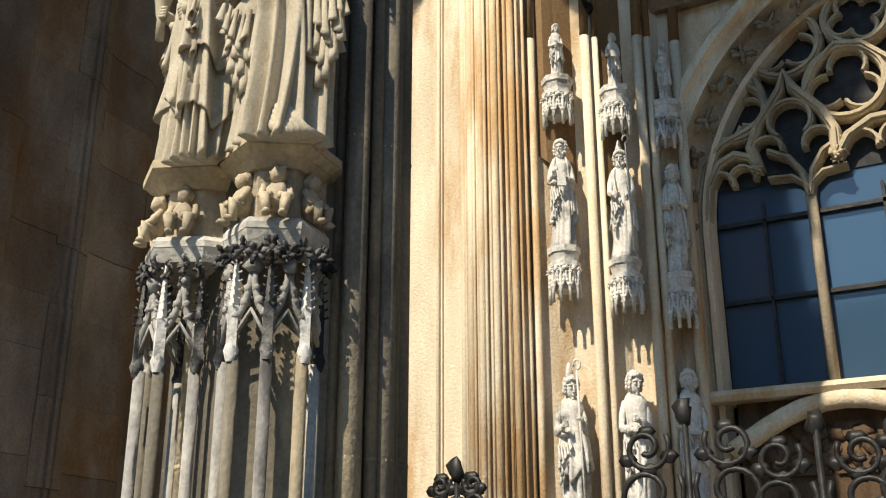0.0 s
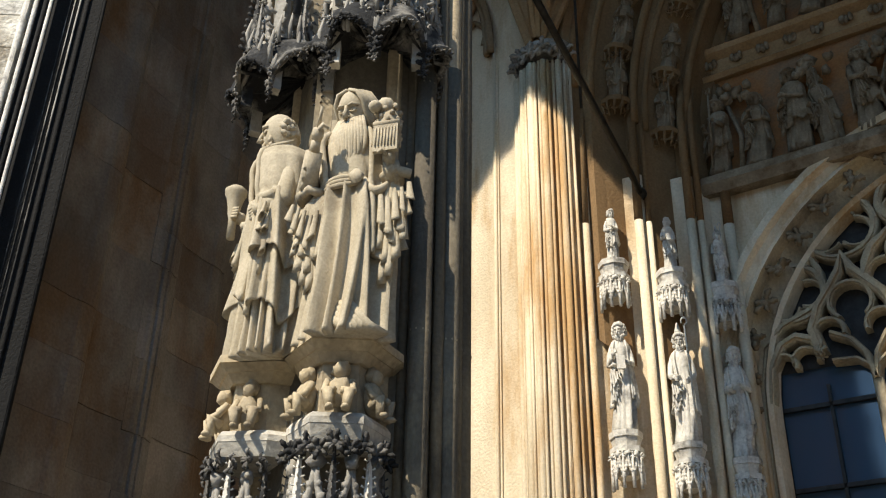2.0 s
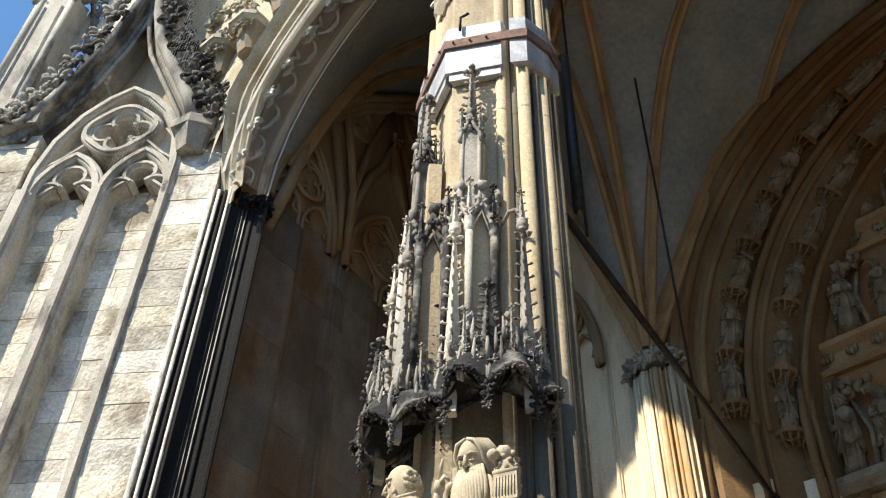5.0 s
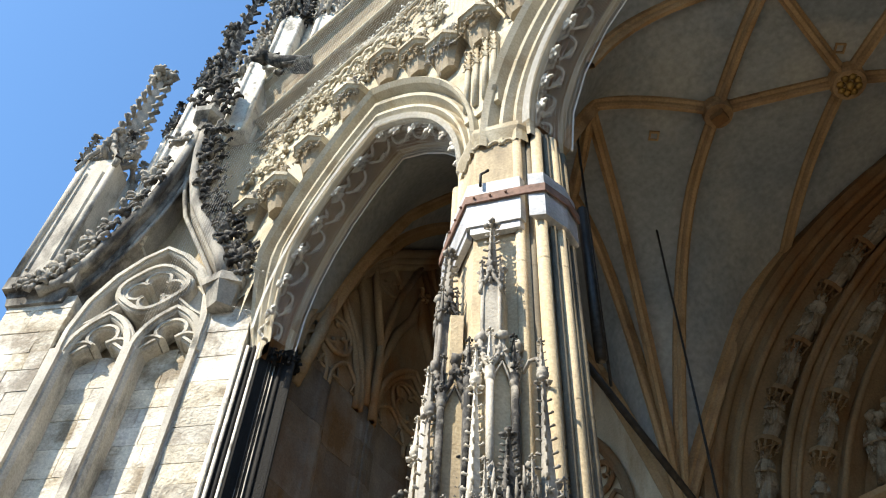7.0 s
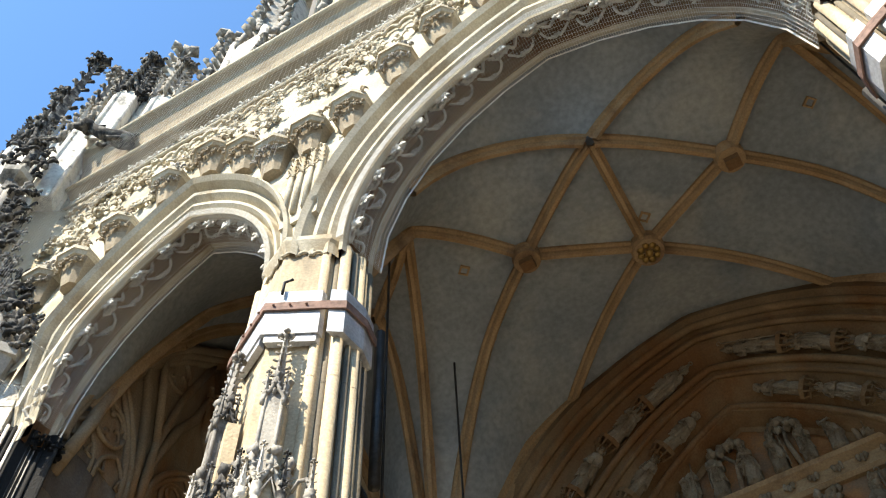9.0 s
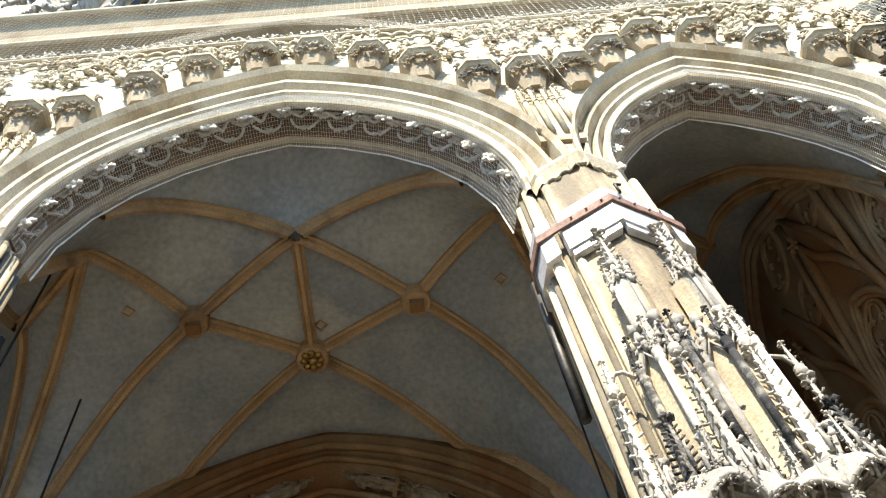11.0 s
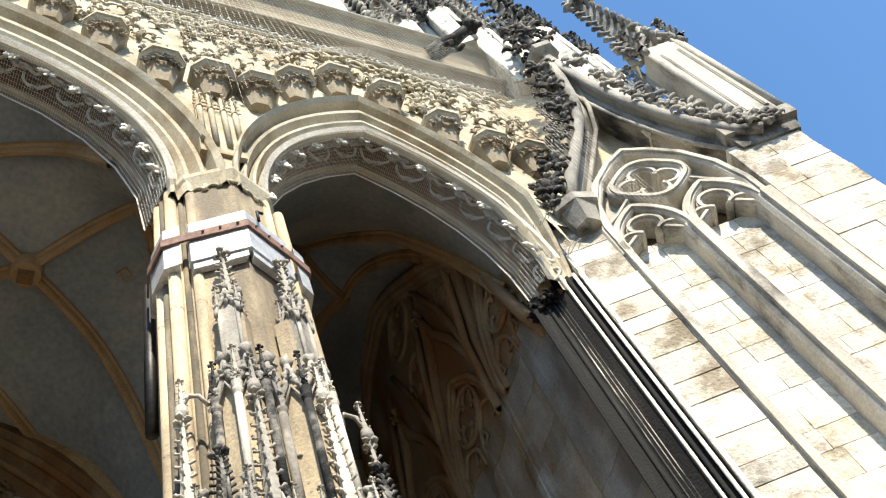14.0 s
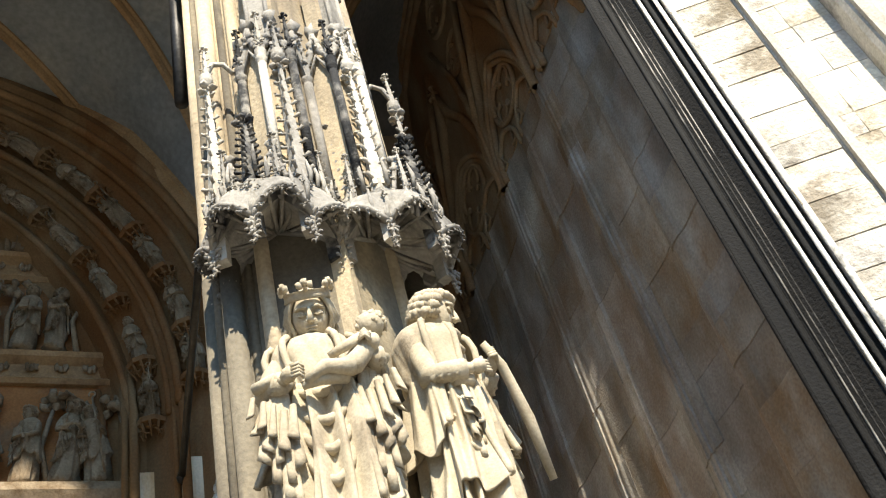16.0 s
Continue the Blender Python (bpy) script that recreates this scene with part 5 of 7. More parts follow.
def statuette(seed, h=1.0):
    """A small robed figure of about the given height."""
    me = Mesh()
    robe(me, h, seed, None, 36, 14, 0.95, 0.8, 1.1, [(-0.9, 4.0, 0.28, 0.0)] if seed % 2 else [(-2.4, 2.2, 0.3, 0.0)])
    i4 = Matrix.Identity(4)
    head(me, h, i4, seed, random.Random(seed).uniform(-30, 30), 7, 0.9 if seed % 2 else 0)
    rn = random.Random(seed + 5)
    for s in (-1, 1):
        z = rn.uniform(0.5, 0.72)
        arm(me, i4, s, (s * 0.17 * h, -0.06 * h, 0.6 * h), (s * rn.uniform(0.0, 0.1) * h, -0.17 * h, z * h), h)
    if seed % 3 == 0:
        me.tube([(0.1 * h, -0.19 * h, 0.02 * h), (0.07 * h, -0.19 * h, 1.02 * h)], 0.012 * h, 5)
        me.tube([(0.07 * h + 0.035 * h * math.sin(a), -0.19 * h, 1.06 * h - 0.035 * h * math.cos(a)) for a in np.linspace(0, 5.2, 9)], 0.011 * h, 5)
        me.tube([(0, -0.03 * h, 0.96 * h), (0, -0.04 * h, 1.1 * h)], [0.062 * h, 0.012 * h], 8)
    elif seed % 3 == 1:
        me.box(-0.05 * h, 0.05 * h, -0.21 * h, -0.18 * h, 0.52 * h, 0.64 * h)
    cascade(me, -0.09 * h, -0.1 * h, 0.58 * h, 0.34 * h, seed, None, 0.024 * h, 1)
    return me


SMALL = {}


def small_figure(name, seed, h, m, material, label, group, parent=None):
    key = (seed % 6, material.name)
    if key not in SMALL:
        me = statuette(seed % 6, 1.0)
        d = bpy.data.meshes.new(name)
        d.from_pydata([tuple(p) for p in me.v], [], me.f)
        d.polygons.foreach_set("use_smooth", me.smooth)
        d.materials.append(material)
        SMALL[key] = d
    ob = new(name, SMALL[key])
    ob.matrix_basis = m @ Matrix.Diagonal((h, h, h, 1))
    if parent:
        ob.parent = parent
        return ob
    return tagged(ob, label, "statue", group)


# ---- the two clustered pillars ----
def canopy(pillar, x, y, ang, seed):
    """A baldachin over one statue, with its spire above."""
    m = pose(x, y, 0, 0, 0, ang)
    R = 0.34
    hexa = [(R * math.cos(a), R * math.sin(a)) for a in (math.pi * (-1.08 + 1.16 * i / 4) for i in range(5))]
    bowl = Mesh()
    # hanging ribbed underside
    for (a, b) in zip(hexa, hexa[1:]):
        c = ((a[0] + b[0]) / 2, (a[1] + b[1]) / 2)
        pts = [(a[0], a[1], 5.32), (c[0] * 0.92, c[1] * 0.92, 5.5), (b[0], b[1], 5.32), (b[0], b[1], 5.62), (a[0], a[1], 5.62), (0, 0.1, 5.62)]
        bowl.add(pts, [(0, 1, 4), (1, 3, 4), (1, 2, 3), (0, 5, 1), (1, 5, 2)], m)
    for i, a in enumerate(hexa):
        bowl.tube([(a[0], a[1], 5.3), (a[0] * 0.7, a[1] * 0.7, 5.46), (0, 0.05, 5.58)], 0.016, 6, m)
        for k in range(5):
            bowl.leafy((a[0], a[1], 5.17 + 0.035 * k), 0.03 + 0.005 * k, seed + k, 4, m)
    for i, (a, b) in enumerate(zip(hexa, hexa[1:])):
        a3, b3 = Vector((*a, 0)), Vector((*b, 0))
        nr = ((a3 + b3) / 2).normalized()
        # bulging cusped hood with a lit lower lip
        lip = [a3 + (b3 - a3) * t + nr * (0.11 * math.sin(math.pi * t)) + Vector((0, 0, 5.34 + 0.11 * math.sin(math.pi * t) ** 0.7)) for t in np.linspace(0, 1, 9)]
        top = [a3 + (b3 - a3) * t + nr * (0.05 * math.sin(math.pi * t)) + Vector((0, 0, 5.58)) for t in np.linspace(0, 1, 9)]
        bowl.add(lip + top, [(k, k + 1, 10 + k, 9 + k) for k in range(8)], m, True)
        bowl.tube(lip, 0.018, 6, m)
        for k in (2, 4, 6):
            bowl.tube([lip[k], lip[k] * 0.5 + Vector((0, 0.05, 2.77)), Vector((0, 0.1, 5.6))], 0.012, 5, m)
        for k in range(1, 8):
            bowl.leafy(lip[k] + Vector((0, 0, -0.02)), 0.03, seed + k + 9 * i, 4, m)
    # left pillar's canopies take the darker stone to paint their shade
    can = part("canopy", bowl, SOOT_SHADE if pillar.matrix_basis.translation.x < 0 else GREY, pillar, "weathered stone baldachin over the statue, darkened for shade on the left pillar")
    gab = Mesh()
    for i, (a, b) in enumerate(zip(hexa, hexa[1:])):
        gablet(gab, a, b, 5.36, 5.9, 0.017, m, seed + i, 4, 0.03)
        gab.tube([(a[0], a[1], 5.35), ((a[0] + b[0]) / 2 * 1.02, (a[1] + b[1]) / 2 * 1.02, 5.58), (b[0], b[1], 5.35)], 0.016, 5, m)
        rg = random.Random(seed + i)
        for k in range(13):
            t = rg.random()
            q = (a[0] + (b[0] - a[0]) * t, a[1] + (b[1] - a[1]) * t)
            z = 5.46 + 0.32 * rg.random()
            o = 1.02 + 0.2 * math.sin(math.pi * t) * (5.8 - z) * 2
            if k % 3:
                gab.leafy((q[0] * o, q[1] * o, z), rg.uniform(0.02, 0.034), seed + k + 10 * i, 4, m)
            else:
                gab.tube([(q[0] * o, q[1] * o, z - 0.09), (q[0] * (o + 0.06), q[1] * (o + 0.06), z), (q[0] * o, q[1] * o, z + 0.12)], [0.012, 0.014, 0.005], 5, m)
        for t in (0.5,):
            q = (a[0] + (b[0] - a[0]) * t, a[1] + (b[1] - a[1]) * t)
            gab.box(q[0] * 1.08 - 0.013, q[0] * 1.08 + 0.013, q[1] * 1.08 - 0.013, q[1] * 1.08 + 0.013, 5.45, 5.66, m)
            spire(gab, q[0] * 1.08, q[1] * 1.08, 5.64, 5.95 - 0.1 * (t != 0.5), 0.02, 5, m, seed + k)
    part("gablets", gab, GREY, can, "weathered crocketed gablets")
    for i, a in enumerate(hexa):
        pn = Mesh()
        a = (a[0] * 0.86, a[1] * 0.86)
        zt = (6.35, 6.72, 6.15, 6.72, 6.35)[i]
        pn.box(a[0] - 0.032, a[0] + 0.032, a[1] - 0.032, a[1] + 0.032, 5.25, 5.7, m)
        spire(pn, a[0], a[1], 5.66, zt, 0.052, 9, m, seed + i * 3)
        if i in (1, 3):
            # moulded cap and a small flying arch back to the core
            pn.lathe([(0.02, 0), (0.042, 0.03), (0.046, 0.06), (0.034, 0.08), (0.042, 0.1), (0.02, 0.12)], 8, m @ Matrix.Translation((a[0], a[1], zt + 0.02)))
            pn.tube([(a[0], a[1], zt + 0.12), (a[0] * 0.85, a[1] * 0.85, zt + 0.27), (a[0] * 0.6, a[1] * 0.6, zt + 0.3), (a[0] * 0.4, a[1] * 0.4, zt + 0.22)], [0.014, 0.018, 0.018, 0.014], 6, m)
            spire(pn, a[0], a[1], zt + 0.1, zt + 0.42, 0.026, 4, m, seed + i)
        part("pinnacle", pn, (GREY, PALE, SOOT_SHADE, GREY, SOOT_SHADE)[i], can)
    # upper tier: slim posts round a core
    m = pose(x * 0.62, y - 0.06, 0, 0, 0, ang) @ Matrix.Diagonal((0.82, 0.82, 1, 1))
    core = Mesh()
    core.prism([(0.62 * q[0], 0.62 * q[1]) for q in hexa], 5.6, 7.0, m)
    core.prism([(0.4 * q[0], 0.4 * q[1]) for q in hexa], 7.0, 7.9, m)
    part("core", core, SANDSTONE, can, "yellow sandstone core")
    for i, q in enumerate(hexa):
        post = Mesh()
        x1, y1 = q[0] * 0.74, q[1] * 0.74
        post.tube([(x1, y1, 5.7), (x1, y1, 6.85)], 0.034, 8, m)
        post.lathe([(0.034, 0), (0.046, 0.03), (0.048, 0.05), (0.038, 0.07), (0.046, 0.1), (0.048, 0.13)], 8, m @ Matrix.Translation((x1, y1, 6.76)))
        for k in range(2):
            post.leafy((x1 * 1.06, y1 * 1.06, 6.93 + 0.05 * k), 0.04, seed + k, 5, m)
        spire(post, x1, y1, 6.95, 7.3, 0.03, 3, m, seed)
        part("post", post, (GREY, SOOT_SHADE, PALE, SOOT_SHADE, GREY)[i], can)
    up = Mesh()
    for i, (a, b) in enumerate(zip(hexa, hexa[1:])):
        a2, b2 = (a[0] * 0.72, a[1] * 0.72), (b[0] * 0.72, b[1] * 0.72)
        gablet(up, a2, b2, 6.8, 7.25, 0.026, m, seed + i, 3)
        up.tube([(a2[0], a2[1], 6.75), ((a2[0] + b2[0]) / 2, (a2[1] + b2[1]) / 2, 7.0), (b2[0], b2[1], 6.75)], 0.018, 5, m)
        up.leafy(((a2[0] + b2[0]) / 2, (a2[1] + b2[1]) / 2, 7.1), 0.06, seed + i, 5, m)
    part("gablets", up, GREY, can, "grey crocketed gablets of the upper tier")
    top = Mesh()
    m = m @ Matrix.Translation((0, 0.03, 0))
    top.box(-0.075, 0.075, -0.21, -0.06, 7.0, 7.95, m)
    for s in (-1, 1):
        for d in (-0.21, -0.06):
            top.tube([(s * 0.08, d, 7.0), (s * 0.08, d, 7.98)], 0.02, 6, m)
            spire(top, s * 0.09, d, 7.92, 8.22, 0.026, 3, m, seed)
    for a, b in (((-0.1, -0.23), (0.1, -0.23)), ((-0.1, -0.04), (-0.1, -0.23)), ((0.1, -0.23), (0.1, -0.04))):
        gablet(top, a, b, 7.8, 8.15, 0.02, m, seed)
    spire(top, 0, -0.135, 7.9, 8.82, 0.075, 9, m, seed + 2)
    part("spire", top, GREY, can, "weathered crocketed spire")


def console(pillar, x, y, ang, seed, dz=0.0):
    m = pose(x, y, dz, 0, 0, ang)
    R = 0.245
    pts = [(R * math.cos(a), R * math.sin(a)) for a in (math.pi * (-1.0 + i / 3) for i in range(4))]
    poly = pts + [(R, 0.25), (-R, 0.25)]
    slab = Mesh()
    slab.prism([(1.2 * a, 1.2 * b) for a, b in poly], 3.56, 3.6, m)
    slab.prism([(1.0 * a, 1.0 * b) for a, b in poly], 3.525, 3.56, m, 1.16)
    slab.prism([(0.8 * a, 0.8 * b) for a, b in poly], 3.48, 3.525, m, 1.2)
    con = part("console", slab, SANDSTONE, pillar, "sandstone statue console with crouching figures and tracery")
    drum = Mesh()
    drum.prism([(0.7 * a, 0.7 * b) for a, b in poly], 3.22, 3.5, m)
    part("drum", drum, SANDSTONE, con)
    ledge = Mesh()
    ledge.prism(poly, 3.17, 3.2, m)
    ledge.prism([(0.9 * a, 0.9 * b) for a, b in poly], 3.1, 3.17, m, 1.1)
    ledge.prism(poly, 3.2, 3.225, m, 0.93)
    part("ledge", ledge, PALE, con, "pale grey stone ledge")
    for i in range(3):
        t = i + 0.5
        k = int(t)
        a, b = pts[k], pts[k + 1]
        q = (a[0] + (b[0] - a[0]) * (t - k), a[1] + (b[1] - a[1]) * (t - k))
        face = math.degrees(math.atan2(q[1], q[0])) + 90
        cr = Mesh()
        mm = m @ pose(q[0] * 0.84, q[1] * 0.84, 3.22, 0, 0, face) @ Matrix.Diagonal((0.8, 0.8, 0.85, 1))
        cr.blob((0, 0.0, 0.13), 0.075, seed + i, 0.12, (0.95, 0.8, 1.25), 10, 8, mm)
        cr.blob((0, -0.015, 0.25), 0.045, seed + i + 4, 0.12, (0.95, 1, 1.1), 10, 8, mm)
        cr.blob((0, 0.01, 0.265), 0.05, seed + i + 7, 0.3, (1, 1, 0.9), 8, 6, mm)
        for s in (-1, 1):
            cr.tube([(s * 0.045, -0.02, 0.07), (s * 0.06, -0.09, 0.1), (s * 0.045, -0.075, 0.0)], [0.034, 0.034, 0.024], 7, mm)
            cr.tube([(s * 0.07, 0, 0.19), (s * 0.085, -0.05, 0.12), (s * 0.02, -0.09, 0.11)], 0.022, 6, mm)
            cr.blob((s * 0.045, -0.1, 0.012), 0.026, i, 0.1, (1, 1.5, 0.7), 6, 4, mm)
        part("crouching_figure", cr, SANDSTONE, con, "small carved crouching figure")
    fol = Mesh()
    for i in range(11):
        a = math.pi * (-1.0 + i / 10)
        fol.leafy((R * 0.92 * math.cos(a), R * 0.92 * math.sin(a), 3.05 + 0.025 * (i % 2)), 0.052, seed + i, 7, m)
    part("leaf_band", fol, SOOT_SHADE, con, "sooty band of carved leaves")
    tr = Mesh()
    stops = [(0.88 * R * math.cos(a), 0.88 * R * math.sin(a)) for a in (math.pi * (-1.02 + 1.04 * i / 4) for i in range(5))]
    for i, (a, b) in enumerate(zip(stops, stops[1:])):
        gablet(tr, a, b, 2.66, 2.98, 0.017, m, seed + i, 3)
        tr.tube([(a[0], a[1], 2.66), ((a[0] + b[0]) / 2, (a[1] + b[1]) / 2, 2.8), (b[0], b[1], 2.66)], 0.013, 5, m)
    part("gablets", tr, GREY, con, "grey openwork gablets")
    for i, q in enumerate(stops):
        pn = Mesh()
        pn.box(q[0] - 0.022, q[0] + 0.022, q[1] - 0.022, q[1] + 0.022, 2.6, 2.82, m)
        spire(pn, q[0], q[1], 2.8, 3.08, 0.024, 7, m, seed + i, False)
        pn.lathe([(0.02, 2.57), (0.034, 2.62), (0.022, 2.66)], 8, m @ Matrix.Translation((q[0], q[1], 0)))
        part("pinnacle", pn, WHITE if i in (1, 3) else SOOT_SHADE, con)
    for i, q in enumerate(stops):
        s = Mesh()
        s.tube([(q[0] * 0.93, q[1] * 0.93, 0.3), (q[0] * 0.93, q[1] * 0.93, 2.6)], 0.027, 8, m)
        s.lathe([(0.06, 0.2), (0.06, 0.32), (0.035, 0.4)], 8, m @ Matrix.Translation((q[0] * 0.93, q[1] * 0.93, 0)))
        part("colonnette", s, DUSK if i % 2 else GREY, con)


for sx in (-1, 1):
    px_ = sx * 3.0
    pil = thing("clustered_pillar", "tall grey and yellow clustered pillar with consoles, canopies and collar", "pillar", "pillars of the porch", pose(px_, 0, 0))
    core = Mesh()
    plan = [(0, -0.40), (0.33, -0.22), (0.40, -0.12), (0.52, -0.06), (0.52, 0.32), (0.3, 0.5), (-0.3, 0.5), (-0.52, 0.32), (-0.52, -0.06), (-0.40, -0.12), (-0.33, -0.22)]
    core.prism(plan, 0, 10.5)
    part("core", core, SANDSTONE, pil, "yellow-grey stone core")
    # dark skin that paints soot and the niche shade behind the statues
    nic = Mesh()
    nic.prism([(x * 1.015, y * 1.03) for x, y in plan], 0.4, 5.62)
    part("lower_core", nic, DUSK, pil, "stone behind the statues, darkened for soot and shade")
    base = Mesh()
    base.prism([(x * 1.35, y * 1.35) for x, y in plan], 0, 0.35)
    base.prism([(x * 1.35, y * 1.35) for x, y in plan], 0.35, 0.5, None, 0.8)
    part("plinth", base, GREY, pil)
    for s in (-1, 1):
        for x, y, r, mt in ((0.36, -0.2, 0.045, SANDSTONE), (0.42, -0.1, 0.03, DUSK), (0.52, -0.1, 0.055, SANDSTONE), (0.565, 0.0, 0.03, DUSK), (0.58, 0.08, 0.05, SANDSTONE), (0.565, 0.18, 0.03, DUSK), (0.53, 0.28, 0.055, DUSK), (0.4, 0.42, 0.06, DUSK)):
            sh = Mesh()
            sh.tube([(s * x, y, 0.35), (s * x, y, 10.55)], r, 10)
            for zj in (2.2, 3.75, 5.3, 6.85, 8.4):
                sh.lathe([(r * 1.02, -0.008), (r * 1.04, 0), (r * 1.02, 0.008)], 10, pose(s * x, y, zj))
            part("shaft", sh, mt, pil)
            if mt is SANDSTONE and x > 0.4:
                # lower shaft wrapped darker, soot and shadow both in the colour
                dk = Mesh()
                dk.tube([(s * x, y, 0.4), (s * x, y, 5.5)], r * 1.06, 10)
                part("soot_shade_casing", dk, DUSK, pil, "lower length of the shaft, darkened for soot and shade")
    cap = Mesh()
    cp = [(0, -0.44), (0.42, -0.24), (0.5, -0.1), (0.5, 0.1), (-0.5, 0.1), (-0.5, -0.1), (-0.42, -0.24)]
    cap.prism([(x * 0.86, y * 0.9) for x, y in cp], 10.5, 10.66, None, 1.16)
    cap.prism(cp, 10.66, 10.76)
    part("capital", cap, ARCH, pil, "cream polygonal capital")
    cusp = Mesh()
    for s in (-1, 1):
        a, b = Vector((0, -0.405, 0)), Vector((s * 0.36, -0.21, 0))
        for k in range(3):
            c = a + (b - a) * (k + 0.5) / 3
            d = (b - a).normalized()
            cusp.tube([(c.x + d.x * 0.06 * math.cos(t), c.y + d.y * 0.06 * math.cos(t) - 0.015, 10.4 + 0.07 * math.sin(t)) for t in np.linspace(0, math.pi, 7)], 0.016, 5)
    part("cusped_frieze", cusp, ARCH, pil)
    # lead collar with a strap
    col = Mesh()
    ring = [(0, -0.5), (0.43, -0.27), (0.43, -0.2), (0, -0.42), (-0.43, -0.2), (-0.43, -0.27)]
    col.prism(ring, 8.94, 9.62)
    for s in (-1, 1):
        col.prism([(s * 0.5, -0.24), (s * 0.62, -0.16), (s * 0.66, 0.1), (s * 0.62, 0.3), (s * 0.52, 0.3), (s * 0.52, -0.1)], 8.94, 9.62)
    collar = part("collar", col, LEAD, pil, "pale weathered lead collar")
    st = Mesh()
    for s in (-1, 1):
        st.sweep([((0, -0.508, 9.34), (0, 0, 1), (0, -1, 0)), ((s * 0.44, -0.276, 9.34), (0, 0, 1), (s * 0.5, -0.86, 0)), ((s * 0.63, -0.165, 9.34), (0, 0, 1), (s * 0.7, -0.7, 0)), ((s * 0.672, 0.1, 9.34), (0, 0, 1), (s, 0, 0)), ((s * 0.63, 0.31, 9.34), (0, 0, 1), (s, 0.3, 0))],
                 [(-0.06, 0), (-0.06, 0.02), (0.06, 0.02), (0.06, 0)], True)
        for k in range(3):
            st.blob((s * (0.08 + 0.13 * k), -0.49 + 0.068 * k - 0.01, 9.34), 0.014, 1, 0, (1, 1, 1), 6, 4)
    part("strap", st, BAND, collar, "brown rusty strap with bolts")
    dn = Mesh()
    for s in (-1, 1):
        dn.prism([(s * 0.02, -0.47), (s * 0.41, -0.26), (s * 0.41, -0.2), (s * 0.02, -0.4)], 8.84, 8.94)
    part("drip_edge", dn, LEAD, collar)
    hk = Mesh()
    hk.tube([(0.13, -0.47, 9.52), (0.13, -0.47, 9.72), (0.14, -0.44, 9.78), (0.2, -0.44, 9.76)], 0.014, 6)
    part("hook", hk, IRON, collar, "dark iron hook")
    # down pipe at the inner back
    dp = Mesh()
    dp.tube([(-sx * 0.6, 0.45, 7.6), (-sx * 0.6, 0.45, 9.7)], 0.05, 8)
    part("pipe", dp, IRON, pil, "dark iron pipe")
    for s in (-1, 1):
        canopy(pil, s * 0.31, -0.3, s * 34, 100 + 40 * s)
        console(pil, s * 0.255, -0.36, s * 36, 200 + 40 * s, -0.2 if sx > 0 else 0.0)
    mid = Mesh()
    mid.prism([(-0.12, -0.3), (0, -0.46), (0.12, -0.3)], 3.6, 5.6)
    part("rib_between_statues", mid, SANDSTONE, pil)

# ---- the four large statues ----
# bearded old man with a raised pointing arm
H = 1.43
s1 = Mesh()
m1 = pose(-2.66, -0.5, 3.57, 0, 0, 18) @ Matrix.Diagonal((0.92, 0.92, 1, 1))
robe(s1, H, 3, m1, 132, 60, 1.02, 0.85, 1.45, [(-0.75, 3.9, 0.3, 0.0)], 0.6)
head(s1, H, m1, 4, -10, 16, 2.7, hair="long", tilt=27)
arm(s1, m1, -1, (-0.3, -0.06, 0.82), (-0.12, -0.25, 1.08), H, 0.045, 1.15, point=True)
arm(s1, m1, 1, (0.33, -0.04, 0.86), (0.27, -0.16, 0.94), H, 0.045, 1.15)
s1.box(-0.2, 0.16, 0.12, 0.17, 0.7, 1.42, m1)
# small harp and a curly lamb on the arm
s1.box(0.19, 0.33, -0.21, -0.18, 0.95, 1.11, m1)
for k in range(7):
    s1.tube([(0.205 + 0.018 * k, -0.214, 0.975), (0.205 + 0.018 * k, -0.214, 1.09)], 0.004, 4, m1)
s1.tube([(0.185, -0.2, 1.12), (0.335, -0.2, 1.12)], 0.016, 6, m1)
s1.tube([(0.22, -0.12, 1.02), (0.25, -0.12, 1.14), (0.25, -0.13, 1.22)], [0.07, 0.072, 0.058], 10, m1)
s1.blob((0.235, -0.15, 1.255), 0.055, 3, 0.08, (1, 1, 1), 10, 8, m1)
s1.blob((0.19, -0.2, 1.235), 0.036, 4, 0.08, (1.1, 1.2, 0.9), 9, 7, m1)
for i in range(40):
    a, zz = i * 2.4, 1.03 + 0.0055 * i
    s1.blob((0.245 + 0.066 * math.cos(a), -0.125 + 0.062 * math.sin(a), zz), 0.018, i, 0.3, (1, 1, 1), 6, 4, m1)
cascade(s1, 0.28, -0.08, 0.88, 0.62, 6, m1, 0.036, 1)
cascade(s1, -0.2, -0.09, 0.82, 0.56, 9, m1, 0.032, -1)
for i in range(3):
    swag(s1, (-0.17, -0.04, 0.87 - 0.012 * i), (0.16, -0.04, 0.89 - 0.012 * i), 0.02 + 0.01 * i, 0.02, m1, 0.105)
swag(s1, (0.1, -0.08, 0.9), (0.26, -0.06, 0.86), 0.1, 0.03, m1, 0.04)
s1.blob((0.09, -0.16, 0.85), 0.035, 4, 0.3, (1.2, 0.7, 1), 8, 6, m1)
for i in range(5):
    s1.tube([(-0.02 + 0.02 * i, -0.12, 0.1 + 0.02 * i), (0.08 + 0.03 * i, -0.16, 0.02), (0.2 + 0.02 * i, -0.1, 0.0)], [0.03, 0.03, 0.012], 7, m1)
tagged(part("statue", s1, FIGURE), "cream stone statue of a long-bearded robed man pointing, on its console", "statue", "statues on the pillars")
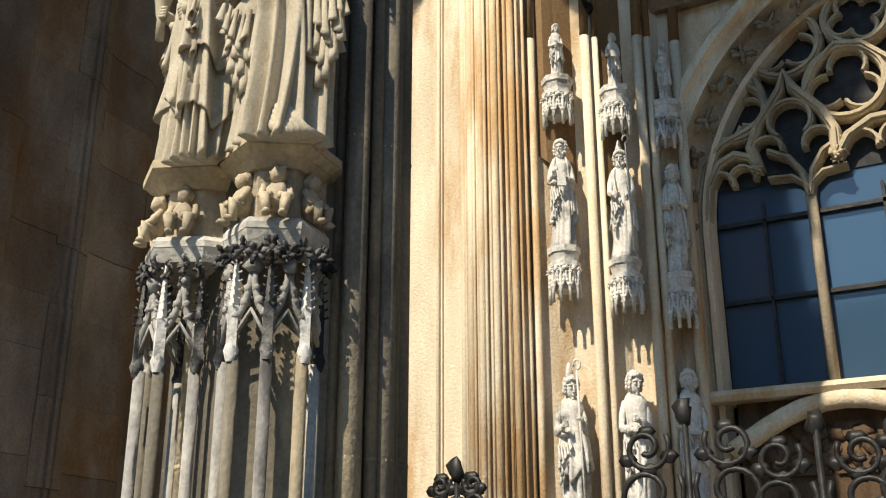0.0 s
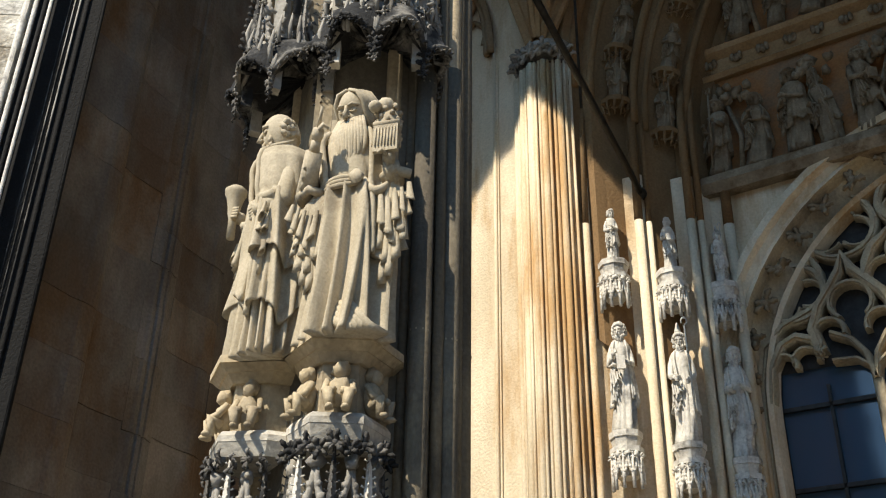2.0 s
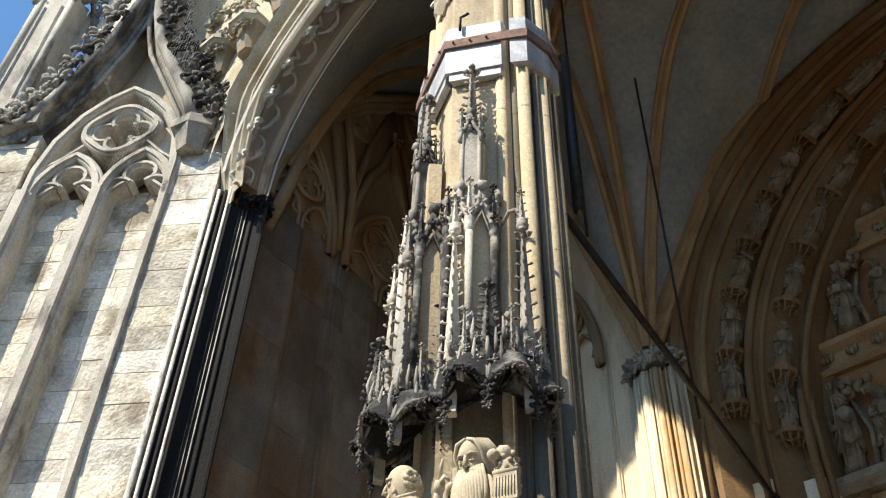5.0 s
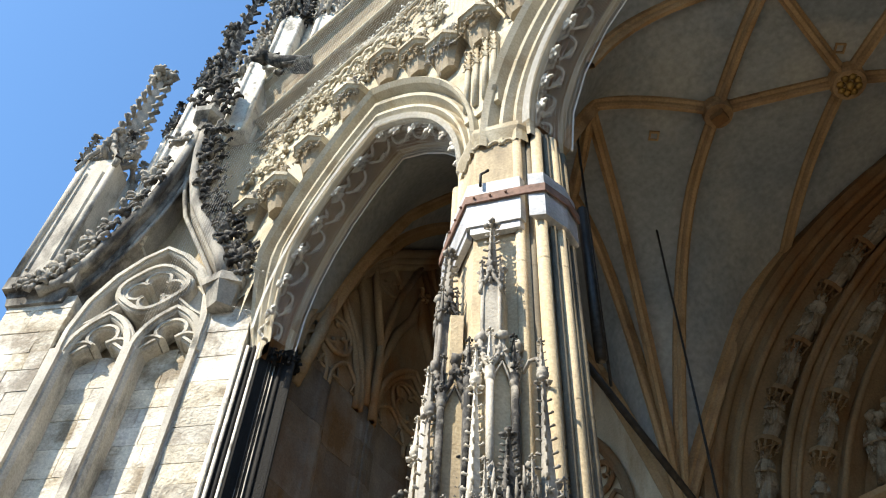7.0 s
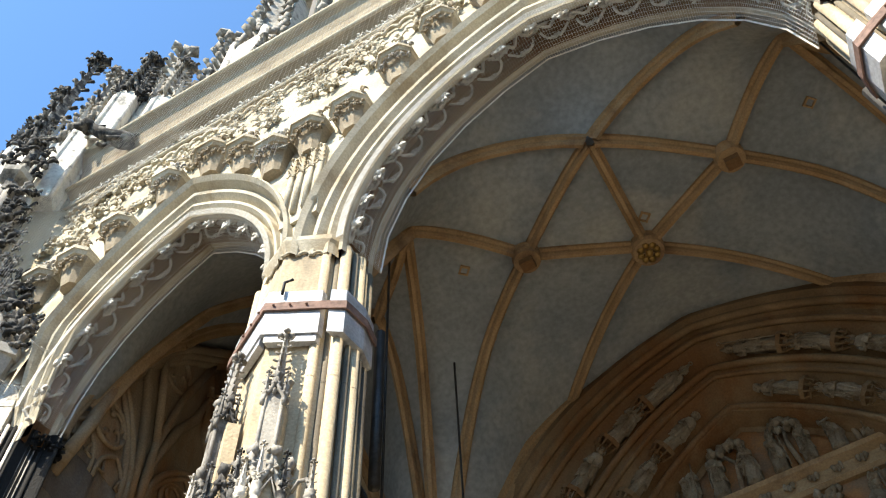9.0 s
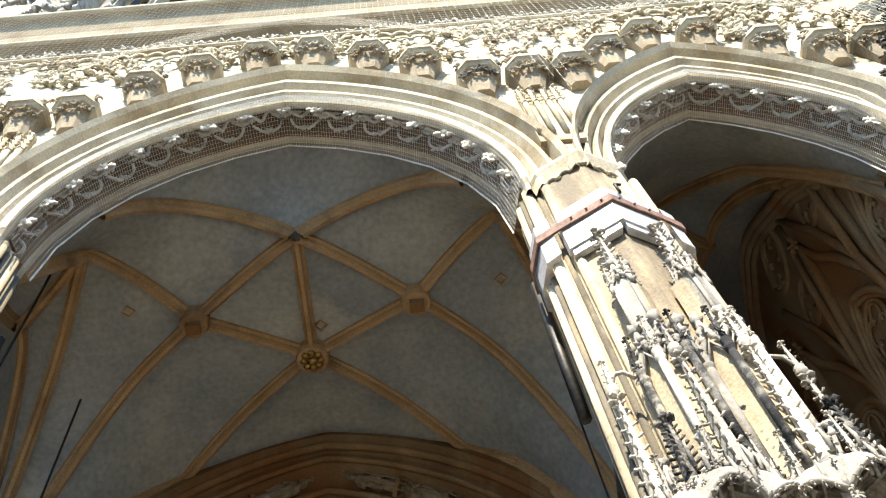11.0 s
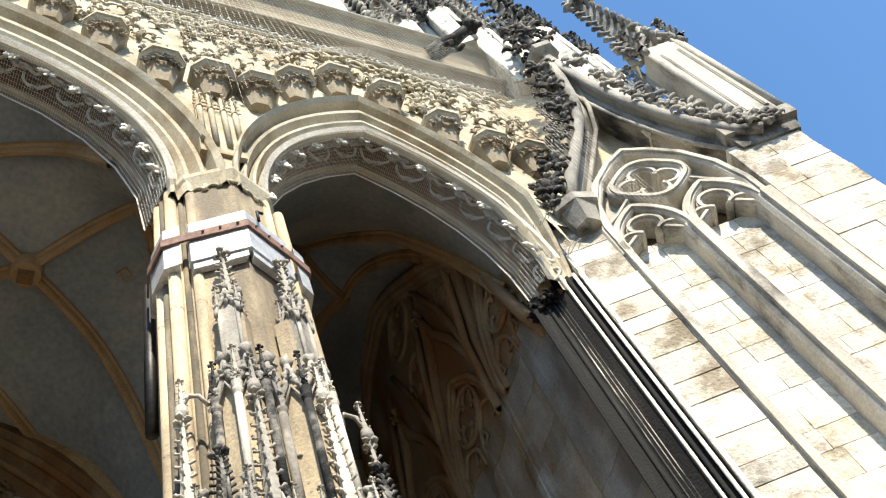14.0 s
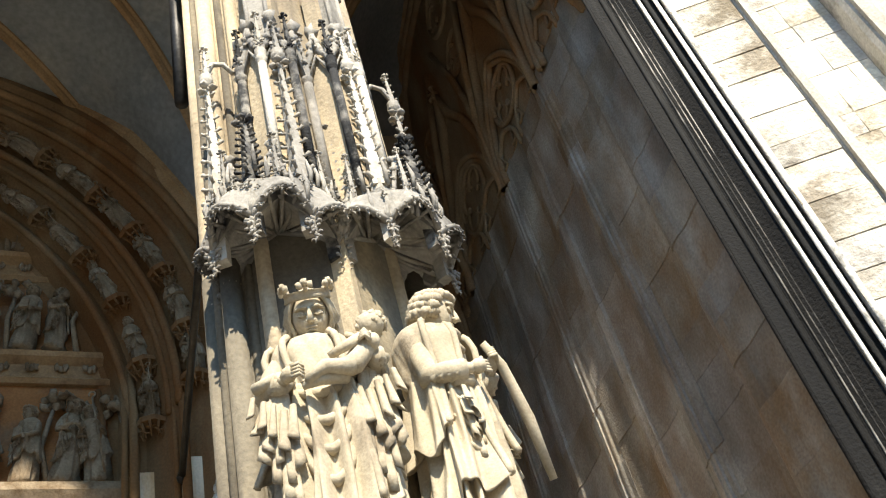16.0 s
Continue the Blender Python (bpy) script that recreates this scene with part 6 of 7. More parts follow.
# bald man in profile with a goblet
s2 = Mesh()
m2 = pose(-3.12, -0.52, 3.56, 0, 0, -32) @ Matrix.Diagonal((0.88, 0.88, 1, 1))
H2 = 1.47
robe(s2, H2, 8, m2, 132, 60, 0.95, 0.85, 1.4, [(-1.3, 5.3, 0.16, 0.0), (-1.2, 4.3, 0.36, 0.02)])
head(s2, H2, m2, 14, -16, 13, 1.2, False, True, tilt=12)
arm(s2, m2, -1, (-0.27, -0.08, 0.86), (-0.19, -0.2, 0.88), H2, 0.045, 1.15)
arm(s2, m2, 1, (0.26, -0.04, 0.84), (0.12, -0.16, 0.8), H2, 0.045, 1.15)
s2.lathe([(0.0, -0.15), (0.026, -0.15), (0.026, -0.03), (0.036, 0.0), (0.042, 0.05), (0.055, 0.1), (0.068, 0.125), (0.07, 0.15), (0.06, 0.155), (0.055, 0.15), (0.045, 0.17), (0.0, 0.18)], 16, m2 @ pose(-0.2, -0.24, 0.9))
for k in range(5):
    swag(s2, (-0.13 + 0.005 * k, -0.02, 1.27 - 0.028 * k), (0.15 - 0.005 * k, 0.0, 1.26 - 0.028 * k), 0.03 + 0.05 * k, 0.022, m2, 0.13)
cascade(s2, 0.14, -0.12, 0.86, 0.55, 16, m2, 0.036, 1)
cascade(s2, -0.13, -0.15, 0.8, 0.5, 19, m2, 0.034, -1)
for k in range(3):
    swag(s2, (-0.13, -0.1, 0.68 - 0.15 * k), (0.14, -0.1, 0.74 - 0.15 * k), 0.09, 0.022, m2, 0.06)
tagged(part("statue", s2, FIGURE), "cream stone statue of a bald robed man holding a goblet", "statue", "statues on the pillars")
# crowned woman with a child
s3 = Mesh()
m3 = pose(2.71, -0.52, 3.42, 0, 0, -14) @ Matrix.Diagonal((1.0, 0.95, 1, 1))
H3 = 1.38
robe(s3, H3, 21, m3, 132, 60, 1.0, 0.85, 1.45, [(-1.0, 3.9, 0.14, 0.0), (-0.4, 3.2, 0.36, 0.02)])
head(s3, H3, m3, 24, -6, 16, 0, True, hair="long", tilt=32)
arm(s3, m3, -1, (-0.27, -0.06, 0.84), (-0.13, -0.22, 0.83), H3, 0.045, 1.2)
arm(s3, m3, 1, (0.33, -0.06, 0.9), (0.24, -0.2, 0.97), H3, 0.042, 1.2)
mc = m3 @ Matrix.Translation((0.04, 0.04, -0.12))
# child lying across the arms, seen from behind
s3.tube([(0.22, -0.19, 1.15), (0.17, -0.21, 1.08), (0.11, -0.23, 0.99), (0.06, -0.24, 0.96)], [0.036, 0.05, 0.05, 0.042], 12, mc)
s3.tube([(0.1, -0.25, 0.96), (-0.02, -0.29, 0.95), (-0.1, -0.27, 0.9)], [0.042, 0.034, 0.02], 10, mc)
s3.tube([(0.07, -0.22, 0.94), (-0.04, -0.26, 0.91), (-0.12, -0.25, 0.89)], [0.036, 0.028, 0.018], 10, mc)
s3.tube([(0.16, -0.24, 1.12), (0.08, -0.27, 1.06), (0.01, -0.25, 1.03)], [0.03, 0.026, 0.018], 8, mc)
s3.blob((0.22, -0.2, 1.22), 0.062, 2, 0.05, (1, 1, 1.05), 14, 10, mc)
for i in range(46):
    a, zz = i * 2.4, (i % 23) / 23
    rr = 0.062 * math.sqrt(max(1 - (zz * 1.4 - 0.4) ** 2, 0.02))
    s3.blob((0.225 + rr * math.cos(a), -0.19 + rr * math.sin(a), 1.2 + 0.085 * zz), 0.015, i, 0.3, (1, 1, 1), 6, 4, mc)
cascade(s3, 0.22, -0.12, 0.94, 0.72, 26, m3, 0.036, 1)
cascade(s3, -0.19, -0.14, 0.84, 0.6, 29, m3, 0.036, -1)
for i in range(4):
    swag(s3, (-0.17, -0.06, 0.86 - 0.05 * i), (0.18, -0.06, 0.9 - 0.04 * i), 0.1 + 0.1 * i, 0.03, m3, 0.075)
tagged(part("statue", s3, FIGURE), "cream stone statue of a crowned woman holding a child", "statue", "statues on the pillars")
# curly-haired figure with a staff
s4 = Mesh()
m4 = pose(3.3, -0.52, 3.42, 0, 0, 34) @ Matrix.Diagonal((0.92, 0.92, 1, 1))
H4 = 1.46
robe(s4, H4, 31, m4, 132, 60, 1.0, 0.9, 1.45, [(-0.3, 4.4, 0.18, 0.0), (-0.9, 3.6, 0.38, 0.02)])
head(s4, H4, m4, 34, 26, 18, 0.0, tilt=20)
arm(s4, m4, -1, (-0.26, -0.06, 0.86), (-0.02, -0.24, 0.9), H4, 0.045, 1.2)
arm(s4, m4, 1, (0.3, -0.06, 0.9), (0.14, -0.25, 0.99), H4, 0.045, 1.2)
s4.tube([(0.06, -0.26, 1.06), (0.16, -0.28, 0.96), (0.3, -0.27, 0.72), (0.42, -0.24, 0.45)], [0.02, 0.026, 0.03, 0.02], 10, m4)
cascade(s4, 0.24, -0.1, 0.84, 0.56, 36, m4, 0.036, 1)
cascade(s4, -0.03, -0.15, 0.84, 0.5, 39, m4, 0.036, -1)
for i in range(4):
    swag(s4, (-0.15, -0.02, 1.22 - 0.03 * i), (0.14, -0.04, 1.2 - 0.04 * i), 0.05 + 0.06 * i, 0.024, m4, 0.13)
for i in range(3):
    swag(s4, (-0.14, -0.1, 0.78 - 0.12 * i), (0.1, -0.12, 0.84 - 0.12 * i), 0.1, 0.024, m4, 0.06)
tagged(part("statue", s4, FIGURE), "cream stone statue of a curly-haired robed figure holding a staff", "statue", "statues on the pillars")


# ---- the portal ----
portal = tagged(new("wall_portal"), "brown stone portal with archivolts, painted tympanum and traceried window", "portal", kind="structure")
back = Mesh()
# wall round the archivolts
aw = pointed(0, 9.0, 3.8, 13.3, 24)
for p, q in zip(aw, aw[1:]):
    back.add([(p[0], 4.45, p[1]), (q[0], 4.45, q[1]), (q[0], 4.45, 15.0), (p[0], 4.45, 15.0)], [(0, 1, 2, 3)])
for s in (-1, 1):
    back.box(min(s * 3.8, s * 5.0), max(s * 3.8, s * 5.0), 4.5, 5.0, 9.0, 15.0)
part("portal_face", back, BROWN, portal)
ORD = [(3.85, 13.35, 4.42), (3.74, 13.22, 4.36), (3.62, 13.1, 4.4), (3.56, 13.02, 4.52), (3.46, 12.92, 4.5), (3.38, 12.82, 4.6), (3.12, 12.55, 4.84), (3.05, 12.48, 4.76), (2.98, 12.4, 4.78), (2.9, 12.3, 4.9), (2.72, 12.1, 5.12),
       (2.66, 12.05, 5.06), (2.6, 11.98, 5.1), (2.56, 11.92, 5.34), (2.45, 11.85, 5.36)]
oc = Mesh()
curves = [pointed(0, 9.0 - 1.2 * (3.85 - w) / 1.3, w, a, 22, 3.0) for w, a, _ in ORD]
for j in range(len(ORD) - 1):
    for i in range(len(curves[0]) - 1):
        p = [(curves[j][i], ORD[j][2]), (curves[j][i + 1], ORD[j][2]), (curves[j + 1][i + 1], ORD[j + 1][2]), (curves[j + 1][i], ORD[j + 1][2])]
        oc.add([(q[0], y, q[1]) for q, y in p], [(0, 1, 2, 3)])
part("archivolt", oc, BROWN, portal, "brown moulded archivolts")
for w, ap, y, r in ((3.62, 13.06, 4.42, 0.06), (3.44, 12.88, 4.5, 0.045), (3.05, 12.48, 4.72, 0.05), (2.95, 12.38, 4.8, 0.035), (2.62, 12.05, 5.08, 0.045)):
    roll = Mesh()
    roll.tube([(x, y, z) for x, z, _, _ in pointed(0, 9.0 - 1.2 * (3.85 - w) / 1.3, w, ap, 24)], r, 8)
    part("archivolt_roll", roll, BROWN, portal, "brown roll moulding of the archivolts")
# seated and standing figures with little canopies in the hollows
for ch, (w, ap, y, hh, cnt) in enumerate(((3.22, 12.66, 4.66, 0.8, 7), (2.8, 12.2, 4.96, 0.72, 6))):
    cur = pointed(0, 9.0 - 1.2 * (3.85 - w) / 1.3, w, ap, 40, 0)
    half = len(cur) // 2
    for s in (1, -1):
        for k in range(cnt):
            i = int((k + 0.25) / cnt * half * 0.94)
            x, z, ox, oz = cur[i]
            x2, z2, _, _ = cur[min(i + 2, half)]
            x, x2 = s * x, s * x2
            lean = math.degrees(math.atan2(x - x2, z2 - z))
            m = pose(x, y, z, 0, -lean, 0) @ pose(0, 0, 0, 0, 0, -s * 24)
            small_figure("archivolt_statue", k + 3 * ch, hh * 0.9, m, RELIEF, "small grey-brown stone figure in the archivolt", "archivolt statues")
            cn = Mesh()
            mm = pose(x, y, z, 0, -lean, 0)
            cn.prism([(0.17 * math.cos(a), 0.17 * math.sin(a)) for a in np.linspace(math.pi, 2 * math.pi, 5)], -0.06, 0.0, mm)
            for q in range(6):
                a = math.pi * (1 + q / 5)
                cn.leafy((0.12 * math.cos(a), 0.12 * math.sin(a), -0.12 - 0.04 * (q % 2)), 0.045, q + k, 4, mm)
                cn.tube([(0.15 * math.cos(a), 0.15 * math.sin(a), -0.06), (0.1 * math.cos(a), 0.1 * math.sin(a), -0.22)], [0.016, 0.008], 5, mm)
            part("figure_canopy", cn, BROWN, portal, "small carved canopy")
# tympanum
ty = Mesh()
tc = pointed(0, 7.55, 2.6, 12.1, 20)
ty.add([(x, 5.4, z) for x, z, _, _ in tc], [tuple(range(len(tc)))])
part("tympanum", ty, RED, portal, "red ochre painted tympanum ground")
for z, w in ((8.95, 2.5), (10.45, 2.05), (7.5, 2.6)):
    bd = Mesh()
    bd.sweep([((-w, 5.4, z), (0, -1, 0), (0, 0, 1)), ((w, 5.4, z), (0, -1, 0), (0, 0, 1))], [(0, 0), (0.06, 0.0), (0.1, 0.05), (0.05, 0.1), (0.05, 0.26), (0.14, 0.32), (0.16, 0.38), (0.0, 0.42)] if z > 8 else [(0, -0.1), (0.2, -0.1), (0.26, 0.0), (0.24, 0.1), (0.1, 0.14), (0, 0.14)], True)
    part("ledge", bd, RIB if z > 8 else RELIEF, portal, "carved stone ledge between the reliefs")
    if z > 8:
        lv = Mesh()
        for i in range(int(w * 2 / 0.3)):
            x = -w + 0.2 + 0.3 * i
            for k in (-1, 0, 1):
                lv.blob((x + 0.045 * k, 5.32, z + 0.19 + 0.02 * abs(k)), 0.04, i + k, 0.3, (0.8, 0.6, 1.4), 6, 4)
        part("leaf_row", lv, RELIEF, portal)
rnd = random.Random(8)
for row, (z, w, hh) in enumerate(((7.64, 2.45, 1.1), (9.37, 2.05, 0.95), (10.87, 1.4, 0.8))):
    x = -w + 0.1
    k = 0
    while x < w - 0.05:
        c = abs(x) / 2.5
        small_figure("relief_figure", k + row, hh * rnd.uniform(0.8, 0.98), pose(x, 5.3, z, 0, rnd.uniform(-7, 7), rnd.uniform(-45, 45)), RELIEF, "carved grey-brown stone relief figure in the tympanum", "figures of the tympanum")
        if k % 2 == 0:
            tree = thing("relief_tree", "carved grey-brown stone tree in the tympanum relief", "relief", "trees of the tympanum", pose(x + 0.24, 5.3, z))
            tk = Mesh()
            tk.tube([(0, 0, 0), (rnd.uniform(-0.1, 0.1), 0, 0.45), (rnd.uniform(-0.1, 0.1), 0, 0.85 * hh)], [0.035, 0.03, 0.025], 6)
            part("trunk", tk, RELIEF, tree)
            cw = Mesh()
            for i in range(14):
                cw.blob((rnd.uniform(-0.2, 0.2), rnd.uniform(-0.1, 0.0), hh * rnd.uniform(0.8, 0.98)), 0.055, i + k, 0.5, (1, 1, 1), 6, 4)
            part("crown", cw, RELIEF, tree)
        x += rnd.uniform(0.3, 0.46)
        k += 1
# wall below the tympanum, with the wide window
WW, WZ, WA = 2.58, 5.0, 7.75
low = Mesh()
hc = pointed(0, WZ, WW, WA, 16)
for p, q in zip(hc, hc[1:]):
    low.add([(p[0], 5.34, p[1]), (q[0], 5.34, q[1]), (q[0], 5.34, max(7.5, q[1])), (p[0], 5.34, max(7.5, p[1]))], [(0, 1, 2, 3)])
for s in (-1, 1):
    low.box(min(s * WW, s * 3.0), max(s * WW, s * 3.0), 5.34, 5.9, 0, 7.5)
part("wall_over_window", low, LIME, portal)
wa, wh = Mesh(), Mesh()
WP = [(0.16, 5.3), (0.14, 5.2), (0.05, 5.18), (0.02, 5.26), (-0.04, 5.3), (-0.1, 5.26), (-0.14, 5.4), (-0.3, 5.5), (-0.33, 5.44), (-0.38, 5.46), (-0.42, 5.62)]
rows = [pointed(0, WZ, WW + p, WA + p, 16, 5.1) for p, _ in WP]
for j in range(len(WP) - 1):
    for i in range(len(rows[0]) - 1):
        q = [(rows[j][i], WP[j][1]), (rows[j][i + 1], WP[j][1]), (rows[j + 1][i + 1], WP[j + 1][1]), (rows[j + 1][i], WP[j + 1][1])]
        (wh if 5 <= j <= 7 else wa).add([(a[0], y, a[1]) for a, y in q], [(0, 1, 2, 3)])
part("window_arch", wa, LIME, portal, "cream moulded window arch")
# darker stone colour deepens the shade of the recessed hollow
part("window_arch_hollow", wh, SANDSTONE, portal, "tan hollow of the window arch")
wf = Mesh()
cur = pointed(0, WZ, WW - 0.22, WA - 0.22, 30)
for i in range(0, len(cur), 3):
    x, z, _, _ = cur[i]
    wf.leafy((x, 5.36, z), 0.12, 500 + i, 5)
part("arch_foliage", wf, RELIEF, portal, "carved leaves in the window arch")
win = tagged(new("window_1"), "wide gothic window with stone tracery and blue glass", "window", kind="structure")
gl = Mesh()
gi = pointed(0, WZ, WW - 0.42, WA - 0.42, 16)
gl.add([(x, 5.66, z) for x, z, _, _ in gi] + [(-(WW - 0.42), 5.66, 3.45), (WW - 0.42, 5.66, 3.45)], [tuple(range(len(gi) + 2))])
part("glass", gl, GLASS, win, "blue reflecting glass")
ug = Mesh()
uo = [(x, z) for x, z, _, _ in gi if z > 5.22]
ug.add([(x, 5.64, z) for x, z in uo], [tuple(range(len(uo)))])
part("tracery_glass", ug, DARK, win, "dull dark glass behind the tracery")
# dark sheet painted as the unlit inside behind the window
rec = Mesh()
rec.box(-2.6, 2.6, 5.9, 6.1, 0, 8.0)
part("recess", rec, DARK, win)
for x in (-1.24, -0.05, 0.05, 1.24):
    mu = Mesh()
    mu.tube([(x, 5.56, 3.4), (x, 5.56, 5.3)], 0.05, 8)
    part("mullion", mu, SANDSTONE, win)
for x in (-1.7, -0.62, 0.62, 1.7):
    bar = Mesh()
    bar.box(x - 0.015, x + 0.015, 5.6, 5.65, 3.45, 5.25)
    part("glazing_bar", bar, IRON, win)
for z in (4.28, 5.06):
    bar = Mesh()
    bar.box(-2.15, 2.15, 5.6, 5.65, z - 0.02, z + 0.02)
    part("glazing_bar", bar, IRON, win)
tr = Mesh()
I4 = Matrix.Identity(4)


def foils(mesh, cx, cz, r, turn, n=3, w=0.034, front=5.47):
    """A round opening with n cusped foils."""
    moulded_bar(mesh, arc_points(cx, cz, r, 0, 2 * math.pi, 25), w * 1.2, front, 5.64, I4, 0.35, 0.05)
    for k in range(n):
        a = turn + 2 * math.pi * k / n
        k2 = 0.53 if n == 3 else 0.45
        moulded_bar(mesh, arc_points(cx + r * 0.5 * math.cos(a), cz + r * 0.5 * math.sin(a), r * k2 * 0.88, a - 2.0, a + 2.0, 12), w * 0.75, front + 0.03, 5.62, I4, 0.35, 0.04)


for s in (-1, 1):
    # hanging ogee over the mullion, with a pendant at each foot
    ogee = [(1.68, 5.54), (1.73, 5.78), (1.64, 6.0), (1.5, 6.18), (1.4, 6.32), (1.34, 6.5), (1.28, 6.32), (1.18, 6.2), (1.04, 6.02), (0.95, 5.8), (0.96, 5.54)]
    moulded_bar(tr, [(s * x, z) for x, z in ogee], 0.055, 5.42, 5.64, I4, 0.35, 0.07)
    for c, z0, r in ((1.58, 5.72, 0.14), (1.1, 5.72, 0.14)):
        moulded_bar(tr, [(s * x, z) for x, z in arc_points(c, z0, r, -0.3, math.pi + 0.3, 11)], 0.03, 5.46, 5.63, I4)
    moulded_bar(tr, [(s * x, z) for x, z in arc_points(1.34, 6.0, 0.2, -0.9, math.pi + 0.9, 15)], 0.032, 5.46, 5.63, I4)
    # forked head of the mullion
    for q in (-1, 1):
        moulded_bar(tr, [(s * 1.24, 5.2), (s * (1.24 + q * 0.05), 5.45), (s * (1.24 + q * 0.16), 5.62), (s * (1.24 + q * 0.34), 5.72)], 0.035, 5.47, 5.64, I4)
        moulded_bar(tr, [(s * 1.24, 5.3), (s * (1.24 + q * 0.14), 5.42), (s * (1.24 + q * 0.36), 5.44)], 0.026, 5.48, 5.64, I4)
    # arch of the outer light and the sweeping bar above it
    moulded_bar(tr, [(s * 2.22, 5.1), (s * 2.18, 5.45), (s * 2.05, 5.68), (s * 1.9, 5.75), (s * 1.74, 5.68), (s * 1.68, 5.54)], 0.05, 5.45, 5.64, I4)
    moulded_bar(tr, [(s * 2.3, 5.3), (s * 2.22, 5.68), (s * 2.0, 5.88), (s * 1.73, 5.98), (s * 1.6, 6.06)], 0.045, 5.45, 5.64, I4)
    for cx, cz, r in ((2.06, 5.46, 0.13), (1.84, 5.5, 0.12)):
        moulded_bar(tr, [(s * x, z) for x, z in arc_points(cx, cz, r, -0.2, math.pi + 0.3, 10)], 0.026, 5.48, 5.63, I4)
    # arches meeting over the middle
    moulded_bar(tr, [(s * 0.96, 5.54), (s * 0.84, 5.72), (s * 0.62, 5.84), (s * 0.4, 5.84), (s * 0.2, 5.7), (s * 0.08, 5.5), (s * 0.05, 5.2)], 0.05, 5.45, 5.64, I4)
    for cx, cz, r in ((0.74, 5.6, 0.15), (0.42, 5.62, 0.15)):
        moulded_bar(tr, [(s * x, z) for x, z in arc_points(cx, cz, r, -0.2, math.pi + 0.2, 11)], 0.028, 5.48, 5.63, I4)
    foils(tr, s * 1.86, 6.2, 0.3, 1.57 - s * 0.4)
    foils(tr, s * 1.32, 6.82, 0.34, -0.52)
    foils(tr, s * 0.8, 6.28, 0.36, 1.57 + s * 0.2)
    foils(tr, s * 0.62, 6.95, 0.3, 0.4, 4)
    moulded_bar(tr, [(s * 1.2, 6.2), (s * 1.05, 6.5), (s * 0.85, 6.68), (s * 0.6, 6.62), (s * 0.3, 6.3), (s * 0.1, 5.9)], 0.04, 5.45, 5.64, I4)
    moulded_bar(tr, [(s * 1.55, 6.12), (s * 1.58, 6.4), (s * 1.66, 6.6)], 0.035, 5.46, 5.64, I4)
    for x, z in ((1.68, 5.52), (0.96, 5.52)):
        tr.leafy((s * x, 5.42, z), 0.07, 5, 7)
        tr.leafy((s * x, 5.46, z - 0.05), 0.05, 8, 6)
foils(tr, 0, 6.75, 0.3, 1.57, 4)
part("tracery", tr, SANDSTONE, win, "pale stone window tracery")
sill = Mesh()
sill.sweep([((-2.3, 5.3, 3.3), (0, 1, 0), (0, 0, 1)), ((2.3, 5.3, 3.3), (0, 1, 0), (0, 0, 1))], [(0.0, 0), (-0.04, 0.05), (0.0, 0.1), (0.35, 0.17), (0.4, 0.0)], True)
part("sill", sill, LIME, win)
for s in (-1, 1):
    dr = tagged(new("door_1" if s < 0 else "door_2"), "dark carved oak door under a segmental arch", "door", kind="structure")
    db = Mesh()
    db.box(min(s * 0.2, s * 2.1), max(s * 0.2, s * 2.1), 5.5, 5.6, 0, 3.3)
    part("leaf", db, WOOD, dr)
    for i in range(5):
        for k in range(6):
            pn = Mesh()
            pn.box(-0.16, 0.16, -0.03, 0.0, -0.22, 0.22, pose(s * (0.4 + 0.37 * i), 5.5, 0.35 + 0.5 * k))
            part("panel", pn, WOOD, dr)
    cv = Mesh()
    for i in range(26):
        cv.blob((s * (0.35 + 0.065 * i), 5.47, 2.85 + 0.12 * math.sin(i * 1.9)), 0.08, i, 0.5, (1, 0.6, 1), 6, 4)
    part("carving", cv, WOOD, dr, "carved foliage over the door")
    ar = Mesh()
    ar.tube([(s * (0.15 + 2.0 * t), 5.36, 2.85 + 0.4 * math.sin(math.pi * t)) for t in np.linspace(0, 1, 13)], 0.09, 8)
    part("door_arch", ar, LIME, dr)
tru = Mesh()
tru.prism([(-0.2, 5.6), (-0.2, 5.2), (0, 5.05), (0.2, 5.2), (0.2, 5.6)], 0, 3.3)
part("centre_post", tru, LIME, portal)

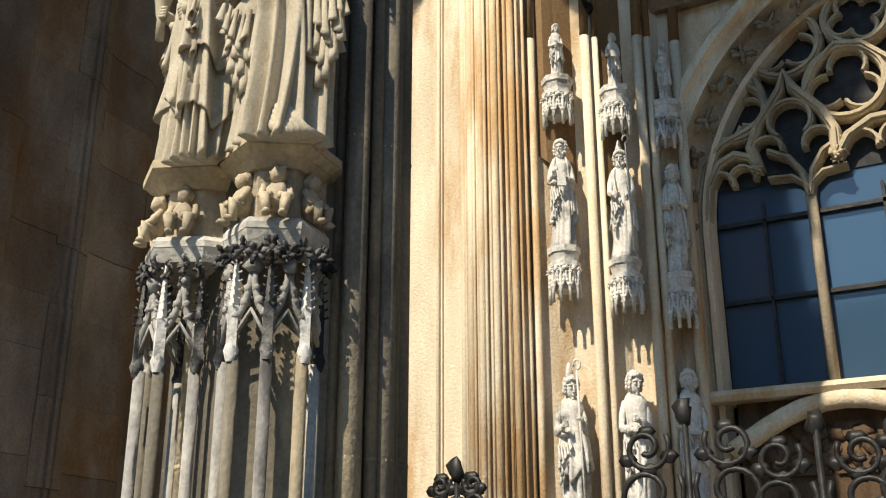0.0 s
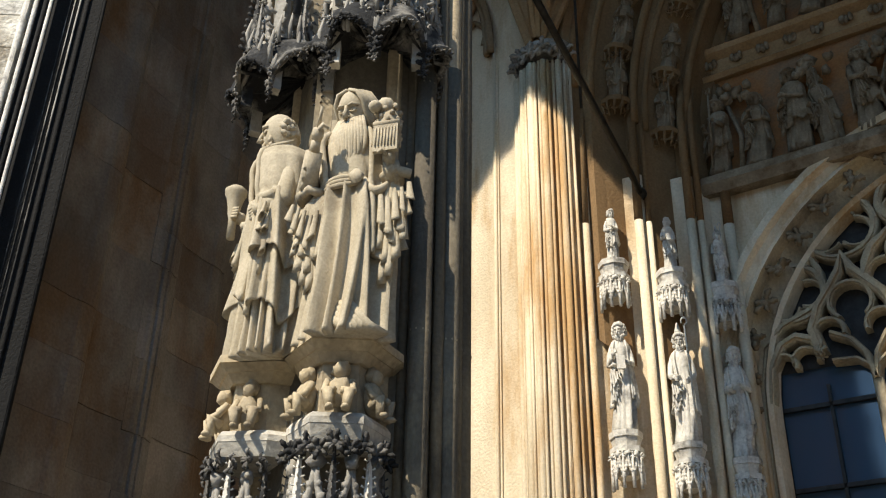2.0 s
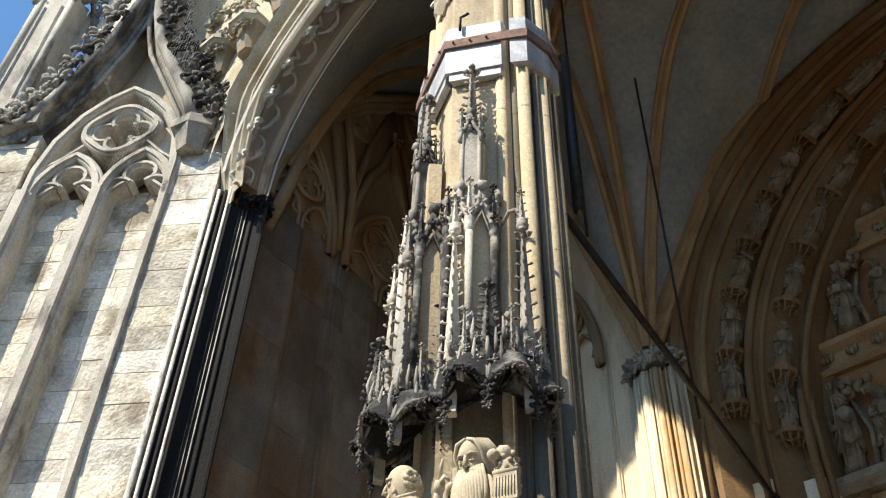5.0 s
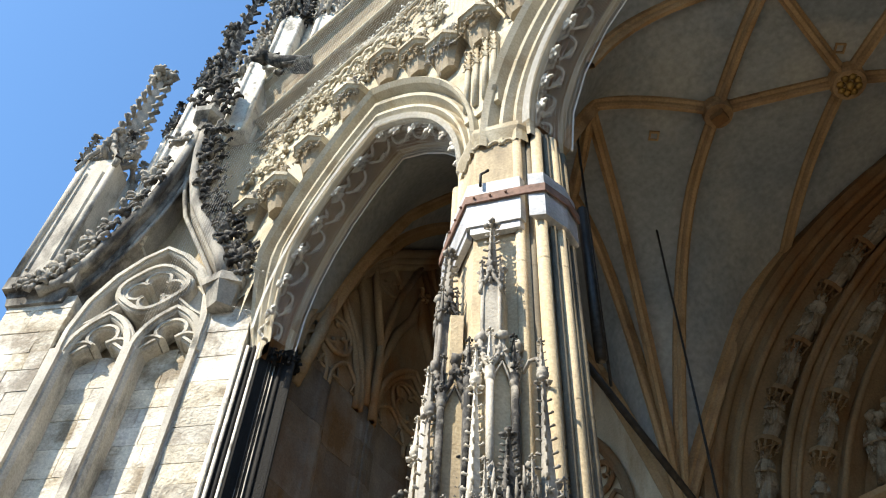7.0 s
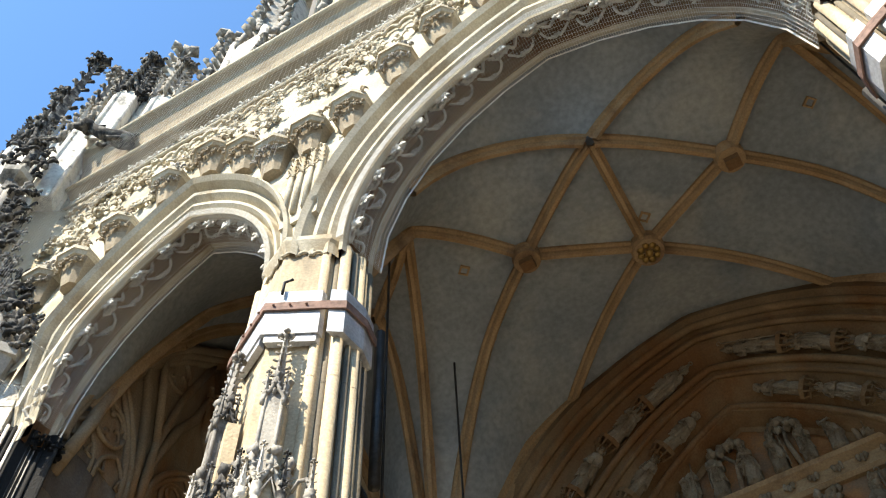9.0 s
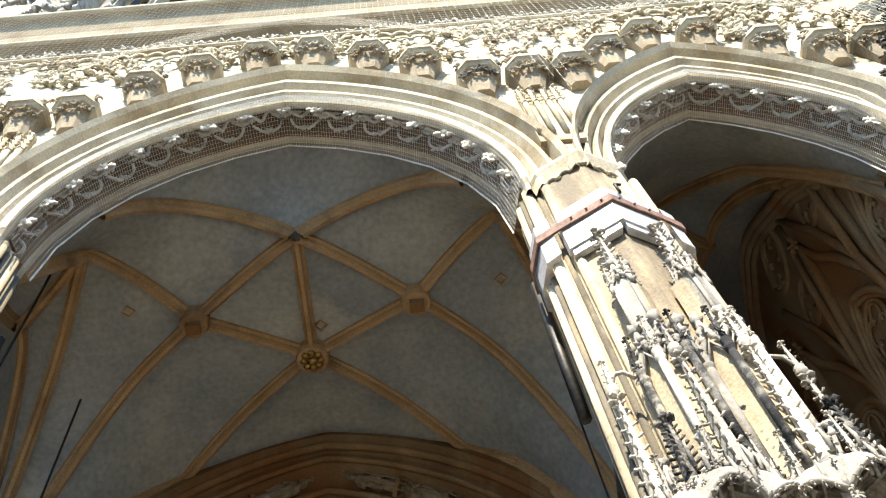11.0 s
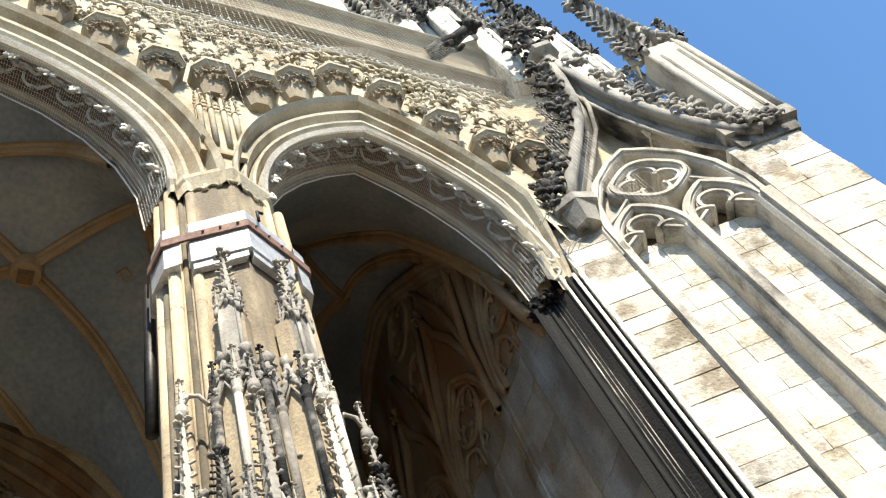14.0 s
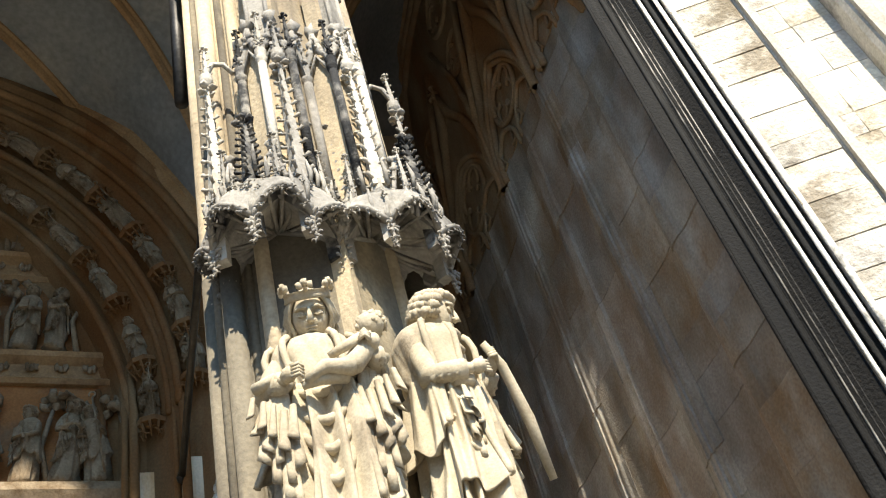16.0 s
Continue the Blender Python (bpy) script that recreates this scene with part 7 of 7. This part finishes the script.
# ---- jamb columns with tiers of statues ----
for sx in (-1, 1):
    pts = [(3.5, 4.46), (3.12, 4.62), (2.68, 4.86), (2.42, 5.1), (2.28, 5.3)]
    jb = Mesh()
    jb.prism([(sx * 3.66, 4.42), (sx * 3.34, 4.72), (sx * 3.05, 4.74), (sx * 2.88, 5.0), (sx * 2.62, 5.02), (sx * 2.5, 5.28), (sx * 2.3, 5.3), (sx * 2.3, 6.0), (sx * 3.66, 6.0)], 0, 7.6)
    part("jamb", jb, LIME, portal)
    # upper jamb in brown, painting the shadow above the sun patch
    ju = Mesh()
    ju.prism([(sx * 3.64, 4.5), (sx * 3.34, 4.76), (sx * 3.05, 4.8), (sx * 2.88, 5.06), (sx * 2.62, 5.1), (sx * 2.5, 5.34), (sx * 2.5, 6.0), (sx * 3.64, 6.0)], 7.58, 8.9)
    part("shaded_upper_jamb", ju, BROWN, portal)
    for x, y, r in ((3.58, 4.42, 0.05), (3.08, 4.64, 0.06), (3.0, 4.72, 0.04), (2.62, 4.9, 0.06), (2.54, 4.98, 0.05), (2.32, 5.2, 0.07)):
        c = Mesh()
        c.tube([(sx * x, y, 0), (sx * x, y + 0.035, 7.0)], r * 0.8, 8)
        # shaft continues in brown above 7.0, shadow put into the colour
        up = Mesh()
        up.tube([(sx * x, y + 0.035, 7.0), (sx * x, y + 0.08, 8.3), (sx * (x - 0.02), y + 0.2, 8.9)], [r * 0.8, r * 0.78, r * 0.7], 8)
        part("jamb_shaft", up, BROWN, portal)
        part("jamb_shaft", c, LIME, portal)
    for ci, (x, y) in enumerate(((3.33, 4.52), (2.83, 4.78), (2.43, 5.1))):
        for ti, (zb, hh) in enumerate(((2.25, 1.25), (4.72, 1.1), (6.5, 0.62))):
            mm = pose(sx * x, y, zb - 0.12 * ci * (1 if ti else -0.3), 0, 0, -sx * 24)
            small_figure("jamb_statue", ci * 2 + ti + (1 if sx > 0 else 0), hh, mm @ Matrix.Diagonal((0.72, 0.8, 1.0, 1)), WHITE, "pale stone statue on a console in the portal jamb", "jamb statues")
            cs = Mesh()
            cs.prism([(0.155 * math.cos(a), 0.155 * math.sin(a)) for a in np.linspace(0, 2 * math.pi, 9)[:-1]], -0.06, 0.0, mm)
            cs.prism([(0.12 * math.cos(a), 0.12 * math.sin(a)) for a in np.linspace(0, 2 * math.pi, 9)[:-1]], -0.15, -0.06, mm, 1.2)
            cs.prism([(0.155 * math.cos(a), 0.155 * math.sin(a)) for a in np.linspace(0, 2 * math.pi, 9)[:-1]], -0.2, -0.15, mm)
            for q in range(5):
                a, b = math.pi * (1 + q / 5), math.pi * (1 + (q + 1) / 5)
                gablet(cs, (0.14 * math.cos(a), 0.14 * math.sin(a)), (0.14 * math.cos(b), 0.14 * math.sin(b)), -0.48, -0.24, 0.014, mm, q)
                cs.tube([(0.14 * math.cos(a), 0.14 * math.sin(a), -0.54), (0.14 * math.cos(a), 0.14 * math.sin(a), -0.22)], [0.018, 0.012], 5, mm)
                cs.leafy((0.14 * math.cos(a), 0.14 * math.sin(a), -0.24), 0.035, q, 5, mm)
            cs.prism([(0.1 * math.cos(a), 0.1 * math.sin(a)) for a in np.linspace(0, 2 * math.pi, 9)[:-1]], -0.42, -0.2, mm, 1.35)
            part("console", cs, WHITE, portal, "pale carved console with a small canopy below")

# ---- wrought-iron gate tops between the pillars ----
for k, (x, z, sc) in enumerate(((-1.05, 2.0, 0.34), (-0.55, 1.95, 0.3), (-2.1, 2.0, 0.16), (-0.05, 2.0, 0.36))):
    gt = thing("iron_scrollwork", "dark wrought-iron gate top with leaf scrolls", "gate", "gate tops between the pillars", pose(x, 0.2, z))
    post = Mesh()
    post.tube([(0, 0, -z), (0, 0, sc * 0.9)], 0.014, 6)
    post.blob((0, 0, sc * 0.95), 0.04, k, 0.4, (1, 0.5, 1.3), 7, 5)
    part("post", post, IRON, gt)
    for s in (-1, 1):
        for j, (r, oz) in enumerate(((0.45, 0.0), (0.3, 0.55), (0.38, -0.75))):
            sp = Mesh()
            sp.tube([(s * sc * (0.5 + r * (1 - t * 0.78) * math.cos(2.6 + t * 9)), 0, sc * (oz + r * (1 - t * 0.78) * math.sin(2.6 + t * 9))) for t in np.linspace(0, 1, 26)], 0.013, 6)
            for q in (0.1, 0.35, 0.6):
                sp.blob((s * sc * (0.5 + r * (1.12 - q * 0.78) * math.cos(2.6 + q * 9)), 0, sc * (oz + r * (1.12 - q * 0.78) * math.sin(2.6 + q * 9))), 0.028, j, 0.4, (1.4, 0.4, 1), 6, 4)
            part("scroll", sp, IRON, gt)

# ---- tower above the porch ----
tow = tagged(new("wall_tower"), "pale tower wall with tall traceried openings above the porch", "tower", kind="structure")
# near-black sheet in place of the shade inside the tower openings
tw = Mesh()
tw.box(-7.6, 7.6, 2.6, 3.4, 18.4, 110)
part("tower_dark_sheet", tw, DARK, tow)
tb = Mesh()
tb.box(-8.5, 8.5, 0.5, 3.4, 18.3, 18.6)
part("roof_slab", tb, LEAD, tow)
XS = np.linspace(-6.6, 6.6, 13)
for i, x in enumerate(XS):
    mu = Mesh()
    r = 0.34 if i % 4 == 0 else 0.085
    mu.box(x - r, x + r, 1.25 if r > 0.2 else 1.4, 1.8, 18.5, 100)
    mu.tube([(x, 1.22 if r > 0.2 else 1.36, 18.5), (x, 1.22 if r > 0.2 else 1.36, 100)], r * 0.6, 6)
    part("mullion", mu, WHITE if r > 0.2 else PALE, tow)
    if r > 0.2:
        # pinnacles and leaf knots climbing each pier
        for k in range(9):
            z = 19.0 + 2.6 * k
            pk = Mesh()
            for dx in (-0.26, 0.0, 0.26):
                spire(pk, x + dx, 1.05 - 0.1 * (dx == 0), z, z + 2.0 + 0.5 * (dx == 0), 0.1, 6, None, k)
            gablet(pk, (x - 0.3, 1.0), (x + 0.3, 1.0), z + 0.1, z + 1.1, 0.05, None, k, 4)
            part("pier_pinnacle", pk, WHITE if k % 3 else GREY, tow)
for z in (19.1, 24.5, 32.0, 44.0, 62.0, 84.0):
    tr = Mesh()
    for i, (a, b) in enumerate(zip(XS, XS[1:])):
        a, b = a + (0.34 if i % 4 == 0 else 0.09), b - (0.34 if i % 4 == 3 else 0.09)
        tracery_head(tr, a, b, z, 1.5, I4, 0.06)
        for q in range(3):
            c = a + (b - a) * (q + 0.5) / 3
            foil(tr, c, z - 0.35, (b - a) / 6, 1.5, I4, 3, 0.03)
        tr.box(a, b, 1.45, 1.6, z - 0.62, z - 0.52)
        tr.box(a, b, 1.45, 1.6, z - 0.18, z - 0.1)
    part("tracery", tr, PALE, tow, "grey openwork tracery")
wl = Mesh()
for a, b in ((-6.0, -3.4), (-1.7, 1.2), (2.6, 5.6)):
    for k in range(12):
        wl.box(a, b, 2.3, 2.6, 20.4 + 5 * k, 23.4 + 5 * k)
part("inner_wall", wl, SANDSTONE, tow)
for i, (x, y, zb, zt, w) in enumerate(((-4.2, 0.6, 18.4, 23.5, 0.3), (4.2, 0.6, 18.4, 23.5, 0.3), (0.2, 0.6, 18.4, 26, 0.34), (-7.4, 0.8, 18.4, 27, 0.36), (7.4, 0.8, 18.4, 27, 0.36), (8.4, 0.4, 18.0, 24, 0.3), (-8.4, 0.4, 18.0, 24, 0.3), (6.2, 0.7, 18.4, 30, 0.42), (-6.2, 0.7, 18.4, 30, 0.42), (8.0, 0.0, 17.5, 25, 0.34), (-8.0, 0.0, 17.5, 25, 0.34), (9.2, 0.3, 12.0, 26, 0.4), (-9.2, 0.3, 12.0, 26, 0.4), (8.8, 1.4, 12.0, 31, 0.45), (-8.8, 1.4, 12.0, 31, 0.45), (4.9, 0.4, 18.4, 21.6, 0.2), (5.5, 0.3, 18.4, 23.0, 0.24), (6.75, 0.3, 18.4, 21.4, 0.2), (-4.9, 0.4, 18.4, 21.6, 0.2), (-5.5, 0.3, 18.4, 23.0, 0.24), (-6.75, 0.3, 18.4, 21.4, 0.2))):
    pn = thing("pinnacle", "bleached stone pinnacle with crockets above the cornice", "pinnacle", "pinnacles above the cornice")
    a = Mesh()
    a.box(x - w, x + w, y - w, y + w, zb, zb + (zt - zb) * 0.5)
    for s in (-1, 1):
        for d in (-1, 1):
            rl = Mesh()
            rl.tube([(x + s * w, y + d * w, zb), (x + s * w, y + d * w, zb + (zt - zb) * 0.52)], w * 0.22, 6)
            part("corner_roll", rl, WHITE, pn)
    part("shaft", a, WHITE, pn)
    b = Mesh()
    spire(b, x, y, zb + (zt - zb) * 0.5, zt, w * 0.95, 9, None, i)
    for p, q in (((x - w, y - w), (x + w, y - w)), ((x - w, y + w), (x - w, y - w)), ((x + w, y - w), (x + w, y + w))):
        gablet(b, p, q, zb + (zt - zb) * 0.45, zb + (zt - zb) * 0.66, w * 0.16, None, i)
    part("spire", b, GREY, pn, "grey crocketed spire")
for s in (-1, 1):
    ga = Mesh()
    for k in range(9):
        ga.box(s * 6.9 - 0.42, s * 6.9 + 0.42, 1.0, 1.12, 19 + k * 1.5, 20.2 + k * 1.5)
        foil(ga, s * 6.9, 19.6 + k * 1.5, 0.4, 0.95, I4, 4, 0.05)
    part("tracery_strip", ga, WHITE, tow)
# scaffold stair tower at the side
sc = thing("scaffold", "galvanised scaffold tower with dark decks beside the tower", "scaffold")
X0, Y0 = 9.6, 2.4
for x in (X0, X0 + 1.2, X0 + 2.4):
    for y in (Y0, Y0 + 1.2):
        p = Mesh()
        p.tube([(x, y, 0), (x, y, 60)], 0.06, 6)
        part("standard", p, SCAFFOLD, sc)
for k in range(20):
    z = 20 + 2 * k
    d = Mesh()
    d.box(X0 - 0.1, X0 + 2.5, Y0 - 0.1, Y0 + 1.3, z, z + 0.08)
    part("deck", d, SHEET, sc)
    r = Mesh()
    for q in (0.6, 1.1):
        r.tube([(X0 - 0.2, Y0, z + q), (X0 + 2.6, Y0, z + q)], 0.035, 5)
    r.tube([(X0, Y0, z), (X0 + 2.4, Y0, z + 2)], 0.05, 5)
    part("rail", r, SCAFFOLD, sc)
